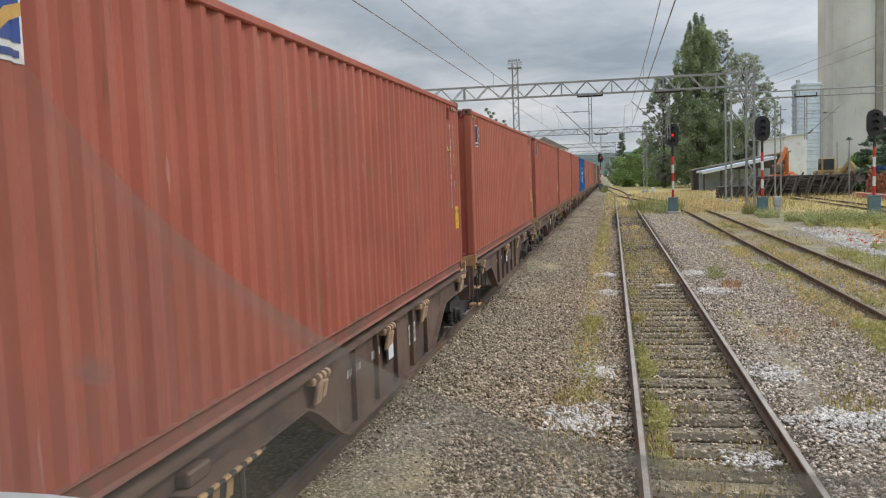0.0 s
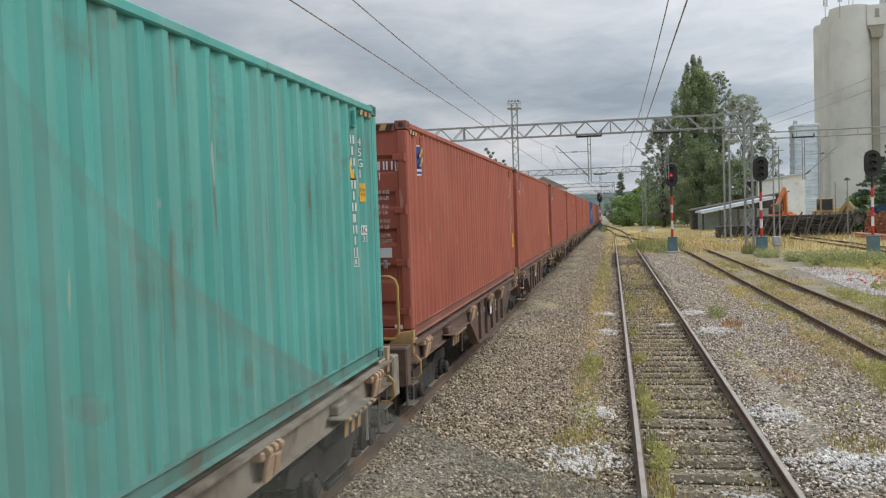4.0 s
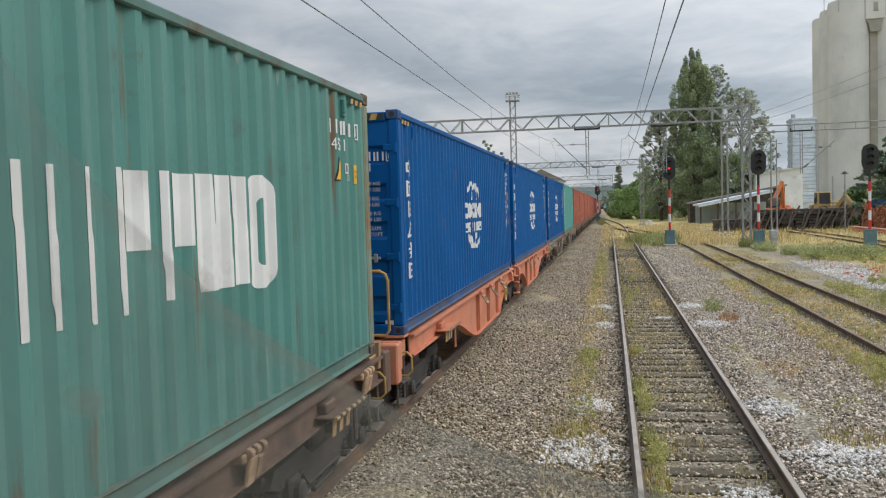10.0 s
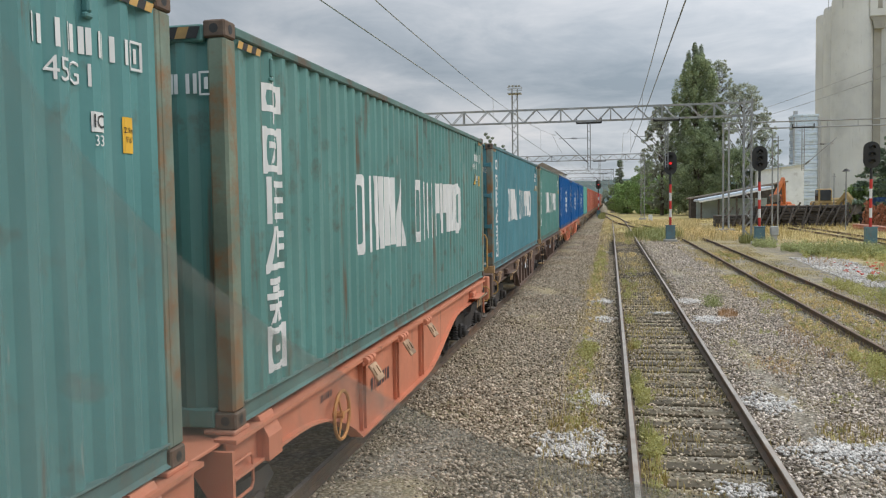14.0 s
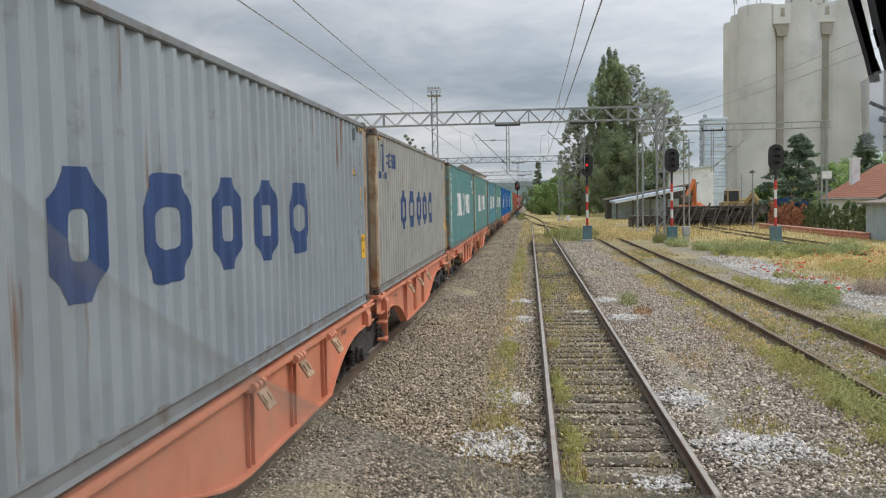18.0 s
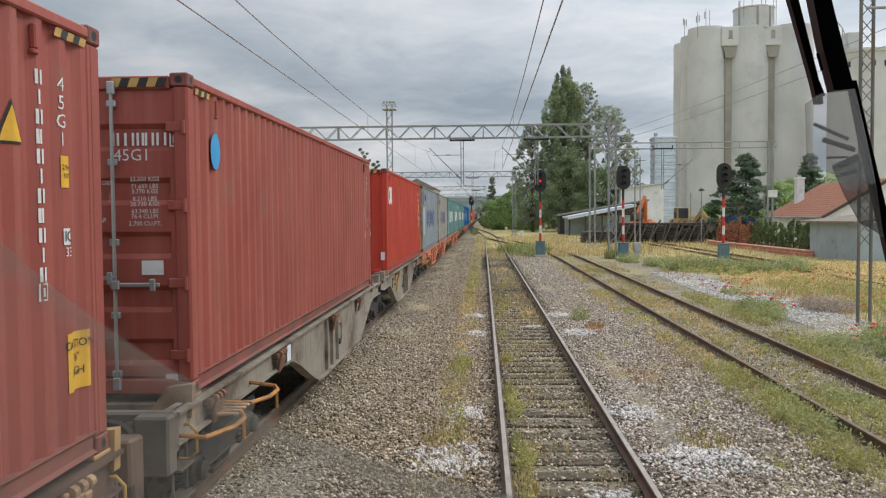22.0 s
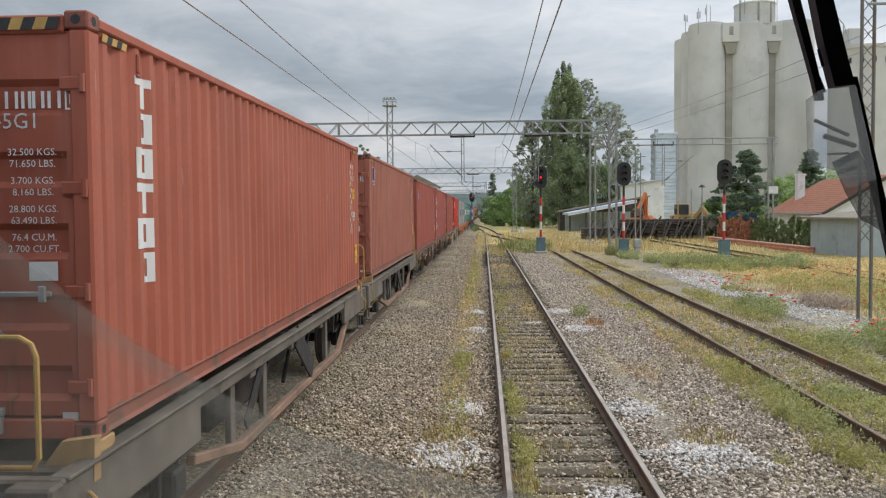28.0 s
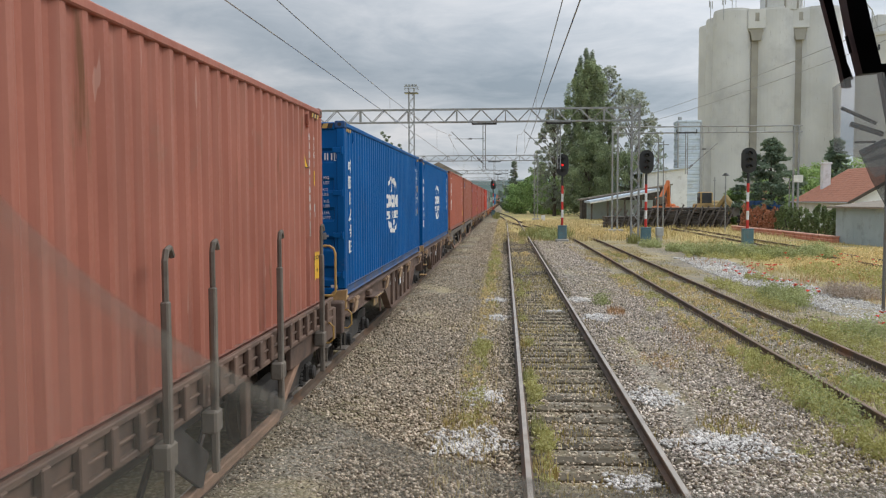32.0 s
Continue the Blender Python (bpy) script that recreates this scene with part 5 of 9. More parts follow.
def sill_mesh(half, deep, flat, mat, key, shift=0.0, slope=1.1, ribs=None, inner=0):
    """Fish-bellied side sill: shallow over the bogies, deep between, with ribs and flanges."""
    def make():
        s = Shape()
        top, z0 = 1.20, 0.93
        curve = [(-half, z0)]
        for sg in (-1, 1):
            pts = []
            for k in range(9):
                f = k / 8
                e = f * f * (3 - 2 * f)
                drop, run = 0.6 * f + 0.4 * e, slope
                if inner:
                    drop, run = (f ** 2.4, 2.1) if sg == inner else (e, 2.8)
                pts.append((shift + sg * (flat + (1 - f) * run), z0 - (z0 - deep) * drop))
            if sg < 0:
                curve += pts
            else:
                curve += pts[::-1]
        curve += [(half, z0)]
        prof = curve + [(half, top), (-half, top)]
        for sx in (-1, 1):
            x = sx * 1.19
            s.prism(prof, x - 0.010, x + 0.010, "x")
            s.box(x, 0, top - 0.015, 0.17, 2 * half, 0.03)
            for (ya, za), (yb, zb) in zip(curve, curve[1:]):
                s.add([(x - 0.075, ya, za), (x + 0.075, ya, za), (x + 0.075, yb, zb), (x - 0.075, yb, zb), (x - 0.075, ya, za - 0.022), (x + 0.075, ya, za - 0.022), (x + 0.075, yb, zb - 0.022), (x - 0.075, yb, zb - 0.022)], [(0, 1, 2, 3), (7, 6, 5, 4), (1, 5, 6, 2), (0, 3, 7, 4)])
            for q in [k * flat * 0.42 for k in range(-2, 3)] if ribs is None else ribs:
                y = shift + q
                s.rbox(x + sx * 0.035, y, (top + deep) / 2, 0.06, 0.025, top - deep - 0.06, 0.004)
                if inner:
                    s.rbox(x + sx * 0.030, y - 0.10, (top + deep) / 2, 0.05, 0.018, top - deep - 0.06, 0.004)
        return s.mesh("side_sill", mat)
    return cached(("sillbeam", key, half, deep, flat, shift, inner), make)


def plate_lock_mesh(mat):
    """A folding container spigot with a stamped plate that hangs out from its hinge."""
    s = Shape().rbox(0.03, 0, 0, 0.12, 0.36, 0.05, 0.012)
    for q in (-0.12, 0.0, 0.12):
        s.lathe([(0.02, -0.045), (0.045, -0.04), (0.045, 0.04), (0.02, 0.045)], 10, "y", (0.09, q, 0.025))
    s.cur = 1
    tilt = pose(0.10, 0, 0.0, 0, -32, 0)
    s.rbox(0.0, 0.02, -0.13, 0.030, 0.24, 0.20, 0.008, tilt)
    for q in (-0.06, 0.08):
        s.rbox(0.022, q, -0.12, 0.016, 0.045, 0.09, 0.004, tilt)
    return s.mesh("container_lock", mat, LOCK_TAN)


def lock_mesh(mat):
    """A folding container spigot: hinge block, arm and knuckles."""
    s = Shape().rbox(0.03, 0, 0, 0.12, 0.40, 0.07, 0.012)
    for q in (-0.11, 0.0, 0.11):
        s.lathe([(0.02, -0.035), (0.04, -0.03), (0.04, 0.03), (0.02, 0.035)], 10, "y", (0.09, q, 0.025))
    s.rbox(0.10, -0.07, -0.09, 0.035, 0.14, 0.22, 0.01, pose(0, 0, 0, 0, 12, 0))
    s.rbox(0.10, 0.07, -0.09, 0.035, 0.11, 0.17, 0.01, pose(0, 0, 0, 0, 12, 0))
    return s.mesh("container_lock", mat)


LOCK_TAN = material("lock_tan", (0.44, 0.29, 0.18), 0.75, var=0.3, scale=6, dirt=(0.14, 0.08, 0.05), dirt_amount=0.5)
LOOP_ORANGE = material("loop_orange", (0.50, 0.22, 0.055), 0.65, var=0.3, scale=6, dirt=(0.18, 0.10, 0.06), dirt_amount=0.5)


def add_sill_details(w, yb, half, deep, flat, mat, key, wheel=False, cards=True, shift=0.0):
    yc = yb + shift
    lk = RUSTY if key == "orange" else LOCK_TAN
    for sx in (-1, 1):
        for y in (-half * 0.86, -1.6, 0.75, 2.6, half * 0.86):
            part("container_lock", cached(("lock", key), lambda: lock_mesh(STEEL_ORANGE if key == "orange" else lk)), w, at=pose(sx * 1.20, yb + y, 1.12, 0, 0, 0 if sx > 0 else 180))
    if cards:
        part("placard_holder", cached(("holder",), lambda: Shape().rbox(0, 0, 0, 0.012, 0.34, 0.30, 0.004).mesh("placard_holder", BLACK)), w, at=pose(1.245, yc - flat * 0.18, 0.88))
        part("paper_card", cached(("card",), lambda: Shape().box(0, 0, 0, 0.004, 0.21, 0.24).mesh("paper_card", CARD)), w, at=pose(1.257, yc - flat * 0.18, 0.88))
    side = Matrix(((0, 0, 1, 0), (1, 0, 0, 0), (0, 1, 0, 0), (0, 0, 0, 1)))
    ink = WHITE if key != "beige" else BLACK
    for y, n, hgt in ((-flat * 0.9, 7, 0.075), (-flat * 0.45, 5, 0.09), (flat * 0.52, 6, 0.06)):
        for k in range(3 if y > 0 else 1):
            part("stencil_marking", bars_mesh(n, 0.045, hgt, 0.025, ink), w, at=Matrix.Translation((1.212, yc + y, 0.92 - k * 0.10)) @ side)
    fr = Shape()
    for dy, dz, sy, sz in ((0, 0.12, 0.3, 0.012), (0, -0.12, 0.3, 0.012), (0.15, 0, 0.012, 0.25), (-0.15, 0, 0.012, 0.25)):
        fr.box(0, dy, dz, 0.004, sy, sz)
    part("stencil_frame", cached(("stframe", ink.name), lambda: fr.mesh("stencil_frame", ink)), w, at=pose(1.213, yc + flat * 0.52, 0.82))
    if wheel:
        hw = Shape()
        pts = [(0, 0.23 * math.cos(a * math.pi / 10), 0.23 * math.sin(a * math.pi / 10)) for a in range(21)]
        hw.tube(pts, 0.018, 6)
        for a in range(3):
            hw.tube([(0, 0, 0), (0, 0.23 * math.cos(a * 2.1), 0.23 * math.sin(a * 2.1))], 0.012, 5)
        hw.tube([(-0.06, 0, 0), (0.02, 0, 0)], 0.035, 8)
        part("brake_handwheel", cached(("hwheel", key), lambda: hw.mesh("brake_handwheel", YELLOW if key != "brown" else mat)), w, "ring-shaped brake handwheel", at=pose(1.29, yc + (flat * 1.25 if key != "beige" else -flat * 1.25), 0.90))


def add_wagon_end(w, y, sgn, mat, rail=True):
    """Head stock with buffers, coupling, corner steps and a yellow handrail."""
    part("headstock", cached(("headst", mat.name), lambda: Shape().rbox(0, 0, 1.03, 2.5, 0.12, 0.36, 0.02).rbox(1.1, -0.1, 0.95, 0.3, 0.2, 0.5, 0.02).rbox(-1.1, -0.1, 0.95, 0.3, 0.2, 0.5, 0.02).mesh("headstock", mat)), w, at=pose(0, y, 0, 0, 0, 0 if sgn < 0 else 180))
    for sx in (-1, 1):
        part("buffer", cached(("buffer",), lambda: Shape().lathe([(0.11, 0), (0.11, 0.22), (0.075, 0.24), (0.075, 0.36), (0.20, 0.38), (0.225, 0.40), (0.20, 0.425)], 16, "y").mesh("buffer", BOGIE)), w, at=pose(sx * 0.875, y + sgn * 0.05, 1.03, 0, 0, 0 if sgn > 0 else 180))
        st = Shape()
        for q in (0.0, 0.34):
            st.tube([(0, q, 0.98), (0, q, 0.38)], 0.016, 6)
        for z in (0.39, 0.66):
            st.rbox(0.0, 0.17, z, 0.16, 0.36, 0.025, 0.006)
        part("step", cached(("step",), lambda: st.mesh("step", STEEL_DARK)), w, at=pose(sx * 1.16, y - 0.17 - sgn * 0.28, 0))
    part("coupling", cached(("coupl",), lambda: Shape().rbox(0, 0.2, 0.98, 0.16, 0.5, 0.16, 0.03).tube([(0, 0.4, 0.98), (0, 0.6, 0.8), (0, 0.6, 0.6)], 0.04, 8).mesh("coupling", BOGIE)), w, at=pose(0, y, 0, 0, 0, 0 if sgn > 0 else 180))
    if rail:
        r = Shape().tube([(0, 0, 0.75), (0, 0, 1.98), (0.03, 0, 2.06), (0.10, 0, 2.10), (0.25, 0, 2.10), (0.32, 0, 2.06), (0.35, 0, 1.98), (0.35, 0, 1.36), (0.31, 0, 1.30), (0.0, 0, 1.30)], 0.019, 8)
        part("handrail", cached(("hrail",), lambda: r.mesh("handrail", YELLOW)), w, "yellow tubular handrail", at=pose(0.78, y + sgn * 0.10, 0))
    lp = Shape().tube([(0, 0, 1.02), (0.10, 0, 1.02), (0.16, 0, 0.96), (0.16, 0, 0.78), (0.10, 0, 0.72), (0, 0, 0.72)], 0.014, 6)
    for sx in (-1, 1):
        part("grab_handle", cached(("grab",), lambda: lp.mesh("grab_handle", YELLOW)), w, at=pose(sx * 1.15, y - sgn * 0.3, 0, 0, 0, 0 if sx > 0 else 180))


def add_step_loops(w, y, sg):
    """Shunter's platform at a wagon's outer end: yellow loops that stand out sideways, with a slatted step between them."""
    for q in (-0.55, 0.75):
        lp = Shape().tube([(0, -0.50, 0.98), (0.24, -0.46, 0.95), (0.36, 0.0, 0.93), (0.36, 0.34, 0.93), (0.30, 0.46, 0.95), (0, 0.50, 0.98)], 0.022, 6)
        lp.tube([(0.34, 0.36, 0.93), (0.34, 0.36, 0.72)], 0.018, 6)
        part("step_loop", cached(("steploop",), lambda: lp.mesh("step_loop", LOOP_ORANGE)), w, "worn orange-yellow tube loop", at=pose(1.20, y + sg * q, 0.0))
    st = Shape()
    for k in range(5):
        st.rbox(0.14, -0.3 + k * 0.13, 0.965, 0.30, 0.07, 0.02, 0.004)
    part("step_plate", cached(("stepplate",), lambda: st.mesh("step_plate", LOCK_TAN)), w, "slatted rusty step", at=pose(1.20, y + sg * 0.1, 0))


def add_striped_step(w, y, mat):
    """Shunter's step beside the sill: a plate with a black and yellow edge bar and a striped apron below."""
    part("step_plate", cached(("sstep", mat.name), lambda: Shape().rbox(1.31, 0, 1.0, 0.20, 0.90, 0.022, 0.006).rbox(1.24, -0.2, 1.06, 0.10, 0.30, 0.10, 0.015).tube([(1.40, 0.15, 1.0), (1.40, 0.15, 0.66)], 0.02, 6).mesh("step_plate", mat)), w, at=pose(0, y, 0))

    def edge():
        s = Shape()
        for k in range(12):
            s.cur = k % 2
            a, b = -0.48 + k * 0.08, -0.40 + k * 0.08
            s.tube([(1.42, a, 1.005), (1.42, b, 1.005)], 0.020, 6)
        return s.mesh("edge_bar", SEAT_OCHRE, BLACK)

    def apron():
        s = Shape()
        for k in range(5):
            s.cur = k % 2
            a = -0.40 + k * 0.10
            s.prism([(a, 0.985), (a + 0.10, 0.985), (a + 0.06, 0.83), (a - 0.04, 0.83)], 1.36, 1.37, "x")
        return s.mesh("striped_apron", SEAT_OCHRE, BLACK)
    part("edge_bar", cached(("sedge",), edge), w, "black and yellow striped bar", at=pose(0, y, 0))
    part("striped_apron", cached(("sapron",), apron), w, "black and yellow striped plate", at=pose(0, y, 0))


def add_deck(w, yc, half, mat):
    seat_paint = LOCK_TAN if mat is STEEL_BEIGE else STEEL_ORANGE if mat is STEEL_ORANGE else SEAT_OCHRE
    def make():
        s = Shape()
        for k in range(7):
            s.rbox(0, -half + 0.4 + k * (2 * half - 0.8) / 6, 1.06, 2.36, 0.22, 0.22, 0.015)
        s.rbox(0, 0, 0.98, 0.62, 2 * half - 0.1, 0.30, 0.02)
        return s.mesh("cross_member", mat)
    part("underframe", cached(("under", half, mat.name), make), w, at=pose(0, yc, 0))
    cs = Shape()
    for sx in (-1, 1):
        for sy in (-1, 1):
            cs.rbox(sx * 1.10, sy * (CL / 2 - 0.10), 1.217, 0.24, 0.26, 0.034, 0.008)
            yy = sy * (CL / 2 + 0.07)
            if mat is not STEEL_ORANGE:
                cs.prism([(sx * 0.82, 1.06), (sx * 1.24, 1.06), (sx * 1.25, 1.36), (sx * 1.02, 1.33)], yy - 0.05, yy + 0.05)
    part("corner_seat", cached(("seat", seat_paint.name), lambda: cs.mesh("corner_seat", seat_paint)), w, "worn flared container seats", at=pose(0, yc, 0))


def build_wagon_pair(u_back, u_front, mat, key, label, wheel_at=0.0):
    """Articulated wagon in two halves over three bogies."""
    mid = (u_back + u_front) / 2
    w = thing("container_wagon", label, "wagon", at=pose(TRAIN_X, mid, 0), group="wagons of the freight train")
    for yc in (u_back - mid, u_front - mid):
        sg = -1 if yc < 0 else 1
        add_deck(w, yc, 6.42, mat)
        if key == "orange":
            part("side_sill", sill_mesh(6.0, 0.38, 1.62, mat, key, -sg * 1.28, ribs=(-1.45, 0.0, 1.42), inner=-sg), w, at=pose(0, yc - sg * 0.22, 0))
            for sx in (-1, 1):
                for y in (3.50, 5.02, 6.45):
                    part("container_lock", cached(("platelock",), lambda: plate_lock_mesh(mat)), w, "hinged lock with a worn tan plate", at=pose(sx * 1.20, sg * y, 1.14, 0, 0, 0 if sx > 0 else 180))
                part("end_wedge", cached(("guideblock", sx), lambda: Shape().prism([(sx * 1.10, 0.90), (sx * 1.30, 0.90), (sx * 1.30, 1.08), (sx * 1.22, 1.24), (sx * 1.10, 1.24)], -0.13, 0.13).mesh("end_wedge", mat)), w, at=pose(0, sg * 0.88, 0))
            side = Matrix(((0, 0, 1, 0), (1, 0, 0, 0), (0, 1, 0, 0), (0, 0, 0, 1)))
            if wheel_at < 0:
                part("stencil_marking", cached(("firmbars",), lambda: bars_mesh(7, 0.085, 0.15, 0.032, DARK_INK)), w, at=Matrix.Translation((1.206, sg * 4.25, 0.80)) @ side)
            part("stencil_marking", cached(("smallbars",), lambda: bars_mesh(5, 0.045, 0.07, 0.022, DARK_INK)), w, at=Matrix.Translation((1.206, sg * 2.35, 1.03)) @ side)
            continue
        sh = -sg * 1.2
        part("side_sill", sill_mesh(6.2, 0.38, 2.0, mat, key, sh), w, at=pose(0, yc, 0))
        add_sill_details(w, yc, 6.42, 0.42, 1.8, mat, key, shift=sh)
    if key == "orange" and wheel_at:
        hw = Shape().tube([(0, 0.23 * math.cos(a * math.pi / 12), 0.23 * math.sin(a * math.pi / 12)) for a in range(25)], 0.018, 6)
        for a in range(3):
            hw.tube([(0, 0, 0), (0, 0.23 * math.cos(a * 2.1), 0.23 * math.sin(a * 2.1))], 0.012, 5)
        hw.tube([(-0.10, 0, 0), (0.02, 0, 0)], 0.035, 8)
        part("brake_handwheel", hw.mesh("brake_handwheel", YELLOW if wheel_at > 0 else LOOP_ORANGE), w, "ring-shaped brake handwheel", at=pose(1.29, -wheel_at, 0.80))
    lo, hi = u_back - mid - 6.42, u_front - mid + 6.42
    add_wagon_end(w, lo, -1, mat)
    add_wagon_end(w, hi, 1, mat, rail=False)
    add_striped_step(w, lo + 2.75, mat)
    add_striped_step(w, hi - 1.9, mat)
    ld = Shape()
    for z in (0.76, 0.44):
        ld.rbox(1.24, 0, z, 0.20, 0.30, 0.03, 0.006)
    rods = Shape().tube([(1.30, -0.13, 1.02), (1.30, -0.13, 0.40)], 0.014, 6).tube([(1.30, 0.13, 1.02), (1.30, 0.13, 0.40)], 0.014, 6)
    if key != "orange":
        part("ladder_rods", cached(("ladrods",), lambda: rods.mesh("ladder_rods", BOGIE)), w, at=pose(0, 0.38, 0))
        part("ladder_treads", cached(("ladder",), lambda: ld.mesh("ladder_treads", SEAT_OCHRE)), w, "worn ochre ladder treads", at=pose(0, 0.38, 0))
    hp = Shape().tube([(1.22, 0, 1.08), (1.33, 0, 1.06), (1.35, 0, 1.00), (1.35, 0, 0.74), (1.33, 0, 0.68), (1.22, 0, 0.66)], 0.012, 6)
    if key != "orange":
        for y in (0.55, 1.02):
            part("grab_hoop", cached(("ghoop",), lambda: hp.mesh("grab_hoop", BOGIE)), w, at=pose(0, y, 0))
    if key == "orange":
        gy = 0.2 if wheel_at < 0 else 0.95
        part("end_plate", cached(("stepgusset",), lambda: Shape().add([(1.27, -0.02, 1.13), (1.27, -0.02, 0.34), (1.19, -0.02, 0.34), (1.13, -0.02, 0.72), (0.86, -0.02, 1.13), (1.27, 0.02, 1.13), (1.27, 0.02, 0.34), (1.19, 0.02, 0.34), (1.13, 0.02, 0.72), (0.86, 0.02, 1.13)], [(0, 1, 2, 3, 4), (9, 8, 7, 6, 5), (0, 5, 6, 1), (1, 6, 7, 2), (2, 7, 8, 3), (3, 8, 9, 4), (4, 9, 5, 0)]).rbox(1.20, -0.16, 0.42, 0.16, 0.30, 0.045, 0.008).rbox(1.20, -0.16, 0.72, 0.16, 0.30, 0.045, 0.008).mesh("end_plate", mat)), w, "painted gusset with two rungs", at=pose(0, gy, 0))
        part("grab_hoop", cached(("gussethoop",), lambda: Shape().tube([(1.24, 0, 1.02), (1.24, 0.34, 1.02), (1.24, 0.38, 0.98), (1.24, 0.38, 0.80), (1.24, 0.34, 0.76), (1.24, 0, 0.76)], 0.013, 6).mesh("grab_hoop", mat)), w, at=pose(0, gy, 0))
        part("deck_plate", cached(("middeck",), lambda: Shape().rbox(0, 0, 1.165, 2.30, 1.30, 0.03, 0.008).mesh("deck_plate", mat)), w)
    else:
        for y in (-0.22, 0.22):
            part("end_plate", cached(("endplate", mat.name), lambda: Shape().rbox(1.10, 0, 0.90, 0.30, 0.05, 0.58, 0.01).mesh("end_plate", mat)), w, at=pose(0, y, 0))
        part("end_plate", cached(("lowplate", mat.name), lambda: Shape().rbox(1.12, 0, 0.76, 0.26, 0.05, 0.42, 0.01).mesh("end_plate", mat)), w, at=pose(0, 0.92, 0))
    part("articulation", cached(("artic", mat.name), lambda: Shape().rbox(0, 0, 1.0, 1.5, 0.9, 0.26, 0.03).mesh("articulation", mat)), w)
    for y in (lo + 1.75, 0.0, hi - 1.75):
        add_bogie(w, y)
    return w


def build_wagon_single(u, mat, key, label, half=6.75):
    w = thing("container_wagon", label, "wagon", at=pose(TRAIN_X, u, 0), group="wagons of the freight train")
    part("side_sill", sill_mesh(half, 0.40, 1.3, mat, key, slope=1.6), w)
    add_deck(w, 0, half, mat)
    add_sill_details(w, 0, half, 0.40, 1.3, mat, key, wheel=True)
    add_wagon_end(w, -half, -1, mat)
    add_wagon_end(w, half, 1, mat, rail=False)
    for y in (-half + 2.0, half - 2.0):
        add_bogie(w, y)
    return w


def build_wagon_spread(u_back, u_front, mat, label):
    """Articulated wagon with very deep plain sills; its two containers stand apart, with open deck between them."""
    mid = (u_back + u_front) / 2
    w = thing("container_wagon", label, "wagon", at=pose(TRAIN_X, mid, 0), group="wagons of the freight train")
    grate = cached(("grate",), lambda: Shape().rbox(0, 0, 0, 0.62, 0.42, 0.012, 0.004).mesh("deck_opening", BOGIE))
    for yc, sg in ((u_back - mid, -1), (u_front - mid, 1)):
        c = yc - sg * 0.45
        part("side_sill", sill_mesh(7.05, 0.26, 2.1, mat, "spread", -sg * 1.35, 2.1, ribs=(sg * 0.42, sg * 0.95, sg * 1.45)), w, at=pose(0, c, 0))
        add_deck(w, yc, 6.42, mat)
        part("deck_plate", cached(("deckplate",), lambda: Shape().rbox(0, 0, 1.175, 2.30, 1.55, 0.03, 0.008).mesh("deck_plate", mat)), w, at=pose(0, yc - sg * 6.95, 0))
        for x in (-0.62, 0.30):
            part("deck_opening", grate, w, at=pose(x, yc - sg * 6.75, 1.190))
        part("end_wedge", cached(("endwedge", sg), lambda: Shape().prism([(0.80, 1.12), (1.26, 1.12), (1.27, 1.40), (1.02, 1.36)], -0.13, 0.13).rbox(1.05, 0, 1.14, 0.40, 0.30, 0.10, 0.01).mesh("end_wedge", mat)), w, at=pose(0, yc - sg * 7.25, 0))
        for y in (-3.86, -0.9, 3.0, 5.6):
            part("container_lock", cached(("lock", "spread"), lambda: lock_mesh(RUSTY)), w, at=pose(1.20, yc + sg * y, 1.10))
        add_step_loops(w, yc + sg * 5.25, sg)
        part("latch_hook", cached(("latchhook",), lambda: Shape().tube([(0, -0.12, 0.18), (0, 0.12, 0.16), (0, 0.14, -0.12), (0, -0.12, -0.16)], 0.011, 6).rbox(0, 0.02, -0.16, 0.03, 0.14, 0.10, 0.01).mesh("latch_hook", BOGIE)), w, at=pose(1.215, yc - sg * 1.75, 0.72))
    hw = Shape().tube([(0, 0.25 * math.cos(a * math.pi / 12), 0.25 * math.sin(a * math.pi / 12)) for a in range(25)], 0.017, 6)
    for a in range(3):
        hw.tube([(0, 0, 0), (0, 0.25 * math.cos(a * 2.1), 0.25 * math.sin(a * 2.1))], 0.012, 5)
    hw.tube([(-0.10, 0, 0), (0.02, 0, 0)], 0.035, 8)
    part("brake_handwheel", hw.mesh("brake_handwheel", YELLOW), w, "yellow ring-shaped brake handwheel", at=pose(1.29, u_front - mid - 4.35, 0.84))
    part("hand_grip", Shape().tube([(0, -0.16, -0.12), (0, -0.14, 0.06), (0, 0, 0.16), (0, 0.14, 0.10)], 0.012, 6).mesh("hand_grip", BOGIE), w, at=pose(1.22, u_front - mid - 4.85, 0.88))
    yb = u_back - mid
    part("placard_holder", cached(("holder",), lambda: Shape().rbox(0, 0, 0, 0.012, 0.34, 0.30, 0.004).mesh("placard_holder", BLACK)), w, at=pose(1.245, yb - 2.49, 1.02))
    part("paper_card", cached(("card",), lambda: Shape().box(0, 0, 0, 0.004, 0.21, 0.24).mesh("paper_card", CARD)), w, at=pose(1.257, yb - 2.49, 1.02))
    lo, hi = yb - 6.6, u_front - mid + 6.6
    add_wagon_end(w, lo, -1, STEEL_DARK, rail=False)
    add_wagon_end(w, hi, 1, STEEL_DARK, rail=False)
    part("articulation", Shape().rbox(0, 0, 1.0, 1.5, 0.9, 0.26, 0.03).mesh("articulation", mat), w)
    for y in (lo + 1.75, 0.0, hi - 1.75):
        add_bogie(w, y)
    return w


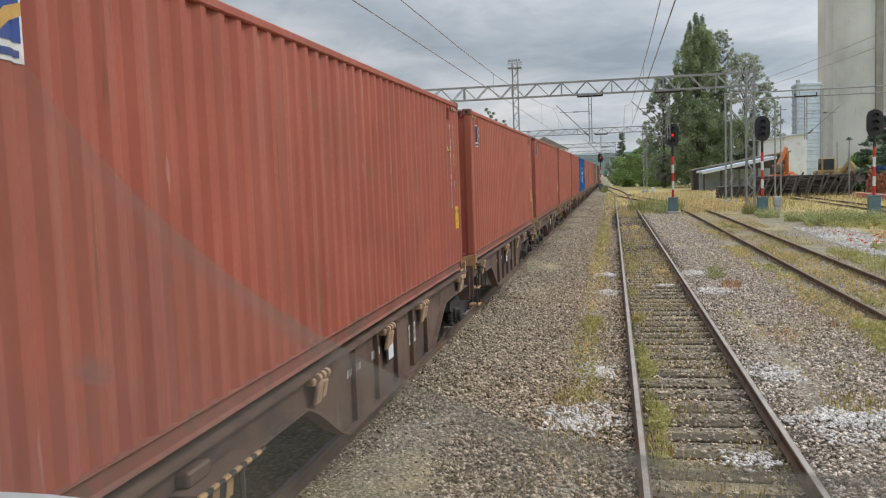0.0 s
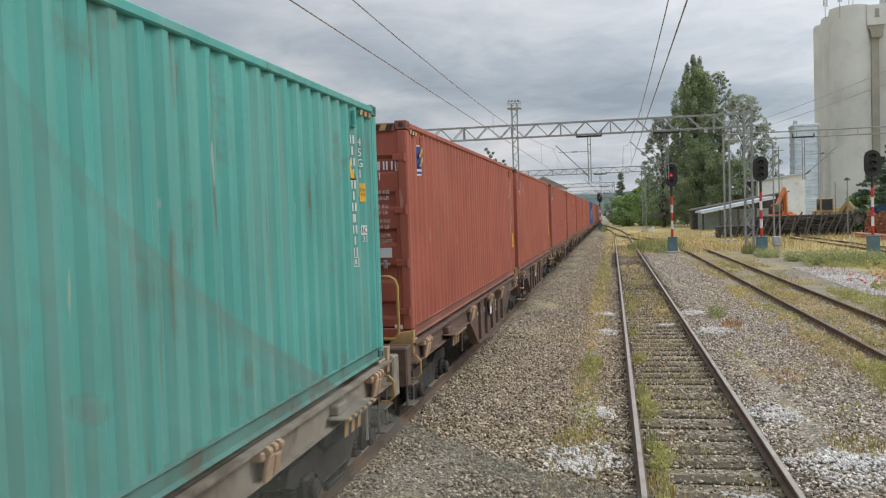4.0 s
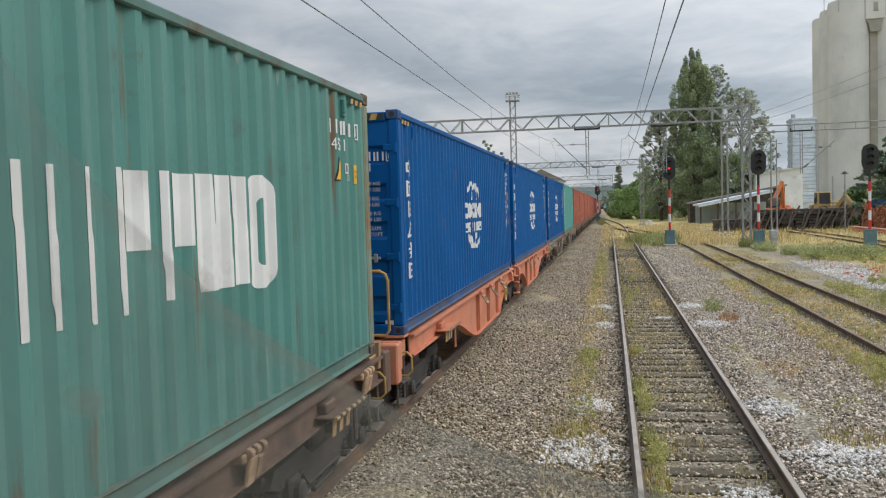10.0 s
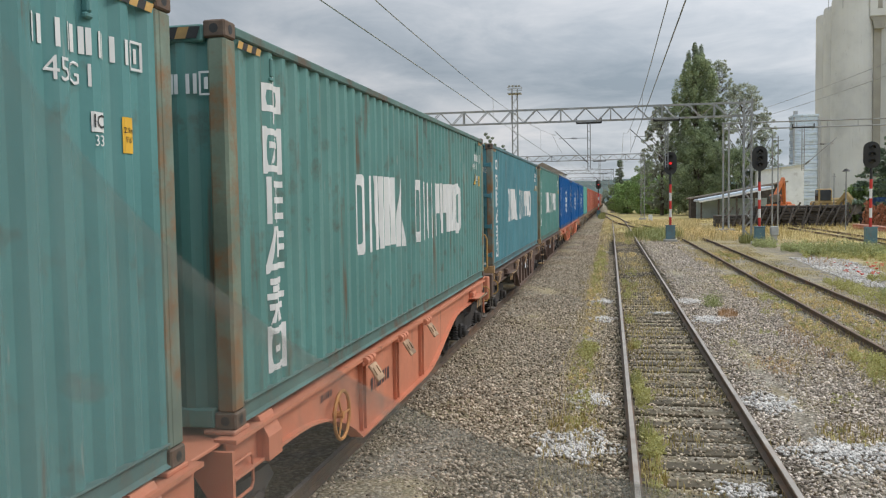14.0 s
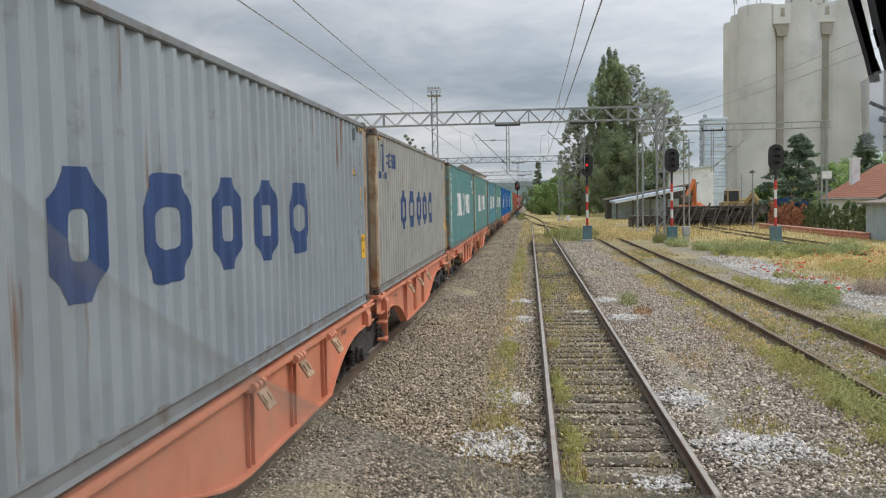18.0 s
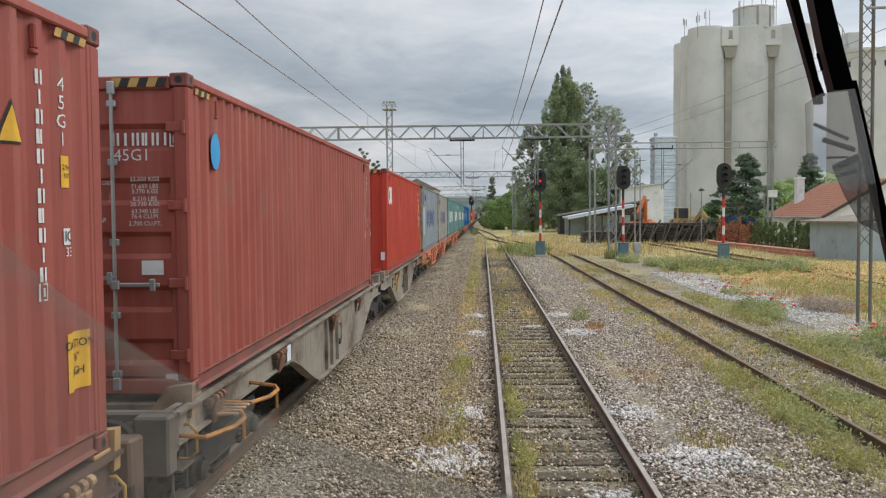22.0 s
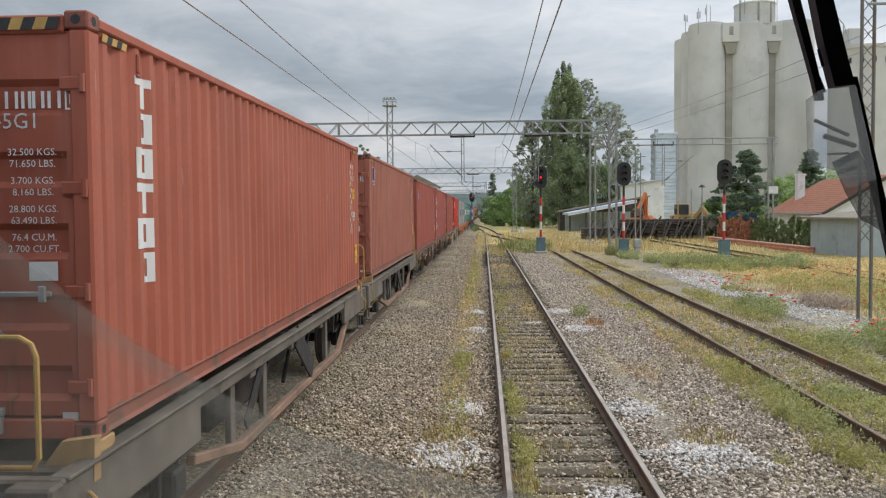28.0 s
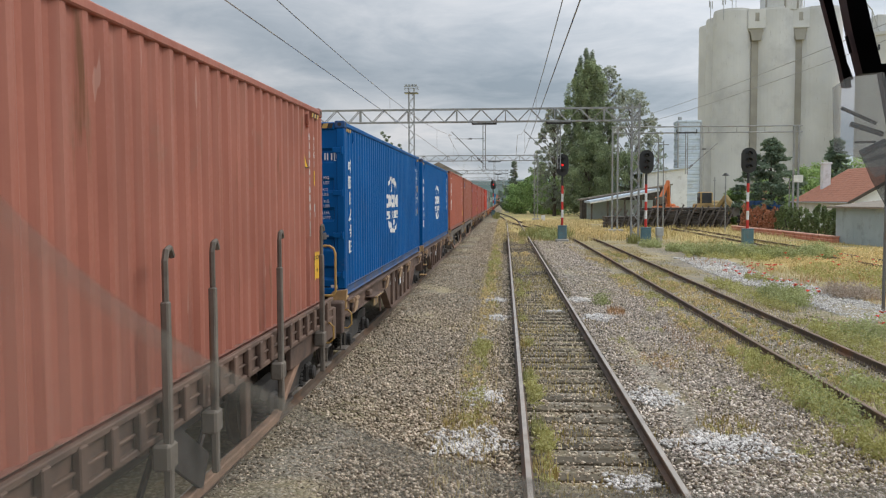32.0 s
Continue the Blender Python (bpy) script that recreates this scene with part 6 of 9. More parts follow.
def build_wagon_trussed(u, mat, label, half=6.6, stakes=False):
    """Older flat wagon: shallow sill with a truss rod; two single axles with leaf springs, or bogies and stakes."""
    w = thing("container_wagon", label, "wagon", at=pose(TRAIN_X, u, 0), group="wagons of the freight train")

    def sill():
        s = Shape()
        for sx in (-1, 1):
            x = sx * 1.17
            s.rbox(x, 0, 1.13, 0.10, 2 * half, 0.17, 0.012)
            s.rbox(x + sx * 0.04, 0, 1.205, 0.12, 2 * half, 0.025, 0.006)
            for sg in (-1, 1):
                s.rbox(x + sx * 0.03, sg * (half - 1.27), 0.965, 0.07, 2.54, 0.42, 0.012)
            for y in (-2.8, -1.46, 2.6):
                s.rbox(x - sx * 0.05, y, 0.70, 0.07, 0.16, 0.74, 0.01)
        return s.mesh("side_sill", mat)
    part("side_sill", cached(("trusssill", mat.name, half), sill), w)

    def truss():
        s = Shape()
        for sx in (-1, 1):
            x = sx * 1.17
            pts = [(x, -4.15, 0.60), (x, -2.65, 0.31), (x, 3.55, 0.31), (x, 4.85, 0.90)]
            for a, b in zip(pts, pts[1:]):
                d = Vector(b) - Vector(a)
                mt = Matrix.Translation((Vector(a) + Vector(b)) / 2) @ d.to_track_quat("Y", "Z").to_matrix().to_4x4()
                s.rbox(0, 0, 0, 0.09, d.length + 0.04, 0.10, 0.012, mt)
        return s.mesh("truss_rod", TRUSS_RUST)
    part("truss_rod", cached(("trussrod",), truss), w, "rusty brown truss rod below the sill")

    def braces():
        s = Shape()
        for sx in (-1, 1):
            s.rbox(0, 0, 0, 0.03, 0.34, 1.25, 0.01, Matrix.Translation((sx * 1.20, 0.62, 0.78)) @ pose(0, 0, 0, 58, 0, 0))
            s.rbox(0, 0, 0, 0.03, 0.16, 0.9, 0.01, Matrix.Translation((sx * 1.16, -2.0, 0.74)) @ pose(0, 0, 0, -52, 0, 0))
            for k in range(3):
                s.tube([(sx * 0.95, -1.0 + k * 1.3, 0.42), (sx * 0.95, -0.4 + k * 1.3, 1.0)], 0.03, 6)
        # long dark block added to fill the underside, in place of shade there
        s.rbox(0, -0.2, 0.76, 1.3, 7.4, 0.52, 0.05)
        s.rbox(0.55, -1.5, 0.62, 0.5, 1.8, 0.5, 0.08)
        return s.mesh("brake_rigging", BOGIE)
    part("brake_rigging", cached(("rigging",), braces), w, "dark slanted braces, brake gear and an added dark filler block")
    for sx in (-1, 1):
        for sy in (-1, 1):
            part("container_seat", cached(("trussseat",), lambda: Shape().rbox(0, 0, 0, 0.20, 0.30, 0.085, 0.012).mesh("container_seat", SEAT_OCHRE)), w, at=pose(sx * 1.12, sy * 5.98, DECK_Z + 0.026))
    add_deck(w, 0, half, mat)
    add_wagon_end(w, -half, -1, mat)
    add_wagon_end(w, half, 1, mat, rail=False)
    if stakes:
        for y in (-half + 2.0, half - 2.0):
            add_bogie(w, y)

        def board():
            s = Shape()
            s.rbox(1.26, 0, 1.36, 0.05, 2 * half - 0.3, 0.05, 0.008).rbox(1.26, 0, 1.08, 0.05, 2 * half - 0.3, 0.05, 0.008).rbox(1.235, 0, 1.22, 0.02, 2 * half - 0.3, 0.28, 0.004)
            k = -half + 0.4
            while k < half - 0.2:
                s.rbox(1.275, k, 1.22, 0.06, 0.10, 0.28, 0.01)
                k += 0.42
            return s.mesh("side_board", mat)
        part("side_board", cached(("board", mat.name), board), w, "low ribbed side board")
        for y in (-5.3, -3.2, -0.02, 0.99, 3.15, 5.30):
            st = Shape().rbox(1.36, 0, 1.30, 0.06, 0.075, 1.6, 0.012).tube([(1.36, 0, 2.05), (1.36, 0, 2.40), (1.36, 0.03, 2.47), (1.36, 0.09, 2.49), (1.36, 0.14, 2.42)], 0.025, 6)
            st.rbox(1.33, 0, 0.95, 0.14, 0.18, 0.2, 0.02)
            part("stake", cached(("stake",), lambda: st.mesh("stake", STEEL_DARK)), w, "dark steel stake with a hooked top", at=pose(0, y, 0))
    else:
        for y in (-half + 2.2, half - 2.2):
            def axle_guard():
                s = Shape()
                for sx in (-1, 1):
                    x = sx * 1.04
                    s.rbox(x, 0, 0.46, 0.24, 0.30, 0.28, 0.03)
                    for k in range(7):
                        s.rbox(x, 0, 0.64 + k * 0.016, 0.10, 1.25 - k * 0.10, 0.014, 0.003)
                    for q in (-0.2, 0.2):
                        s.rbox(x, q, 0.66, 0.03, 0.07, 0.6, 0.008)
                    for q in (-0.62, 0.62):
                        s.rbox(x, q, 0.78, 0.06, 0.05, 0.30, 0.008)
                return s.mesh("axle_guard", BOGIE)
            b = part("axle_guard", cached(("aguard",), axle_guard), w, "axle guard with leaf springs", at=pose(0, y, 0))
            ws = part("wheelset", cached(("wheelset",), wheelset_mesh), b, at=pose(0, 0, 0.455))
            WHEEL_ROWS.append((ws, 0.0, w))
    return w


TRAIN = [
    (169.0, "brown", 1, ""), (155.6, "brown", 0, ""), (142.2, "grey_b", 1, ""), (129.2, "brown", 0, ""), (115.6, "oxide_b", 1, ""), (102.6, "brick", 0, ""), (89.0, "brick", 1, "flag"),
    (75.8, "blue", 0, "globe"), (62.5, "oxide_b", 1, "flag"), (49.1, "oxide", 0, "flag"), (35.8, "oxide_b", 1, "flag"),
    (22.16, "oxide", 0, "flag"), (8.63, "oxide_b", 1, "flag"), (-5.28, "oxide", 0, "flag"), (-18.40, "oxide_b", 1, "flag"),
    (-32.05, "teal", 0, "panel"), (-45.30, "blue", 1, "globe"), (-58.85, "blue_b", 0, "globe"), (-71.88, "blue", 1, "globe"),
    (-85.45, "green", 0, "bars4"), (-98.67, "green_b", 1, "bars6"), (-112.30, "green_c", 0, "bars6"), (-125.22, "green_d", 1, "bars6"),
    (-138.76, "grey_b", 0, "rings"), (-151.80, "grey", 1, "rings"), (-165.55, "scarlet", 0, "blocks"), (-181.21, "maroon", 1, "leaf"),
    (-195.13, "maroon_b", 0, "slants"), (-208.35, "maroon", 1, "leaf_tag"), (-222.2, "brick", 1, "flag"), (-236.25, "oxide", 1, "script"),
    (-250.15, "blue_b", 0, "globe"), (-263.40, "blue", 1, "globe"), (-277.3, "brick", 1, "")]
LOOKS = {"oxide": "oxide-red", "oxide_b": "dull oxide-red", "maroon": "dark maroon", "maroon_b": "dusty maroon", "scarlet": "bright red", "brick": "faded brick-red", "blue": "deep blue", "blue_b": "clean blue", "teal": "scratched turquoise", "green": "rust-edged green", "green_b": "rusty blue-green", "green_c": "rust-streaked green", "green_d": "worn green", "grey": "patched grey", "grey_b": "rusty-cornered grey", "brown": "dark brown"}
MARKS = {"flag": "with small flag emblem", "globe": "with white globe emblem", "bars4": "with tall white bars", "bars6": "with tall white bars and signs", "rings": "with large navy rings", "leaf": "with small blue leaf emblem", "leaf_tag": "with blue leaf and yellow plate", "slants": "with slanted white marks", "script": "with white angular marks", "panel": "with upright white panel", "blocks": "with white block emblem", "": "without emblem"}
TRAIN_THINGS = []


def build_train():
    for u, colour, door, emblem in TRAIN:
        end = "doors facing back" if door else "plain end back"
        lift = 0.07 if u in (-222.2, -236.25) else 0.0
        c = build_container(u, colour, bool(door), emblem, "%s container %s, %s" % (LOOKS[colour], MARKS[emblem], end), caution="end" if emblem == "blocks" else ("none" if colour.startswith("green") or colour.startswith("blue") or colour == "teal" else "side"))
        TRAIN_THINGS.append((c, u, DECK_Z + lift))
    pairs = [(155.6, 169.0, "brown"), (129.2, 142.2, "brown"), (102.6, 115.6, "brown"), (75.8, 89.0, "brown"), (49.1, 62.5, "brown"), (35.8, None, "brown"), (8.63, 22.16, "brown"), (-18.40, -5.28, "brown"), (-45.30, -32.05, "beige"), (-71.88, -58.85, "orange"), (-98.67, -85.45, "brown"), (-125.22, -112.30, "orange"), (-151.80, -138.76, "orange"), (-208.35, -195.13, "brown"), (-263.40, -250.15, "brown")]
    mats = {"brown": (STEEL_BROWN, "dark brown grimy articulated flat wagon under two containers"), "beige": (STEEL_BEIGE, "dusty beige flat wagon with deep side sills"), "orange": (STEEL_ORANGE, "orange-red flat wagon with deep fish-bellied side sills")}
    for a, b, key in pairs:
        m, label = mats[key]
        if b is None:
            w = build_wagon_single(a, m, key, label + " under one container", half=6.6)
            TRAIN_THINGS.append((w, a, 0))
        else:
            w = build_wagon_pair(a, b, m, key, label, wheel_at={-71.88: 2.48, -125.22: -2.55}.get(a, 0.0))
            TRAIN_THINGS.append((w, (a + b) / 2, 0))
    TRAIN_THINGS.append((build_wagon_spread(-181.21, -165.55, STEEL_BEIGE, "dusty beige articulated flat wagon with deep plain sills"), (-181.21 - 165.55) / 2, 0))
    for u in (-222.2, -236.25):
        TRAIN_THINGS.append((build_wagon_trussed(u, STEEL_DARK, "old dark grey two-axle flat wagon with truss rods"), u, 0))
    TRAIN_THINGS.append((build_wagon_trussed(-277.3, STEEL_BROWN, "old brown flat wagon with side boards and upright stakes", stakes=True), -277.3, 0))


build_train()


def motions():
    for ob, u, z in TRAIN_THINGS:
        walk(ob, [(t, pose(TRAIN_X, u + SPEED * t, z)) for t in (0, 8, 16, 24, 32)])
    # wheels of the wagons that pass near the camera roll with the train
    turn = math.degrees(SPEED / 0.455)
    times = [k / 15 for k in range(0, 481)]
    for ws, a, w in WHEEL_ROWS:
        if w.matrix_basis.translation.y < 40:
            walk(ws, [(t, pose(0, a, 0.455, -turn * t)) for t in times])

# ================= silos, sheds and houses =================
SILO = material("silo_concrete", (0.60, 0.603, 0.59), 0.9, var=0.10, scale=0.12, fine=5, bump=0.1, dirt=(0.43, 0.43, 0.425), dirt_amount=0.4, dirt_scale=0.10, streak=0.10, streak_colour=(0.30, 0.28, 0.25))
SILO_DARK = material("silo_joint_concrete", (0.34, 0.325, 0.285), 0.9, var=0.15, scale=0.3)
SHEET = material("galvanised_sheet", (0.56, 0.635, 0.715), 0.55, metal=0.15, var=0.12, scale=0.8, dirt=(0.36, 0.36, 0.35), dirt_amount=0.3)
SHED_BLUE = material("blue_grey_sheet", (0.36, 0.42, 0.44), 0.75, var=0.1, scale=0.8, dirt=(0.22, 0.24, 0.24), dirt_amount=0.3)
PLASTER = material("white_plaster", (0.76, 0.77, 0.77), 0.9, var=0.1, scale=0.8, dirt=(0.42, 0.40, 0.37), dirt_amount=0.3)
TILE = material("red_roof_tile", (0.42, 0.175, 0.105), 0.85, var=0.28, scale=1.2, fine=9, bump=0.4, dirt=(0.22, 0.10, 0.07), dirt_amount=0.5)
BITUMEN = material("brown_roof_felt", (0.25, 0.21, 0.17), 0.9, var=0.2)
TIMBER = material("grey_old_timber", (0.085, 0.070, 0.058), 0.9, var=0.35, scale=2.5, fine=18, bump=0.4)
TYRE = material("tyre_rubber", (0.02, 0.02, 0.02), 0.85)
MACHINE_YELLOW = material("machine_yellow", (0.42, 0.29, 0.12), 0.55, var=0.15, dirt=(0.2, 0.13, 0.08), dirt_amount=0.4)
MACHINE_ORANGE = material("machine_orange", (0.60, 0.17, 0.05), 0.55, var=0.15, dirt=(0.2, 0.11, 0.06), dirt_amount=0.3)
GLASS_DARK = material("dark_window", (0.03, 0.035, 0.04), 0.1)
TARP = material("blue_tarpaulin", (0.05, 0.13, 0.32), 0.6, var=0.2, scale=1.5)
RIM = material("pale_terracotta_rim", (0.66, 0.36, 0.27), 0.8, var=0.2, scale=3)
TERRACOTTA = material("terracotta_planter", (0.56, 0.215, 0.14), 0.8, var=0.15, scale=3)


def build_silos():
    g = thing("grain_silo", "tall pale concrete grain silo block with round cells and antennas", "silo")
    y = 195.0
    for cx, cy, r in ((50.2, y, 4.12), (59.05, y, 4.75), (68.6, y, 4.95), (50.55, y + 8.5, 4.1), (50.85, y + 17.0, 4.1), (59.05, y + 9.7, 4.7), (68.6, y + 9.7, 4.9)):
        part("silo_cell", Shape().lathe([(r, -0.4), (r, 43.5), (r - 0.1, 43.6), (r - 0.1, 43.95)], 40, at=(cx, cy, 0)).mesh("silo_cell", SILO), g)
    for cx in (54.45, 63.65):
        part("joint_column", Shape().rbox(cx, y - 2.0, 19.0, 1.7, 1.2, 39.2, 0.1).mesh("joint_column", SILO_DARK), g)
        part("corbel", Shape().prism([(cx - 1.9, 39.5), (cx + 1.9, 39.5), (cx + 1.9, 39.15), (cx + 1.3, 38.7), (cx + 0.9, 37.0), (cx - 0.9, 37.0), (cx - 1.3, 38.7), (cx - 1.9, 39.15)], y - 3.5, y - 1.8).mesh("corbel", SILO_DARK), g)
        part("hatch_box", Shape().rbox(cx, y - 2.7, 41.6, 3.9, 2.2, 4.2, 0.1).mesh("hatch_box", SILO), g)
        part("hatch_window", Shape().rbox(cx, y - 3.82, 42.0, 0.85, 0.08, 1.7, 0.02).rbox(cx, y - 3.85, 41.1, 1.05, 0.12, 0.12, 0.02).mesh("hatch_window", SILO_DARK), g)
    part("head_house", Shape().lathe([(4.4, 43.4), (4.4, 47.9), (4.55, 47.95), (4.55, 48.2)], 32, at=(60.6, y, 0)).mesh("head_house", SILO), g)
    for a in (-1.05, -0.12, 0.55):
        part("pilaster", Shape().rbox(60.6 + 4.42 * math.sin(a), y - 4.42 * math.cos(a), 45.8, 0.4, 0.3, 4.4, 0.05).mesh("pilaster", SILO_DARK), g)
    rnd = random.Random(4)
    for x0, z0, hgt in ((47.4, 43.9, 3.2), (49.2, 43.9, 3.9), (50.0, 43.9, 3.6), (44.6, 43.9, 1.6), (56.6, 46.0, 4.6), (57.4, 48.1, 3.4), (59.2, 48.1, 4.2), (61.2, 48.1, 3.2), (62.1, 48.1, 4.6), (63.8, 46.6, 5.6), (64.4, 46.0, 6.0)):
        s = Shape().tube([(x0, y - 3.3, z0 - 2.4), (x0, y - 3.3, z0 + hgt)], 0.07, 6)
        for q in (-1, 1):
            if rnd.random() < 0.75:
                s.rbox(x0 + q * 0.30, y - 3.5, z0 + hgt * rnd.uniform(0.45, 0.85), 0.22, 0.16, 1.5, 0.03)
                s.tube([(x0, y - 3.3, z0 + hgt * 0.5), (x0 + q * 0.30, y - 3.5, z0 + hgt * 0.5)], 0.04, 5)
        part("antenna", s.mesh("antenna", GALV), g)
    h = thing("grain_silo", "lower round concrete silo behind the house", "silo")
    for cx in (76.8, 88.6):
        part("silo_cell", Shape().lathe([(6.3, -0.4), (6.3, 34.2), (6.6, 34.4), (6.6, 35.0)], 40, at=(cx, 178, 0)).mesh("silo_cell", SILO), h)
        for k in range(7):
            a = -1.1 + k * 0.36
            part("slit_window", Shape().rbox(cx + 6.31 * math.sin(a), 178 - 6.31 * math.cos(a), 32.0, 0.35, 0.35, 1.1, 0.02).mesh("slit_window", GLASS_DARK), h)
    part("roof_house", Shape().rbox(74.5, 177, 36.6, 3.0, 3.0, 4.4, 0.1).mesh("roof_house", SILO), h)
    s = Shape().tube([(70.8, 172.5, 34.9), (70.8, 172.5, 39.0), (68.6, 172.5, 41.5)], 0.12, 6).tube([(72.2, 172.5, 34.9), (70.8, 172.5, 39.0)], 0.08, 6)
    part("hoist", s.mesh("hoist", GALV), h)
    # sheet-metal elevator tower
    t = thing("elevator_tower", "square galvanised sheet-metal elevator tower beside the silo", "tower")
    x0, x1, yb, yf, top = 29.75, 33.6, 154.0, 150.0, 15.8
    sh = Shape()
    n = 27
    for k in range(n):
        z = -0.2 + k * (top + 0.2) / n
        sh.rbox((x0 + x1) / 2, (yb + yf) / 2, z + 0.29, x1 - x0 - (0.16 if k % 2 else 0.0), yb - yf - (0.16 if k % 2 else 0.0), 0.62, 0.10)
    part("cladding", sh.mesh("cladding", SHEET), t)
    part("corner_trim", Shape().rbox(x0, yf, top / 2, 0.25, 0.25, top, 0.03).rbox(x1, yf, top / 2, 0.25, 0.25, top, 0.03).mesh("corner_trim", GALV), t)
    part("roof", Shape().rbox((x0 + x1) / 2, (yb + yf) / 2, top + 0.2, 4.0, 4.2, 0.4, 0.05).mesh("roof", SHEET), t)
    part("vent", Shape().rbox(30.4, 152, top + 0.8, 0.6, 0.6, 0.8, 0.05).mesh("vent", GALV), t)
    part("pipe", Shape().tube([(33.9, 150.4, 0), (33.9, 150.4, top - 0.5)], 0.14, 8).mesh("pipe", GALV), t)


def build_sheds():
    w = thing("warehouse", "white warehouse with a grey sheet roof behind the timber stack", "warehouse")
    part("wall", Shape().prism([(22.4, -0.2), (29.3, -0.2), (29.3, 7.65), (22.4, 6.85)], 140, 152).mesh("wall", PLASTER), w)
    part("roof", Shape().prism([(22.0, 6.82), (29.7, 7.72), (29.7, 7.92), (22.0, 7.02)], 139.5, 152.5).mesh("roof", SHEET), w)
    c = thing("open_shed", "long low open shed with a pale sloping sheet roof", "shed")
    part("roof", Shape().prism([(11.6, 2.25), (21.0, 3.95), (21.0, 4.2), (11.6, 2.5)], 118, 126).mesh("roof", SHEET), c)
    part("fascia", Shape().prism([(11.6, 2.1), (21.0, 3.8), (21.0, 4.0), (11.6, 2.3)], 117.8, 117.95).mesh("fascia", WHITE), c)
    part("back_wall", Shape().rbox(16.5, 124.5, 1.2, 9.4, 0.2, 2.8, 0.03).mesh("back_wall", SHED_BLUE), c)
    part("upper_roof", Shape().prism([(11.0, 2.55), (24.4, 4.75), (24.4, 4.95), (11.0, 2.75)], 126.5, 131).mesh("upper_roof", BITUMEN), c, "dark felt roof behind the pale one")
    part("upper_wall", Shape().prism([(11.3, -0.2), (24.2, -0.2), (24.2, 4.7), (11.3, 2.58)], 127, 130.5).mesh("upper_wall", TIMBER), c)
    for x in (11.9, 14.1, 16.4, 18.6, 20.7):
        part("post", Shape().rbox(x, 118.4, 0.9 + (x - 10.5) * 0.083, 0.22, 0.22, 2.2 + (x - 10.5) * 0.165, 0.02).mesh("post", TIMBER), c)
    far = thing("far_shed", "grey station building far beyond the train", "building")
    part("wall", Shape().rbox(-15.0, 200, 4.2, 9.0, 14, 8.8, 0.05).mesh("wall", PLASTER), far)
    part("roof", Shape().prism([(-20.0, 8.6), (-10.0, 8.6), (-15.0, 11.2)], 192.5, 207.5).mesh("roof", BITUMEN), far)


def build_timber_stack():
    t = thing("timber_stack", "long dark stack of old timber baulks leaning on slanted props", "timber stack")
    rnd = random.Random(11)
    for row in range(7):
        for k in range(-3 if row < 4 else 0, 7):
            x = 14.4 + k * 1.22 + rnd.uniform(-0.05, 0.05)
            part("baulk", Shape().rbox(x, 88.5 + rnd.uniform(-0.25, 0.25), 0.02 + row * 0.29, 1.14, 2.6, 0.25, 0.02).mesh("baulk", TIMBER), t)
    for k in range(-5, 15):
        x = 14.0 + k * 0.62
        lean = rnd.uniform(0.5, 1.3)
        part("prop", Shape().tube([(x - lean, 86.2 + rnd.uniform(-0.4, 0.2), GRAVEL_Z - 0.1), (x + 0.2, 87.1, 1.95 + rnd.uniform(-0.3, 0.25))], 0.085, 6).mesh("prop", TIMBER), t)
    for k in range(5):
        part("tyre", Shape().lathe([(0.26, -0.12), (0.46, -0.13), (0.52, -0.06), (0.52, 0.06), (0.46, 0.13), (0.26, 0.12)], 18, at=(0, 0, 0)).mesh("tyre", TYRE), thing("tyre_stack", "pile of worn black tyres beside the timber", "tyres", at=pose(23.1 + 0.25 * (k % 2), 85.0, 0.02 + k * 0.27)) if k == 0 else bpy.data.objects["tyre_stack"], at=pose(0.12 * (k % 2), 0, k * 0.27))


def build_machine(name, label, x, y, mat, arm, sc=1.0):
    """A digger: tracks, turret with cab and counterweight, and a bent arm with its bucket."""
    m = thing(name, label, "digger", at=pose(x, y, GRAVEL_Z) @ Matrix.Scale(sc, 4))
    for sx in (-0.85, 0.85):
        part("crawler_track", Shape().prism([(-1.6, 0.15), (-1.4, 0.0), (1.4, 0.0), (1.6, 0.15), (1.6, 0.5), (1.35, 0.7), (-1.35, 0.7), (-1.6, 0.5)], sx - 0.25, sx + 0.25, "x").mesh("crawler_track", BOGIE), m)
    part("body", Shape().rbox(0, 0.4, 1.25, 2.3, 2.6, 0.9, 0.1).rbox(0.2, 1.3, 1.6, 1.9, 0.9, 0.7, 0.15).mesh("body", mat), m)
    part("cab", Shape().rbox(-0.6, -0.3, 2.05, 0.95, 1.3, 1.2, 0.1).mesh("cab", mat), m)
    part("cab_window", Shape().rbox(-0.6, -0.97, 2.15, 0.75, 0.03, 0.8, 0.02).rbox(-1.085, -0.3, 2.15, 0.03, 0.95, 0.8, 0.02).mesh("cab_window", GLASS_DARK), m)
    a = Shape()
    for p, q in zip(arm, arm[1:]):
        d = Vector(q) - Vector(p)
        a.rbox(0, 0, 0, 0.28, d.length + 0.2, 0.36, 0.04, Matrix.Translation((Vector(p) + Vector(q)) / 2) @ d.to_track_quat("Y", "Z").to_matrix().to_4x4())
    part("arm", a.mesh("arm", mat), m)
    e = arm[-1]
    part("bucket", Shape().prism([(e[0] - 0.4, e[2]), (e[0] + 0.35, e[2] + 0.1), (e[0] + 0.3, e[2] - 0.55), (e[0] - 0.1, e[2] - 0.7)], e[1] - 0.45, e[1] + 0.45).mesh("bucket", STEEL_DARK), m)


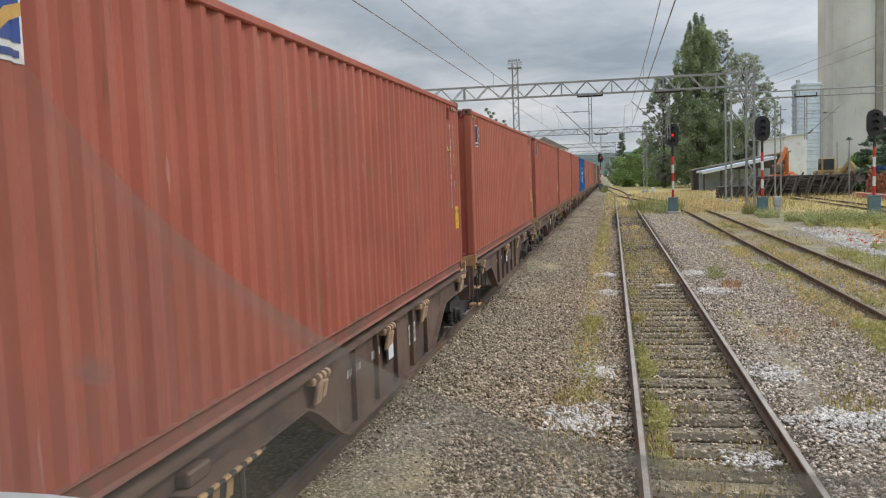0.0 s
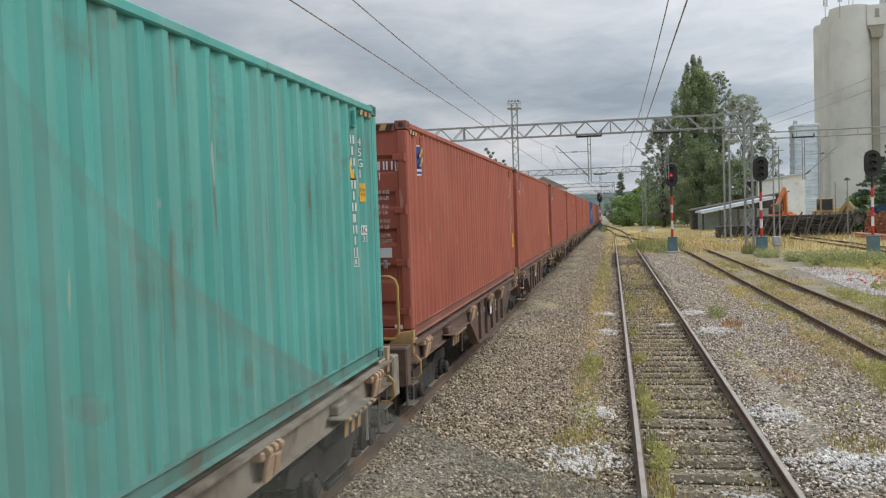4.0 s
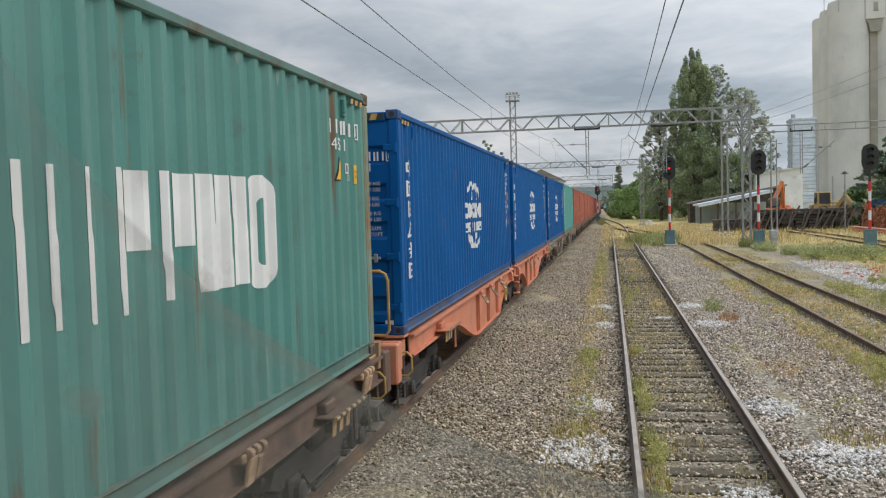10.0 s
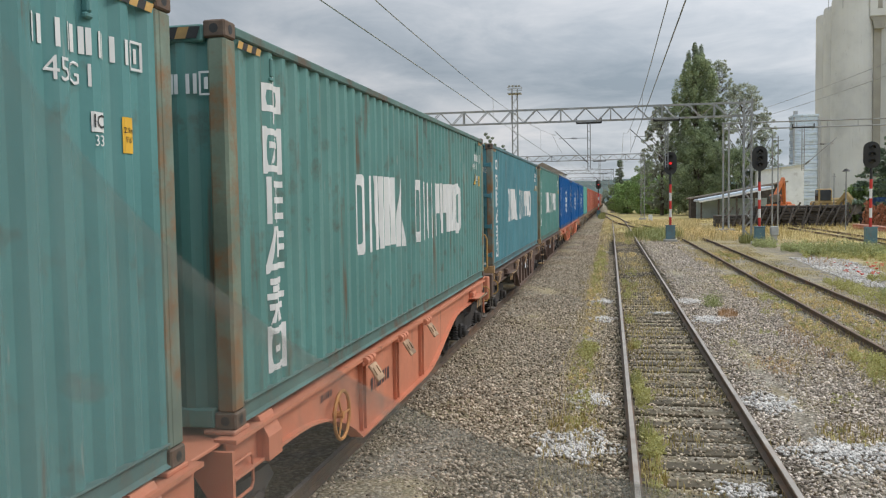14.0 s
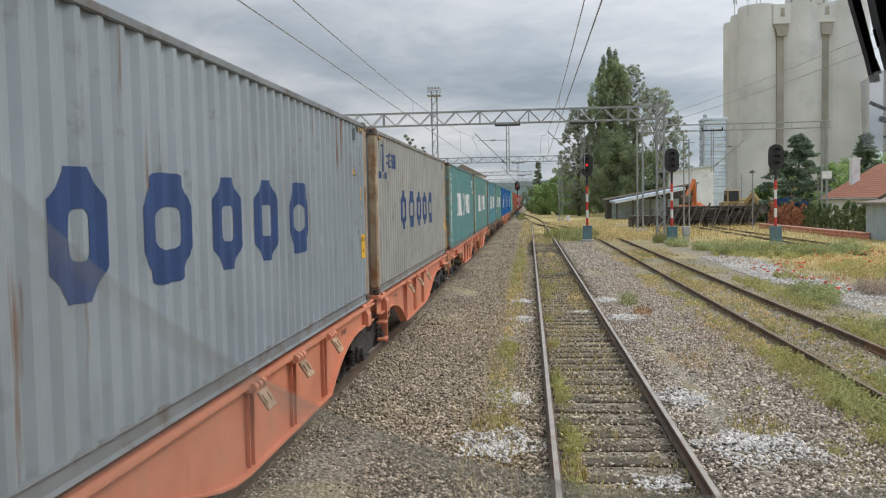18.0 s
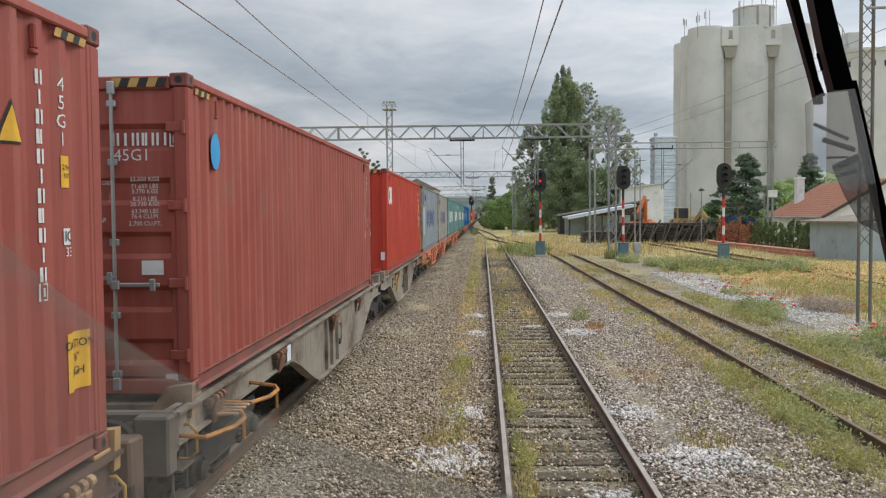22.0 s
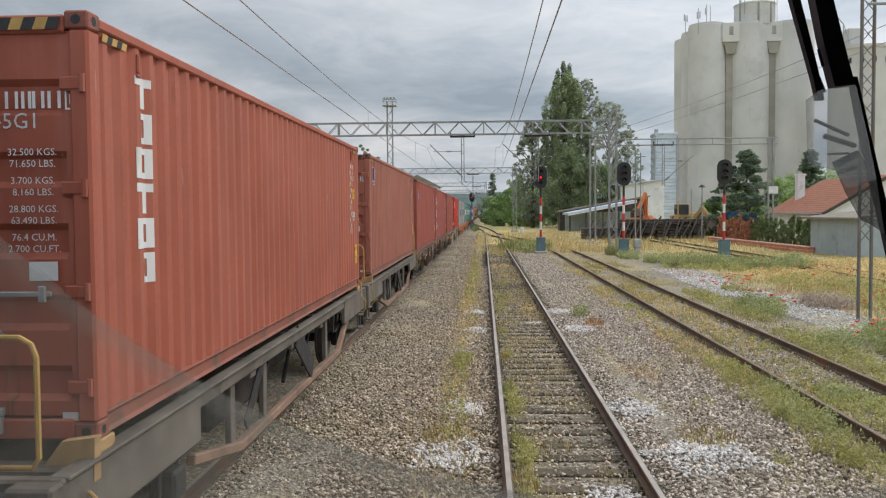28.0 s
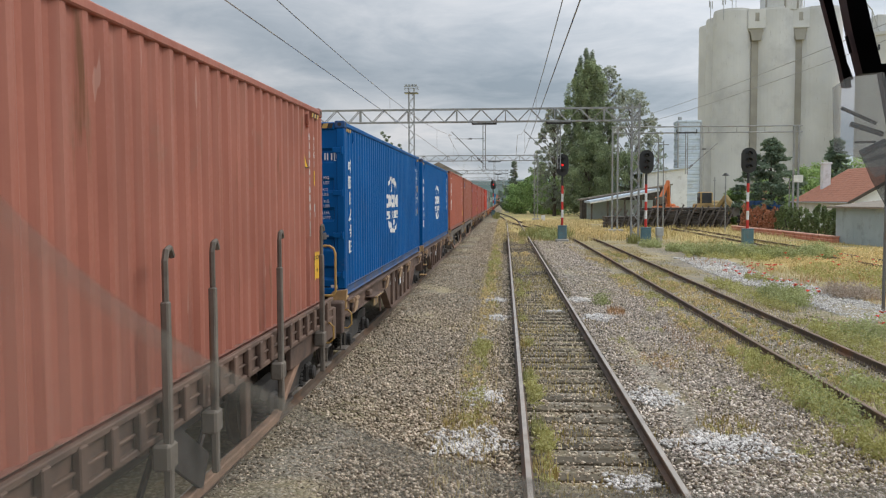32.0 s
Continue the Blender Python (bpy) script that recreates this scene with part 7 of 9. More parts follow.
def build_house():
    h = thing("house", "low white house with a red tiled roof and a white chimney", "house")
    x0, x1, y0, y1, ze, zr = 27.75, 38.25, 71.25, 85.0, 2.48, 5.54
    xm = (x0 + x1) / 2
    part("wall", Shape().prism([(x0 + 0.35, -0.25), (x1 - 0.35, -0.25), (x1 - 0.35, ze), (xm, zr - 0.15), (x0 + 0.35, ze)], y0 + 0.3, y1 - 0.3).mesh("wall", PLASTER), h)
    nx, nz = xm - x0, zr - ze
    ln = math.hypot(nx, nz)
    for sg in (-1, 1):
        rs = Shape().prism([(xm, zr), (xm, zr - 0.14), (xm + sg * nx, ze - 0.14), (xm + sg * nx, ze)], y0, y1)
        rf = part("roof", rs.mesh("roof", BITUMEN), h)
        if sg < 0:
            tile = cached(("rooftile",), lambda: Shape().prism([(-0.17, 0.0), (-0.08, 0.035), (0.05, 0.035), (0.17, 0.0), (0.17, -0.02), (-0.17, -0.02)], -0.20, 0.22).mesh("roof_tile", TILE))
            ang = math.degrees(math.atan2(nz, nx))
            rows, cols = 16, 40
            for i in range(rows):
                f = (i + 0.5) / rows
                for j in range(cols):
                    part("roof_tile", tile, rf, at=pose(xm - nx * f, y0 + 0.17 + j * (y1 - y0) / cols, zr - nz * f + 0.035, 0, -ang, 0) @ pose(0, 0, 0, 3, 0, 90))
    part("verge_board", Shape().prism([(x0 - 0.05, ze - 0.25), (xm, zr - 0.28), (xm, zr + 0.02), (x0 - 0.05, ze + 0.02)], y0 - 0.08, y0 - 0.01).mesh("verge_board", TIMBER), h)
    part("gutter", Shape().tube([(x0 - 0.08, y0, ze - 0.06), (x0 - 0.08, y1, ze - 0.06)], 0.07, 8).mesh("gutter", GALV), h)
    part("window", Shape().rbox(29.4, y0 + 0.28, 1.3, 1.0, 0.08, 1.1, 0.03).mesh("window", GLASS_DARK), h)
    part("chimney", Shape().rbox(30.0, 82.5, 4.6, 0.72, 0.72, 2.9, 0.03).rbox(30.0, 82.5, 6.05, 0.88, 0.88, 0.18, 0.02).mesh("chimney", PLASTER), h)
    p = thing("porch", "small brown gabled roof behind the garden bushes", "porch")
    part("gable", Shape().prism([(32.3, 2.6), (34.9, 2.6), (33.6, 4.3)], 108, 113).mesh("gable", TILE), p)
    for x in (32.5, 34.7):
        part("post", Shape().rbox(x, 108.3, 1.1, 0.14, 0.14, 2.8, 0.01).mesh("post", PLASTER), p)
    s = thing("tin_shed", "blue-grey sheet-metal shed with a flat overhanging roof", "shed")
    s.matrix_basis = pose(22.45, 55.85, 0, 0, 0, 9.6)
    part("wall", Shape().rbox(1.5, 0, 0.95, 3.0, 5.4, 2.4, 0.02).mesh("wall", SHED_BLUE), s)
    for k in range(4):
        part("seam", Shape().rbox(-0.006, -1.8 + k * 1.2, 0.95, 0.014, 0.03, 2.36, 0.004).mesh("seam", SHED_BLUE), s)
    part("roof", Shape().prism([(-0.4, 2.15), (3.4, 2.55), (3.4, 2.67), (-0.4, 2.27)], -3.0, 3.1).mesh("roof", BITUMEN), s)
    part("corner_post", Shape().rbox(-0.04, -2.72, 0.95, 0.10, 0.10, 2.4, 0.01).mesh("corner_post", PLASTER), s)
    sign = thing("white_board", "small white board on a thin pole", "board", at=pose(24.0, 72.0, 0))
    part("pole", Shape().tube([(0, 0, GRAVEL_Z - 0.1), (0, 0, 4.6)], 0.04, 6).mesh("pole", MAST), sign)
    part("panel", Shape().rbox(0, -0.06, 4.4, 0.75, 0.05, 0.6, 0.01).mesh("panel", WHITE), sign)
    tp = thing("tarpaulin_truck", "flat truck body under a blue tarpaulin", "truck", at=pose(28.0, 95, 0))
    part("body", Shape().rbox(0, 0, 1.0, 4.2, 2.2, 1.2, 0.08).mesh("body", STEEL_DARK), tp)
    part("tarpaulin", Shape().rbox(-0.1, 0, 2.1, 2.4, 2.3, 0.9, 0.2).rbox(1.2, 0, 1.85, 0.9, 2.2, 0.5, 0.15).mesh("tarpaulin", TARP), tp)
    for sx in (-1.4, 1.4):
        for sy in (-0.95, 0.95):
            part("wheel", Shape().lathe([(0.2, -0.12), (0.4, -0.12), (0.45, 0), (0.4, 0.12), (0.2, 0.12)], 14, "y", (sx, sy, 0.28)).mesh("wheel", TYRE), tp)


def build_planters():
    rnd = random.Random(5)
    pl = cached(("planter",), lambda: Shape().rbox(0, 0, 0.20, 0.42, 0.98, 0.40, 0.03).mesh("planter_body", TERRACOTTA))
    for k in range(20):
        f = k / 19
        x, y = 21.14 + 0.64 * f, 80.0 - 21.6 * f
        p = thing("planter", "long terracotta-red planter trough in a row beside the track", "planter", at=pose(x, y, GRAVEL_Z - 0.02, 0, 0, 1.7 + rnd.uniform(-2, 2)) @ Matrix.Scale(1.05, 4), group="planters")
        part("trough", pl, p)
        part("rim", cached(("prim",), lambda: Shape().rbox(0, 0, 0.42, 0.52, 1.00, 0.08, 0.02).rbox(0, 0, 0.22, 0.46, 1.0, 0.05, 0.015).mesh("rim", RIM)), p, "paler worn rim")
        part("rib", cached(("prib",), lambda: Shape().rbox(-0.215, 0.25, 0.19, 0.03, 0.05, 0.34, 0.01).rbox(-0.215, -0.25, 0.19, 0.03, 0.05, 0.34, 0.01).mesh("rib", TERRACOTTA)), p)


def build_poles():
    for x, y, hgt, r in ((13.3, 75.5, 8.2, 0.07), (13.75, 75.5, 8.0, 0.06), (22.1, 92.0, 5.2, 0.06), (23.2, 92.0, 4.4, 0.05), (27.2, 84.0, 4.9, 0.06)):
        p = thing("pole", "thin pale grey pole beside the goods yard", "pole", at=pose(x, y, GRAVEL_Z), group="yard poles")
        part("shaft", Shape().tube([(0, 0, -0.1), (0, 0, hgt)], r, 8, r2=r * 0.75).mesh("shaft", MAST), p)
        part("crossarm", Shape().rbox(0, 0, hgt - 0.35, 0.9 if hgt > 6 else 0.3, 0.06, 0.06, 0.01).mesh("crossarm", MAST), p)
    lp = thing("yard_lamp", "small round yard lamp on a curved arm", "lamp", at=pose(19.7, 78.0, GRAVEL_Z))
    part("pole", Shape().tube([(0, 0, -0.1), (0, 0, 5.0)], 0.05, 8).mesh("pole", MAST), lp)
    part("shade", Shape().lathe([(0.02, 0.25), (0.12, 0.22), (0.32, 0.02), (0.30, 0.0)], 14, at=(0, 0, 5.0)).mesh("shade", BLACK), lp)
    mk = thing("marker_post", "short concrete marker post with a grey cap", "post", at=pose(9.95, 55.8, GRAVEL_Z))
    part("post", Shape().rbox(0, 0, 0.45, 0.34, 0.34, 1.1, 0.03).mesh("post", CONCRETE), mk)
    part("cap", Shape().rbox(0, -0.02, 0.85, 0.46, 0.42, 0.55, 0.03).mesh("cap", GALV), mk)
    m2 = thing("marker_post", "small white distance post beside the points", "post", at=pose(4.9, 110.0, GRAVEL_Z))
    part("post", Shape().rbox(0, 0, 0.4, 0.5, 0.3, 1.0, 0.03).mesh("post", WHITE), m2)
    t = thing("floodlight_tower", "tall lattice floodlight tower with a platform of lamps", "tower")
    lattice_mast(t, -22.2, 203, 29.2, 1.25, step=1.5, leg=0.11)
    part("platform", Shape().rbox(-22.2, 203, 28.0, 3.2, 2.6, 0.25, 0.03).mesh("platform", MAST), t)
    rl = Shape()
    for z in (28.9, 29.4):
        for sy in (-1, 1):
            rl.box(-22.2, 203 + sy * 1.3, z, 3.2, 0.08, 0.08)
        for sx in (-1, 1):
            rl.box(-22.2 + sx * 1.6, 203, z, 0.08, 2.6, 0.08)
    part("railing", rl.mesh("railing", MAST), t)
    for k in range(4):
        part("floodlight", Shape().rbox(-23.3 + k * 0.75, 201.6, 29.6, 0.55, 0.4, 0.5, 0.05).mesh("floodlight", MAST), t)
    # a thin wire pair from the yard pole to the mast near the camera
    w = thing("yard_wire", "two thin sagging wires across the goods yard", "wire")
    for dz in (0.0, 0.55):
        pts = []
        for k in range(15):
            f = k / 14
            pts.append((10.4 + (9.3 - 10.4) * f + (13.2 - 10.4) * (1 - f), 22.9 + 52 * f, 8.2 + dz + 0.5 * f - 1.1 * 4 * f * (1 - f) * 0.35))
        part("wire", Shape().tube(pts, 0.012, 5).mesh("wire", WIRE), w)


build_silos()
build_sheds()
build_timber_stack()
build_machine("yellow_digger", "dusty yellow digger parked behind the timber stack", 23.0, 97.0, MACHINE_YELLOW, [(0.3, -0.8, 1.4), (0.7, -1.6, 2.2), (1.1, -2.4, 1.4)], 1.4)
build_machine("orange_digger", "orange digger with its arm raised beside the shed", 19.3, 104.0, MACHINE_ORANGE, [(0.2, -0.6, 1.6), (-0.1, -1.4, 4.1), (-0.9, -2.2, 2.6)], 1.2)
build_house()
build_planters()
build_poles()

# ================= trees and hills =================
BARK = material("bark", (0.11, 0.09, 0.07), 0.9, var=0.3, scale=3, fine=14, bump=0.5)


def leaf_material(name, base, island=0.35):
    m = material(name, base, 0.6, var=0.2, scale=0.6, bump=0, island=island, spec=0.25)
    t = m.node_tree
    b = t.nodes["Principled BSDF"]
    tr = t.nodes.new("ShaderNodeBsdfTranslucent")
    mx = t.nodes.new("ShaderNodeMixShader")
    mx.inputs[0].default_value = 0.45
    src = b.inputs["Base Color"].links[0].from_socket
    t.links.new(src, tr.inputs["Color"])
    t.links.new(b.outputs[0], mx.inputs[1])
    t.links.new(tr.outputs[0], mx.inputs[2])
    t.links.new(mx.outputs[0], t.nodes["Material Output"].inputs["Surface"])
    return m


LEAF_DARK = leaf_material("poplar_leaves", (0.27, 0.315, 0.23))
LEAF_MID = leaf_material("olive_leaves", (0.315, 0.375, 0.215))
LEAF_PALE = leaf_material("grey_green_leaves", (0.40, 0.43, 0.335))
LEAF_FRESH = leaf_material("fresh_leaves", (0.33, 0.45, 0.18))
NEEDLE = leaf_material("conifer_needles", (0.20, 0.262, 0.178))
THUJA = leaf_material("thuja_scales", (0.19, 0.245, 0.110))
DEAD = leaf_material("dead_conifer", (0.50, 0.24, 0.14))


def leaves(rng_, centres, radii, count, size, flat=0.0):
    """Small random leaf faces round a set of clump centres."""
    k = rng_.integers(0, len(centres), count)
    d = rng_.normal(size=(count, 3))
    d /= np.linalg.norm(d, axis=1, keepdims=True)
    r = rng_.random((count, 1)) ** 0.45
    p = centres[k] + d * r * radii[k]
    a = rng_.normal(size=(count, 3))
    a[:, 2] *= (1 - flat)
    a /= np.linalg.norm(a, axis=1, keepdims=True)
    b = np.cross(a, rng_.normal(size=(count, 3)))
    b /= np.linalg.norm(b, axis=1, keepdims=True)
    s = size * (0.55 + 0.9 * rng_.random((count, 1)))
    v = np.stack([p - a * s, p + b * s * 0.45, p + a * s, p - b * s * 0.45], axis=1).reshape(-1, 3)
    return v, np.arange(count * 4).reshape(-1, 4)


def build_tree(name, label, x, y, height, spread, leaf, seed, shape="round", count=5000, size=0.3, trunk_h=0.18, clumps=70, z0=GRAVEL_Z, puff=1.0):
    """A tapered trunk with limbs, and a crown of many small leaves in uneven clumps."""
    rg = np.random.default_rng(seed)
    t = thing(name, label, "tree", at=pose(x, y, z0 - 0.1))
    s = Shape()
    top = height * (0.9 if shape in ("poplar", "cone") else 0.7)
    s.tube([(0, 0, 0), (0.1, 0, top * 0.3), (-0.05, 0.1, top * 0.65), (0.05, 0, top)], height * 0.016 + 0.03, 8, r2=0.03)
    cs, rs = [], []
    for i in range(clumps):
        f = rg.random()
        if shape == "poplar":
            zc = height * (0.10 + 0.88 * f)
            w = spread * (0.68 * math.sin(math.pi * min(1, 0.14 + 0.84 * f)) ** 0.52 + 0.03)
        elif shape == "cone":
            zc = height * (0.06 + 0.92 * f)
            w = spread * (1.02 - f ** 1.6)
        else:
            zc = height * (trunk_h + (1 - trunk_h) * f)
            w = spread * (math.sin(math.pi * (0.14 + 0.80 * f)) ** 0.7)
        a = rg.random() * 2 * math.pi
        q = w * math.sqrt(rg.random())
        c = np.array([q * math.cos(a), q * math.sin(a), zc])
        cs.append(c)
        rr = puff * spread * (0.16 + 0.18 * rg.random()) * (0.8 if shape != "round" else 1.0)
        rs.append([rr, rr, rr * (2.1 if shape == "poplar" else 0.35 if shape == "cone" else 0.85)])
        if i % 4 == 0 and zc > height * 0.15:
            s.tube([(0, 0, max(0.3, zc - q * 0.9 - 0.3)), tuple(c * 0.55 + np.array([0, 0, zc * 0.40])), tuple(c)], height * 0.0026 + 0.010, 5, r2=0.008)
    part("trunk", s.mesh("trunk", BARK), t)
    v, f = leaves(rg, np.array(cs), np.array(rs), count, size, 0.5 if shape == "cone" else 0.0)
    part("crown", numpy_mesh("crown", v, f, leaf), t)
    return t


def build_trees():
    build_tree("poplar_tree", "tall olive columnar poplar beyond the yard", 14.2, 150, 27.0, 6.8, LEAF_MID, 1, "poplar", 70000, 0.145, clumps=400, puff=0.36)
    build_tree("poplar_tree", "dark poplar top behind the pale trees", 14.6, 156, 30.4, 4.2, LEAF_DARK, 2, "poplar", 34000, 0.145, clumps=150, puff=0.5)
    build_tree("broadleaf_tree", "loose grey-green tree with gaps beside the poplar", 21.4, 148, 21.5, 5.2, LEAF_PALE, 3, "round", 17000, 0.14, 0.10, 420, puff=0.33)
    build_tree("broadleaf_tree", "loose grey-green tree with gaps beside the poplar", 18.3, 152, 26.0, 3.2, LEAF_PALE, 4, "round", 12000, 0.14, 0.20, 320, puff=0.40)
    build_tree("broadleaf_tree", "airy pale tree reaching towards the elevator tower", 24.6, 147, 16.5, 3.2, LEAF_PALE, 8, "round", 8000, 0.15, 0.25, 170, puff=0.45)
    build_tree("broadleaf_tree", "thin grey-green tree at the poplar's foot", 8.6, 150, 18.5, 3.9, LEAF_PALE, 5, "round", 24000, 0.15, 0.08, 380, puff=0.42)
    build_tree("broadleaf_tree", "dense olive lower tree behind the open shed", 14.2, 146, 14.0, 5.2, LEAF_MID, 6, "round", 26000, 0.14, 0.02, 120, puff=0.8)
    build_tree("broadleaf_tree", "dense dark lower tree behind the open shed", 20.0, 144, 10.5, 4.2, LEAF_MID, 7, "round", 15000, 0.14, 0.02, 90, puff=0.8)
    for k, (x, y, hgt, sp) in enumerate(((3.2, 172, 6.2, 2.6), (5.6, 168, 7.4, 3.0), (8.2, 164, 7.8, 3.2), (1.8, 186, 6.0, 2.6), (6.8, 176, 10.4, 2.8), (10.2, 160, 6.4, 2.4))):
        build_tree("bush_tree", "bright green bushy tree beside the far points", x, y, hgt, sp, LEAF_FRESH if k != 4 else LEAF_MID, 20 + k, "round", 7000, 0.17, 0.02, 50)
    build_tree("conifer_tree", "dark slim conifer far beyond the points", 2.2, 210, 12.5, 1.9, LEAF_DARK, 30, "cone", 7000, 0.2, clumps=170, puff=1.3)
    for k, (x, y, hgt, sp) in enumerate(((8.0, 196, 10.0, 3.0), (11.5, 186, 12.0, 3.2), (4.6, 222, 7.5, 3.2), (14.5, 178, 12.0, 3.4), (0.6, 240, 6.5, 3.2))):
        build_tree("broadleaf_tree", "dark leafy tree closing the view beyond the points", x, y, hgt, sp, LEAF_PALE if k % 2 else LEAF_DARK, 120 + k, "round", 6000, 0.18, 0.02, 70, puff=0.7)
    for k, (x, y, hgt, sp) in enumerate(((-30.5, 190, 17.5, 3.6), (-34.5, 196, 18.5, 3.2), (-26.0, 186, 18.0, 2.4), (-23.5, 188, 15.0, 2.0))):
        build_tree("broadleaf_tree", "tree top showing above the containers", x, y, hgt, sp, LEAF_DARK, 40 + k, "round", 5000, 0.20, 0.3, 60, puff=0.6)
    build_tree("conifer_tree", "spreading dark cedar in front of the silo", 28.8, 95, 9.6, 5.0, NEEDLE, 50, "cone", 20000, 0.17, clumps=190, puff=0.66)
    build_tree("conifer_tree", "dark conifer behind the house roof", 39.0, 104, 10.2, 2.8, NEEDLE, 51, "cone", 6000, 0.24, clumps=110)
    for k, (x, y, hgt, sp) in enumerate(((25.6, 97, 3.9, 1.6), (29.4, 90, 3.0, 1.6), (34.5, 100, 6.6, 3.0), (37.5, 106, 7.0, 3.2), (31.2, 104, 5.4, 2.4), (41.5, 112, 7.0, 3.4), (46.0, 118, 8.0, 4.0), (23.0, 98, 2.4, 1.2))):
        build_tree("bush_tree", "leafy green garden bush behind the house", x, y, hgt, sp, LEAF_FRESH, 60 + k, "round", 3000, 0.20, 0.0, 40)
    rnd = random.Random(8)
    for k in range(25):
        f = k / 24
        x, y = 22.0 + 0.7 * f, 80.2 - 21.6 * f
        dead = k < 10
        build_tree("thuja_shrub", "dead red-brown thuja in the hedge" if dead else "upright green thuja in the hedge row", x + rnd.uniform(-0.1, 0.1), y, 2.25 + rnd.uniform(-0.35, 0.35), 0.50, DEAD if dead else THUJA, 80 + k, "poplar", 1500, 0.075, clumps=34)


build_trees()


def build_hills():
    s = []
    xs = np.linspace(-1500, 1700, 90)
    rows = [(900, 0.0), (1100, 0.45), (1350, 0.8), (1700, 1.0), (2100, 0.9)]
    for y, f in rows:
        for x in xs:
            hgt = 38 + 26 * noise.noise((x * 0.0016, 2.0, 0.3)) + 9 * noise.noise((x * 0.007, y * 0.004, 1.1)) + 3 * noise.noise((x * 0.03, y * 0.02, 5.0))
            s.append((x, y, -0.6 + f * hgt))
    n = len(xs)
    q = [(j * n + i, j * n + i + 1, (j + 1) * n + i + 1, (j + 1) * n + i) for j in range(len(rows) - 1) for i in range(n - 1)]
    # the bluish tint puts distance haze into the woods' base colour
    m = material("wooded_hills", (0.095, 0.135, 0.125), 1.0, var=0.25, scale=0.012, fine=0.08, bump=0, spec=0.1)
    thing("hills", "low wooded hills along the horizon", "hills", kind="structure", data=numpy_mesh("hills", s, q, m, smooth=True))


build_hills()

# ================= ballast stones and weeds =================
STONE = material("ballast_stone", (0.445, 0.362, 0.268), 0.9, var=0.15, scale=3, fine=60, bump=0.2, island=0.75, spec=0.25)
STONE_GREY = material("ballast_stone_grey", (0.51, 0.432, 0.362), 0.9, var=0.15, scale=3, fine=60, bump=0.2, island=0.75, spec=0.25)
STONE_PALE = material("fresh_limestone", (0.58, 0.545, 0.51), 0.9, var=0.12, scale=3, fine=60, bump=0.2, island=0.35, spec=0.25)


def stones(rg, xy, lo, hi, z):
    """Rough eight-sided stones at the places given."""
    n = len(xy)
    base = np.array([(1, 0, 0), (0, 1, 0), (-1, 0, 0), (0, -1, 0), (0, 0, 1), (0, 0, -1)], dtype=float)
    tri = np.array([(0, 1, 4), (1, 2, 4), (2, 3, 4), (3, 0, 4), (1, 0, 5), (2, 1, 5), (3, 2, 5), (0, 3, 5)])
    s = lo + (hi - lo) * rg.random((n, 1, 1)) ** 1.6
    v = base[None] * s * (0.65 + 0.7 * rg.random((n, 6, 3)))
    v += rg.normal(size=(n, 6, 3)) * s * 0.18
    v[:, :, 2] *= 0.75
    a = rg.random(n) * 2 * math.pi
    c, sn = np.cos(a)[:, None], np.sin(a)[:, None]
    x, y = v[:, :, 0] * c - v[:, :, 1] * sn, v[:, :, 0] * sn + v[:, :, 1] * c
    out = np.stack([x + xy[:, :1], y + xy[:, 1:2], v[:, :, 2] + (z if np.isscalar(z) else z[:, None])], axis=2)
    f = tri[None] + (np.arange(n) * 6)[:, None, None]
    return out.reshape(-1, 3), f.reshape(-1, 3)


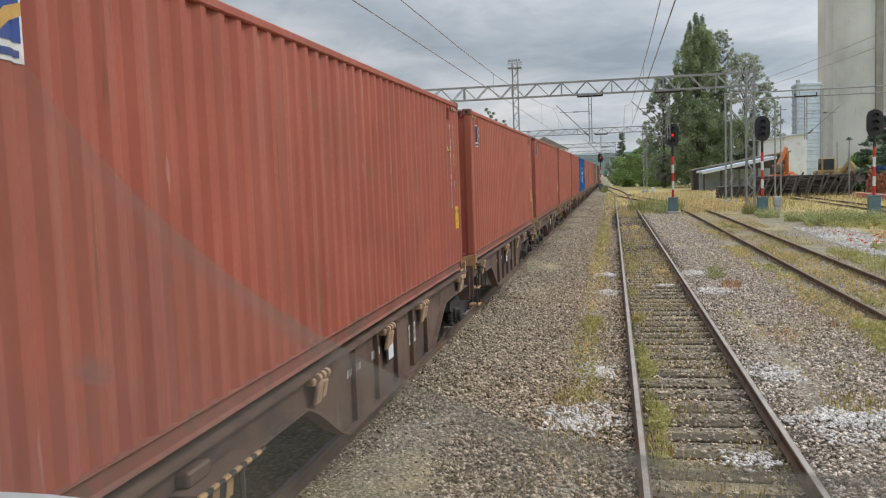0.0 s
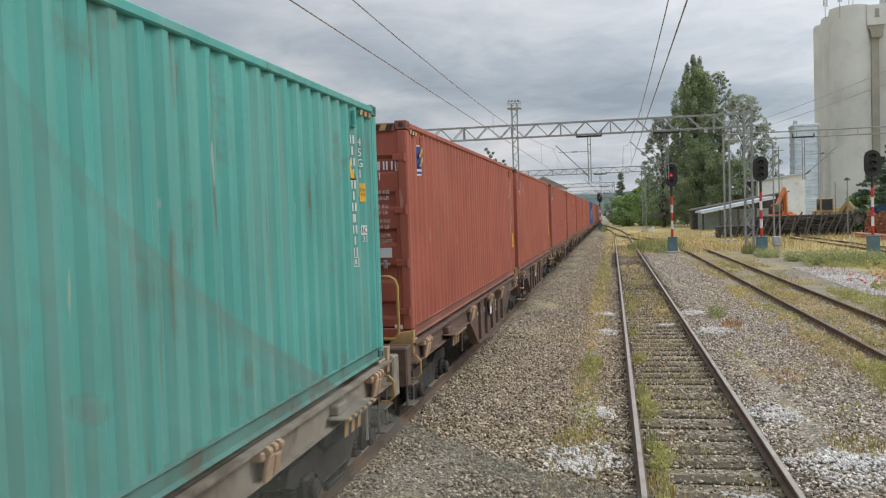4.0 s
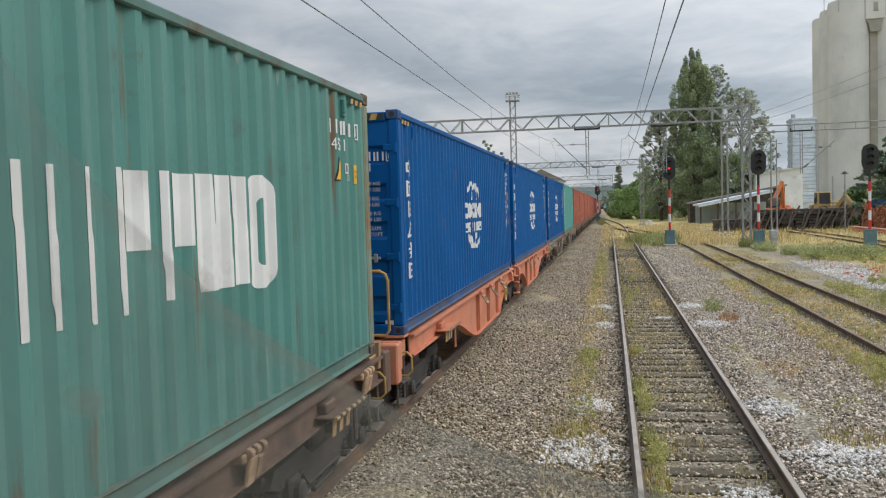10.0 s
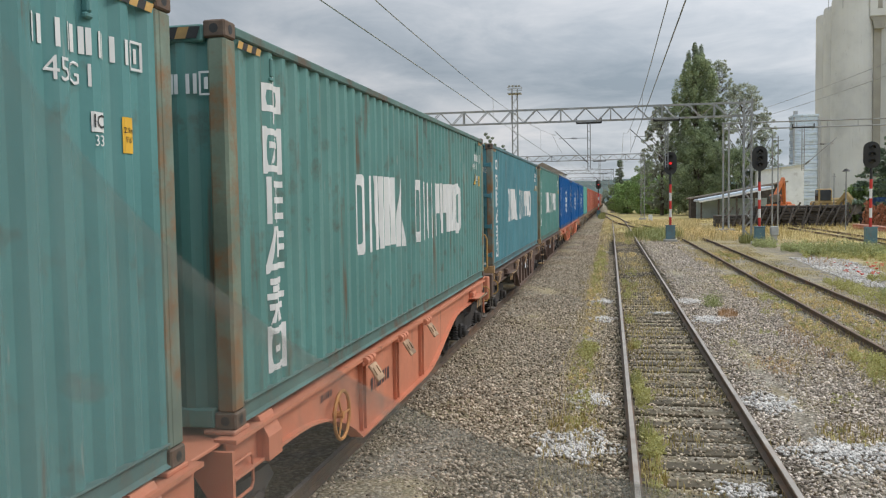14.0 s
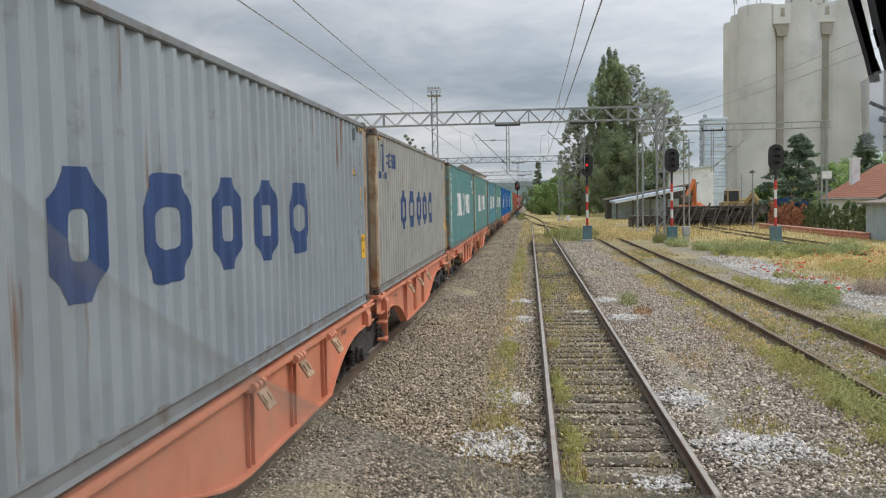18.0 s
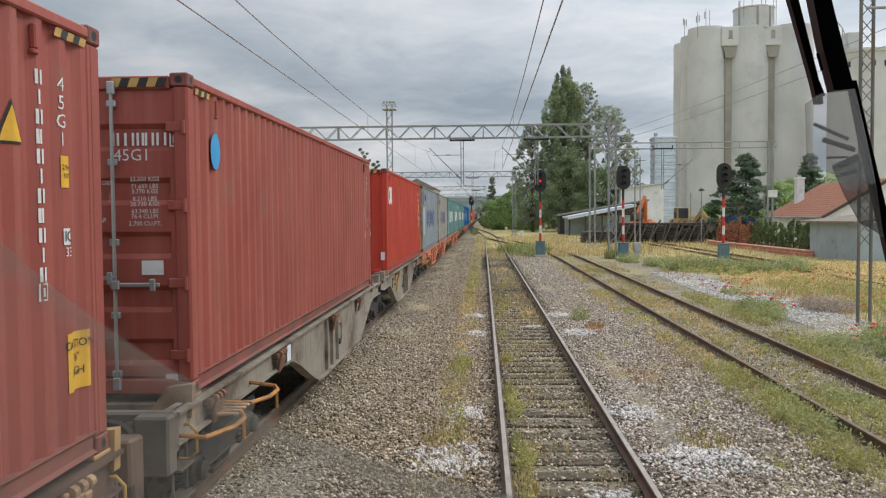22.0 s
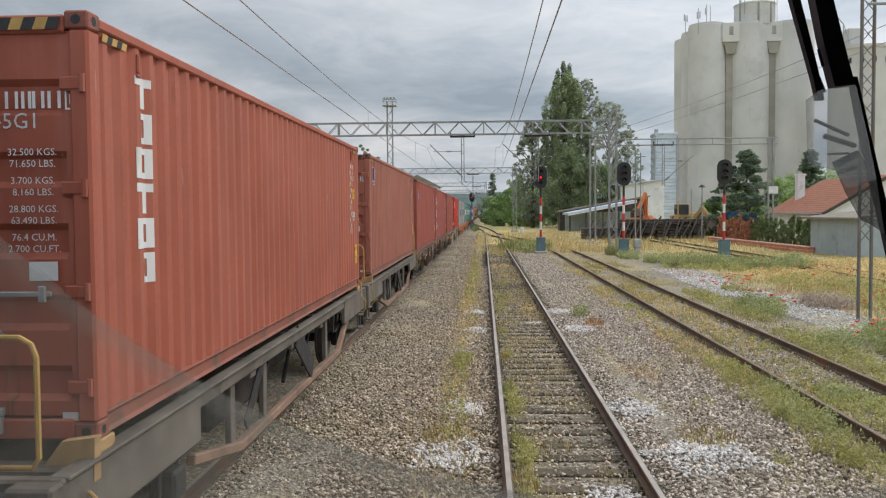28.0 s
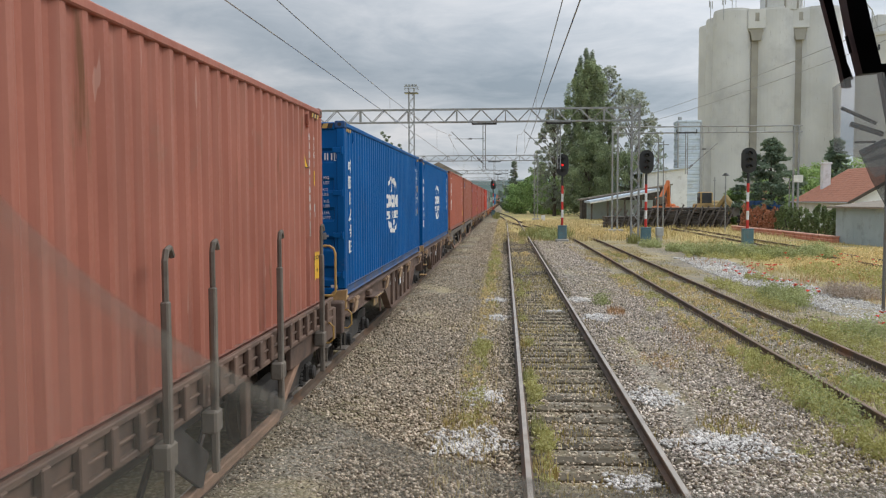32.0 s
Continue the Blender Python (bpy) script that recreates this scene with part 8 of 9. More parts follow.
def build_ballast():
    rg = np.random.default_rng(3)

    def spread(name, label, mat, boxes, lo, hi, z):
        pts = []
        for x0, x1, y0, y1, per in boxes:
            n = int((x1 - x0) * (y1 - y0) * per)
            p = np.stack([x0 + (x1 - x0) * rg.random(n), y0 + (y1 - y0) * rg.random(n)], axis=1)
            pts.append(p)
        p = np.concatenate(pts)
        # keep the rails' edges clear
        for c in (1.0 - 0.7525, 1.0 + 0.7525, 5.7 - 0.7525, 5.7 + 0.7525):
            p = p[np.abs(p[:, 0] - c) > 0.075]
        zz = z + rg.normal(size=len(p)) * 0.012
        # stones lie lower between the rails so that the sleepers show
        inside = np.abs(p[:, 0] - 1.0) < 0.75
        zz[inside] -= 0.014
        v, f = stones(rg, p, lo, hi, zz)
        thing(name, label, "ballast", kind="stuff", data=numpy_mesh(name, v, f, mat, tris=True))
    spread("ballast_stones", "loose brown-grey ballast stones along the tracks", STONE,
           [(-3.0, 0.2, 5.5, 14, 720), (-3.0, 0.2, 14, 24, 560), (-3.0, 0.2, 24, 46, 300), (0.3, 1.7, 5.5, 15, 190), (0.3, 1.7, 15, 30, 130), (0.3, 1.7, 30, 70, 60), (4.2, 8.5, 8, 22, 110), (1.8, 4.2, 5.5, 30, 90), (-3.0, -0.3, 46, 72, 190), (-3.0, -0.7, 72, 110, 80)], 0.011, 0.032, GRAVEL_Z + 0.005)
    spread("grey_ballast_stones", "loose light grey ballast stones between the tracks", STONE_GREY,
           [(1.8, 4.6, 5.5, 14, 600), (1.8, 4.6, 14, 26, 460), (2.0, 4.4, 26, 50, 210), (2.0, 4.8, 50, 62, 150), (6.5, 8.0, 10, 30, 90), (4.9, 6.5, 8, 30, 90)], 0.011, 0.032, GRAVEL_Z + 0.005)
    spread("pale_gravel_strip", "strip of pale loose gravel beside the side track", STONE_PALE,
           [(8.5, 10.4, 20.8, 30, 330), (8.2, 10.2, 29.6, 38, 300), (8.4, 10.6, 37.6, 43.5, 230), (13.6, 15.6, 32, 37, 120)], 0.018, 0.045, GRAVEL_Z + 0.012)
    # pale heaps of fresh limestone beside the rails
    for x, y, rx, ry in ((-0.45, 10.2, 0.60, 0.80), (-0.30, 12.8, 0.42, 0.65), (2.65, 10.4, 0.80, 0.80), (2.30, 12.8, 0.45, 0.75), (-0.25, 21.4, 0.40, 0.6), (-0.2, 25.0, 0.35, 0.7), (2.3, 21.6, 0.45, 0.8), (2.25, 25.2, 0.4, 0.7), (1.25, 22.6, 0.35, 0.25), (1.35, 8.9, 0.4, 0.35)):
        n = int(rx * ry * 3.14 * 430)
        a, r = rg.random(n) * 6.283, rg.random(n) ** 0.62 * 1.12
        edge = 0.75 + 0.35 * np.sin(3 * a + x * 5) * np.cos(2 * a + y)
        p = np.stack([x + rx * r * edge * np.cos(a), y + ry * r * edge * np.sin(a)], axis=1)
        p = p[(np.abs(p[:, 0] - 0.2475) > 0.08) & (np.abs(p[:, 0] - 1.7525) > 0.08)]
        v, f = stones(rg, p, 0.016, 0.036, GRAVEL_Z + 0.02 + 0.015 * (1 - r[:len(p)]))
        thing("limestone_patch", "patch of fresh pale limestone gravel beside the rail", "gravel", kind="stuff", group="pale gravel patches", data=numpy_mesh("limestone_patch", v, f, STONE_PALE, tris=True))


build_ballast()

GRASS_DRY = material("dry_grass", (0.62, 0.50, 0.26), 0.8, var=0.2, scale=1.0, bump=0, island=0.35, spec=0.2)
GRASS_GREEN = material("green_grass", (0.31, 0.31, 0.115), 0.8, var=0.2, scale=1.0, bump=0, island=0.4, spec=0.2)
GRASS_OLIVE = material("olive_weeds", (0.48, 0.375, 0.15), 0.8, var=0.2, scale=1.0, bump=0, island=0.4, spec=0.2)
GRASS_RUST = material("rusty_weeds", (0.52, 0.31, 0.16), 0.8, var=0.2, scale=1.0, bump=0, island=0.4, spec=0.2)
POPPY = material("poppy_petals", (0.78, 0.07, 0.035), 0.7, var=0.1, bump=0, island=0.25)


def blades(rg, xy, hgt, width, lean=0.45):
    """Bent grass blades, two faces each."""
    n = len(xy)
    a = rg.random(n) * 2 * math.pi
    h = hgt * (0.4 + 0.8 * rg.random(n))
    d = np.stack([np.cos(a), np.sin(a)], axis=1)
    s = np.stack([-d[:, 1], d[:, 0]], axis=1) * (width * (0.6 + 0.8 * rg.random(n)))[:, None]
    ln = (lean * rg.random(n) * h)[:, None]
    z0 = np.full(n, GRAVEL_Z - 0.03)
    b0 = np.column_stack([xy - s, z0])
    b1 = np.column_stack([xy + s, z0])
    m0 = np.column_stack([xy - s * 0.8 + d * ln * 0.35, z0 + h * 0.6])
    m1 = np.column_stack([xy + s * 0.8 + d * ln * 0.35, z0 + h * 0.6])
    tp = np.column_stack([xy + d * ln, z0 + h])
    v = np.stack([b0, b1, m0, m1, tp], axis=1).reshape(-1, 3)
    k = (np.arange(n) * 5)[:, None]
    f = np.concatenate([np.array([[0, 1, 3]]) + k, np.array([[0, 3, 2]]) + k, np.array([[2, 3, 4]]) + k])
    return v, f


FLUFF = {"grey": leaf_material("grey_green_weed_leaves", (0.395, 0.42, 0.19)), "olive": leaf_material("olive_weed_leaves", (0.46, 0.435, 0.17)),
         "straw": leaf_material("straw_weed_leaves", (0.68, 0.53, 0.26)), "mauve": leaf_material("mauve_weed_leaves", (0.44, 0.36, 0.29))}


def fluff(rg):
    """Bushy weeds: low domes of many small leaves, scattered in patches."""
    kinds = {k: ([], [], [0]) for k in FLUFF}

    def grow(kind, x, y, rx, ry, plants, hgt, size, per=26, clear=False):
        a, q = rg.random(plants) * 6.283, np.sqrt(rg.random(plants))
        px_, py_ = x + rx * q * np.cos(a), y + ry * q * np.sin(a)
        h = hgt * (0.35 + 0.75 * rg.random(plants)) * (1.15 - 0.5 * q)
        keep = np.ones(plants, bool)
        for c in (0.2475, 1.7525, 4.9475, 6.4525):
            keep &= np.abs(px_ - c) > 0.11
        px_, py_, h = px_[keep], py_[keep], h[keep]
        if not len(h):
            return
        cs = np.stack([px_, py_, GRAVEL_Z + h * 0.42], axis=1)
        rs = np.stack([h * 0.55, h * 0.55, h * 0.55], axis=1)
        v, f = leaves(rg, cs, rs, per * len(h), size)
        v[:, 2] = np.maximum(v[:, 2], GRAVEL_Z - 0.03)
        vs, fs, o = kinds[kind]
        vs.append(v)
        fs.append(f + o[0])
        o[0] += len(v)

    # belt of tall weeds before the goods track
    grow("grey", 11.8, 46.0, 2.3, 2.6, 300, 0.85, 0.055)
    grow("grey", 14.2, 43.5, 2.0, 1.6, 220, 0.75, 0.055)
    grow("olive", 12.5, 44.0, 3.4, 2.6, 200, 0.55, 0.05)
    grow("grey", 16.3, 45.5, 0.9, 1.6, 110, 0.85, 0.055)
    grow("grey", 9.0, 53.5, 0.6, 1.6, 70, 0.8, 0.05)
    # bushes beside the side track
    grow("olive", 7.45, 27.0, 0.42, 5.0, 150, 0.34, 0.032)
    grow("grey", 8.1, 25.4, 0.5, 1.7, 110, 0.52, 0.034)
    grow("olive", 7.2, 18.0, 0.5, 3.4, 130, 0.32, 0.028)
    grow("grey", 7.5, 19.0, 0.45, 2.0, 60, 0.40, 0.03)
    grow("grey", 9.9, 19.4, 1.3, 1.5, 260, 0.75, 0.04)
    grow("olive", 12.6, 25.5, 1.4, 4.0, 190, 0.6, 0.04)
    grow("mauve", 10.5, 26.6, 0.75, 1.3, 130, 0.62, 0.04)
    grow("olive", 13.5, 33.0, 2.0, 5.0, 240, 0.5, 0.04)
    grow("straw", 14.5, 37.0, 3.5, 5.0, 320, 0.45, 0.04)
    grow("straw", 19.0, 42.0, 4.0, 8.0, 380, 0.5, 0.05)
    # between and beside the rails of the side track
    for k in range(30):
        yy = rg.uniform(8, 48)
        grow("straw" if k % 3 == 0 else "olive", 5.7 + rg.uniform(-0.55, 0.55), yy, 0.30, 0.9, 22, 0.13, 0.018 + yy * 0.0003, 16)
    for k in range(26):
        yy = rg.uniform(9, 42)
        grow("straw" if k % 2 else "olive", 4.45 + rg.uniform(-0.35, 0.3), yy, 0.32, 0.9, 20, 0.16, 0.018 + yy * 0.0003, 16)
    grow("olive", 4.5, 13.0, 0.45, 4.2, 330, 0.32, 0.020)
    grow("straw", 4.4, 19.0, 0.35, 4.0, 120, 0.18, 0.020)
    grow("olive", 7.05, 15.0, 0.5, 4.5, 260, 0.36, 0.022)
    grow("olive", 5.75, 12.8, 0.5, 3.2, 150, 0.17, 0.020)
    grow("straw", 5.7, 26.0, 0.5, 9.0, 260, 0.15, 0.022)
    grow("olive", -0.5, 15.0, 0.20, 4.0, 70, 0.16, 0.018)
    grow("straw", -0.5, 28.0, 0.22, 10.0, 150, 0.17, 0.024)
    grow("olive", -0.5, 40.0, 0.25, 14.0, 140, 0.22, 0.03)
    grow("olive", 5.6, 12.5, 0.6, 2.0, 110, 0.22, 0.022)
    grow("olive", 6.9, 13.5, 0.4, 2.0, 90, 0.3, 0.024)
    # the loco's own track
    for k in range(22):
        yy = rg.uniform(8, 60)
        grow("olive" if k % 3 else "straw", -0.45 + rg.uniform(-0.25, 0.2), yy, 0.18, 0.9, 12, 0.15, 0.017 + yy * 0.0003, 16)
    for yy in (9.0, 9.9, 12.6, 14.2, 17.6, 21.0, 26.0, 31.0):
        grow("olive", 0.44, yy, 0.13, 0.5, 12, 0.24, 0.02)
    for k in range(16):
        yy = rg.uniform(24, 70)
        grow("straw" if k % 2 else "olive", 1.0 + rg.uniform(-0.5, 0.5), yy, 0.25, 1.6, 16, 0.17, 0.03, 16)
    grow("grey", 2.75, 24.2, 0.30, 0.35, 16, 0.55, 0.03, 40)
    grow("straw", 2.9, 16.0, 0.4, 0.8, 26, 0.10, 0.016, 14)
    for x, yy in ((2.9, 11.0), (3.3, 13.2), (-0.5, 11.4), (3.6, 10.2), (2.3, 18.0), (3.4, 19.5), (3.9, 23.0)):
        grow("olive", x, yy, 0.28, 0.4, 12, 0.13, 0.018, 16)
    # tall clumps beside the side track's near rail and round the poppies
    for x, yy, r, ry, n, hgt in ((4.55, 12.0, 0.32, 0.9, 34, 0.42), (4.85, 13.8, 0.25, 0.8, 26, 0.38), (4.4, 10.2, 0.3, 0.6, 18, 0.34), (5.6, 13.4, 0.4, 0.9, 30, 0.30), (4.5, 16.0, 0.25, 0.9, 20, 0.30), (7.1, 12.0, 0.4, 1.2, 30, 0.4), (8.35, 18.8, 0.7, 1.2, 60, 0.6), (8.4, 26.2, 0.7, 1.4, 70, 0.6), (9.2, 31.6, 0.6, 1.2, 22, 0.42), (10.0, 49.0, 0.9, 1.2, 60, 0.8), (15.4, 44.0, 0.9, 1.0, 60, 0.75), (-0.44, 16.8, 0.16, 0.9, 22, 0.24), (0.46, 13.1, 0.12, 0.45, 14, 0.26), (0.45, 10.3, 0.14, 0.5, 16, 0.28)):
        grow("grey" if yy > 9 and n > 24 else "olive", x, yy, r, ry, n, hgt, 0.017 + yy * 0.0007, 46)
    # by the signals and the far points
    grow("grey", 3.3, 64.0, 1.3, 4.0, 150, 0.95, 0.06)
    grow("olive", 3.2, 72.0, 1.4, 6.0, 150, 0.8, 0.07)
    grow("straw", 7.5, 70.0, 3.0, 8.0, 200, 0.6, 0.07)
    names = {"grey": "grey-green bushy weeds in the yard", "olive": "olive bushy weeds along the rails", "straw": "straw-coloured dry weeds in the yard", "mauve": "greyish mauve dry bush beside the gravel"}
    for k, (vs, fs, o) in kinds.items():
        thing("bushy_weeds", names[k], "weeds", kind="stuff", data=numpy_mesh("bushy_weeds", np.concatenate(vs), np.concatenate(fs), FLUFF[k]))


def build_weeds():
    rg = np.random.default_rng(9)

    def patchy(x0, x1, y0, y1, count, freq=0.8, cut=0.0, seed=0.0):
        """Random places, kept where a slow noise is high, so that weeds grow in patches."""
        p = np.stack([x0 + (x1 - x0) * rg.random(count), y0 + (y1 - y0) * rg.random(count)], axis=1)
        keep = np.array([noise.noise((x * freq, y * freq * 0.6, seed)) > cut for x, y in p])
        return p[keep] if keep.any() else p[:1]

    def clump(x, y, r, n, ry=None):
        a, q = rg.random(n) * 6.283, np.sqrt(rg.random(n))
        return np.stack([x + r * q * np.cos(a), y + (ry or r) * q * np.sin(a)], axis=1)

    def sow(name, label, mat, groups):
        vs, fs, o = [], [], 0
        for p, hgt, w in groups:
            v, f = blades(rg, p, hgt, w)
            vs.append(v)
            fs.append(f + o)
            o += len(v)
        thing(name, label, "weeds", kind="stuff", data=numpy_mesh(name, np.concatenate(vs), np.concatenate(fs), mat, tris=True))

    sow("dry_grass", "dry yellow grass along the rails and over the yard", GRASS_DRY, [
        (patchy(-0.85, -0.1, 8, 60, 5200, 0.5, -0.1, 1.0), 0.15, 0.006), (patchy(3.9, 8.0, 7, 60, 34000, 0.6, -0.08, 2.0), 0.12, 0.005), (patchy(0.3, 1.7, 22, 100, 5000, 0.45, 0.0, 3.0), 0.16, 0.007),
        (patchy(10.2, 30, 24, 60, 30000, 0.35, -0.05, 4.0), 0.20, 0.008), (patchy(-0.9, 30, 60, 120, 36000, 0.2, -0.15, 5.0), 0.30, 0.016), (patchy(2, 9, 60, 110, 7000, 0.2, -0.2, 6.0), 0.45, 0.016)])
    sow("green_weeds", "tufts of green weeds among the ballast", GRASS_GREEN, [
        (patchy(4.3, 8.5, 8, 45, 9000, 0.7, 0.12, 7.0), 0.13, 0.005), (clump(3.2, 66, 2.2, 1200, 5), 0.9, 0.012),
        (clump(12.4, 45.5, 2.4, 900, 2.2), 0.6, 0.008), (clump(8.9, 57.5, 0.8, 600), 0.7, 0.012), (clump(0.42, 11.0, 0.10, 90, 0.4), 0.22, 0.006), (clump(0.38, 14.0, 0.10, 90, 0.4), 0.22, 0.006), (patchy(10.2, 14.0, 14, 40, 2200, 0.5, 0.1, 9.0), 0.20, 0.007),
        (clump(11.8, 46.0, 2.2, 700, 2.4), 0.75, 0.007), (clump(14.2, 43.5, 1.9, 500, 1.5), 0.65, 0.007), (clump(7.5, 26.0, 0.4, 160, 4.5), 0.40, 0.005), (clump(9.9, 19.4, 1.2, 300, 1.5), 0.75, 0.005), (clump(4.6, 14.5, 0.25, 260, 2.2), 0.30, 0.004), (clump(5.6, 12.5, 0.5, 200, 1.8), 0.24, 0.004),
        (clump(-1.4, 140, 0.6, 500, 14), 0.8, 0.02)])
    sow("olive_weeds", "low olive weeds between stones", GRASS_OLIVE, [
        (patchy(-1.2, 0.1, 7, 40, 2600, 0.9, 0.1, 10.0), 0.13, 0.006), (patchy(1.8, 4.5, 6, 40, 4200, 0.8, 0.22, 11.0), 0.13, 0.006), (patchy(0.3, 1.7, 6, 40, 8000, 0.9, 0.04, 12.0), 0.09, 0.006), (clump(0.45, 9.3, 0.14, 120, 0.55), 0.18, 0.005), (clump(0.42, 17.5, 0.12, 100, 0.5), 0.16, 0.005),
        (patchy(4.2, 7.6, 7, 50, 11000, 0.5, -0.05, 13.0), 0.15, 0.006), (clump(-0.5, 11.2, 0.35, 260, 0.5), 0.14, 0.007), (clump(2.9, 11.2, 0.4, 260, 0.6), 0.14, 0.007), (patchy(10.2, 22, 24, 60, 13000, 0.3, 0.0, 14.0), 0.22, 0.008), (patchy(10, 40, 60, 110, 9000, 0.15, -0.1, 15.0), 0.5, 0.02)])
    sow("rusty_weeds", "reddish dry weeds in small patches", GRASS_RUST, [
        (clump(2.75, 15.8, 0.45, 420, 0.8), 0.09, 0.006), (clump(2.9, 22.5, 0.25, 260, 0.5), 0.20, 0.007), (patchy(8.6, 18, 24, 46, 3500, 0.4, 0.1, 16.0), 0.30, 0.009), (clump(3.9, 18.5, 0.4, 320, 2.0), 0.12, 0.006)])
    fluff(rg)
    # poppies: four-petalled cups on stems
    pts = np.concatenate([clump(9.5, 32.0, 0.9, 20, 1.6), clump(8.4, 31.0, 0.7, 12, 3.0), clump(8.4, 25.8, 0.7, 12, 1.6), clump(8.4, 19.2, 0.6, 10, 1.2), clump(13.6, 36, 2.0, 22, 3), clump(12.5, 24, 2.0, 14, 3)])
    s = Shape()
    for x, y in pts:
        z, r = GRAVEL_Z + rg.uniform(0.30, 0.60), rg.uniform(0.038, 0.066)
        for k in range(4):
            a = k * 1.571 + rg.random()
            c, d = math.cos(a), math.sin(a)
            s.add([(x, y, z - r * 0.5), (x + r * (c - d * 0.7), y + r * (d + c * 0.7), z + r * 0.3), (x + r * 1.25 * c, y + r * 1.25 * d, z + r * 0.5), (x + r * (c + d * 0.7), y + r * (d - c * 0.7), z + r * 0.3)], [(0, 1, 2, 3)])
    thing("poppies", "scattered red poppies in the weeds", "flowers", kind="stuff", data=s.mesh("poppies", POPPY))


build_weeds()

# ================= the locomotive cab with its windscreen =================
CAB = material("cab_paint", (0.16, 0.17, 0.17), 0.7, var=0.1)
RUBBER = material("wiper_rubber", (0.012, 0.012, 0.013), 0.55, var=0.2)


def dirty_glass():
    """Clear glass with a film of dust outside the arc that the wiper clears."""
    m = bpy.data.materials.new("dusty_windscreen")
    m.use_nodes = True
    t = m.node_tree
    t.nodes.clear()
    L = t.links.new
    out = t.nodes.new("ShaderNodeOutputMaterial")
    clear = t.nodes.new("ShaderNodeBsdfTransparent")
    dust = t.nodes.new("ShaderNodeBsdfTranslucent")
    dust.inputs["Color"].default_value = (0.262, 0.252, 0.218, 1)
    tc = t.nodes.new("ShaderNodeTexCoord")
    sep = t.nodes.new("ShaderNodeSeparateXYZ")
    L(tc.outputs["Object"], sep.inputs[0])

    def node(op, a, b=None):
        n = t.nodes.new("ShaderNodeMath")
        n.operation = op
        for s, v in zip(n.inputs, (a, b)):
            if v is None:
                continue
            if isinstance(v, (int, float)):
                s.default_value = v
            else:
                L(v, s)
        return n.outputs[0]

    def rng(src, lo, hi, a, b):
        r = t.nodes.new("ShaderNodeMapRange")
        for k, v in (("From Min", lo), ("From Max", hi), ("To Min", a), ("To Max", b)):
            r.inputs[k].default_value = v
        L(src, r.inputs["Value"])
        return r.outputs[0]
    dx, dz = node("SUBTRACT", sep.outputs["X"], 0.1353), node("SUBTRACT", sep.outputs["Z"], 3.3383)
    dist = node("SQRT", node("ADD", node("MULTIPLY", dx, dx), node("MULTIPLY", dz, dz)))
    film = rng(dist, 0.7032, 0.7152, 0.0, 1.0)
    n = t.nodes.new("ShaderNodeTexNoise")
    n.inputs["Scale"].default_value, n.inputs["Detail"].default_value = 6.0, 6
    L(tc.outputs["Object"], n.inputs["Vector"])
    n2 = t.nodes.new("ShaderNodeTexNoise")
    n2.inputs["Scale"].default_value, n2.inputs["Detail"].default_value = 70.0, 3
    L(tc.outputs["Object"], n2.inputs["Vector"])
    amount = node("MULTIPLY", film, node("MULTIPLY", node("MULTIPLY", rng(n.outputs["Fac"], 0.3, 0.7, 0.7, 1.3), rng(sep.outputs["Z"], 2.60, 2.95, 0.12, 0.05)), rng(n2.outputs["Fac"], 0.3, 0.7, 0.9, 1.1)))
    # the wiper leaves a thicker ridge at the edge of its arc
    ridge = node("MULTIPLY", rng(dist, 0.7032, 0.7032 + 0.003, 0.0, 0.30), rng(dist, 0.7032 + 0.003, 0.7032 + 0.020, 1.0, 0.0))
    # a smear of dried dirt left of the arc, with a soft ragged rim
    sx, sz = node("MULTIPLY", node("ADD", sep.outputs["X"], 0.41), 46.0), node("MULTIPLY", node("SUBTRACT", sep.outputs["Z"], 2.70), 72.0)
    spot = node("ADD", node("ADD", node("MULTIPLY", sx, sx), node("MULTIPLY", sz, sz)), node("MULTIPLY", n2.outputs["Fac"], 1.7))
    ridge = node("ADD", ridge, rng(spot, 0.5, 2.0, 0.26, 0.0))
    ridge = node("MULTIPLY", ridge, rng(sep.outputs["Z"], 2.66, 2.90, 1.0, 0.30))
    mix = t.nodes.new("ShaderNodeMixShader")
    L(node("MINIMUM", node("ADD", amount, ridge), 0.6), mix.inputs[0])
    L(clear.outputs[0], mix.inputs[1])
    L(dust.outputs[0], mix.inputs[2])
    L(mix.outputs[0], out.inputs["Surface"])
    return m


def see_through_film(colour, cover):
    m = bpy.data.materials.new("translucent_film")
    m.use_nodes = True
    t = m.node_tree
    t.nodes.clear()
    out = t.nodes.new("ShaderNodeOutputMaterial")
    a, b, mx = t.nodes.new("ShaderNodeBsdfTransparent"), t.nodes.new("ShaderNodeBsdfTranslucent"), t.nodes.new("ShaderNodeMixShader")
    b.inputs["Color"].default_value = (*colour, 1)
    mx.inputs[0].default_value = cover
    for s, d in ((a.outputs[0], mx.inputs[1]), (b.outputs[0], mx.inputs[2]), (mx.outputs[0], out.inputs["Surface"])):
        t.links.new(s, d)
    return m


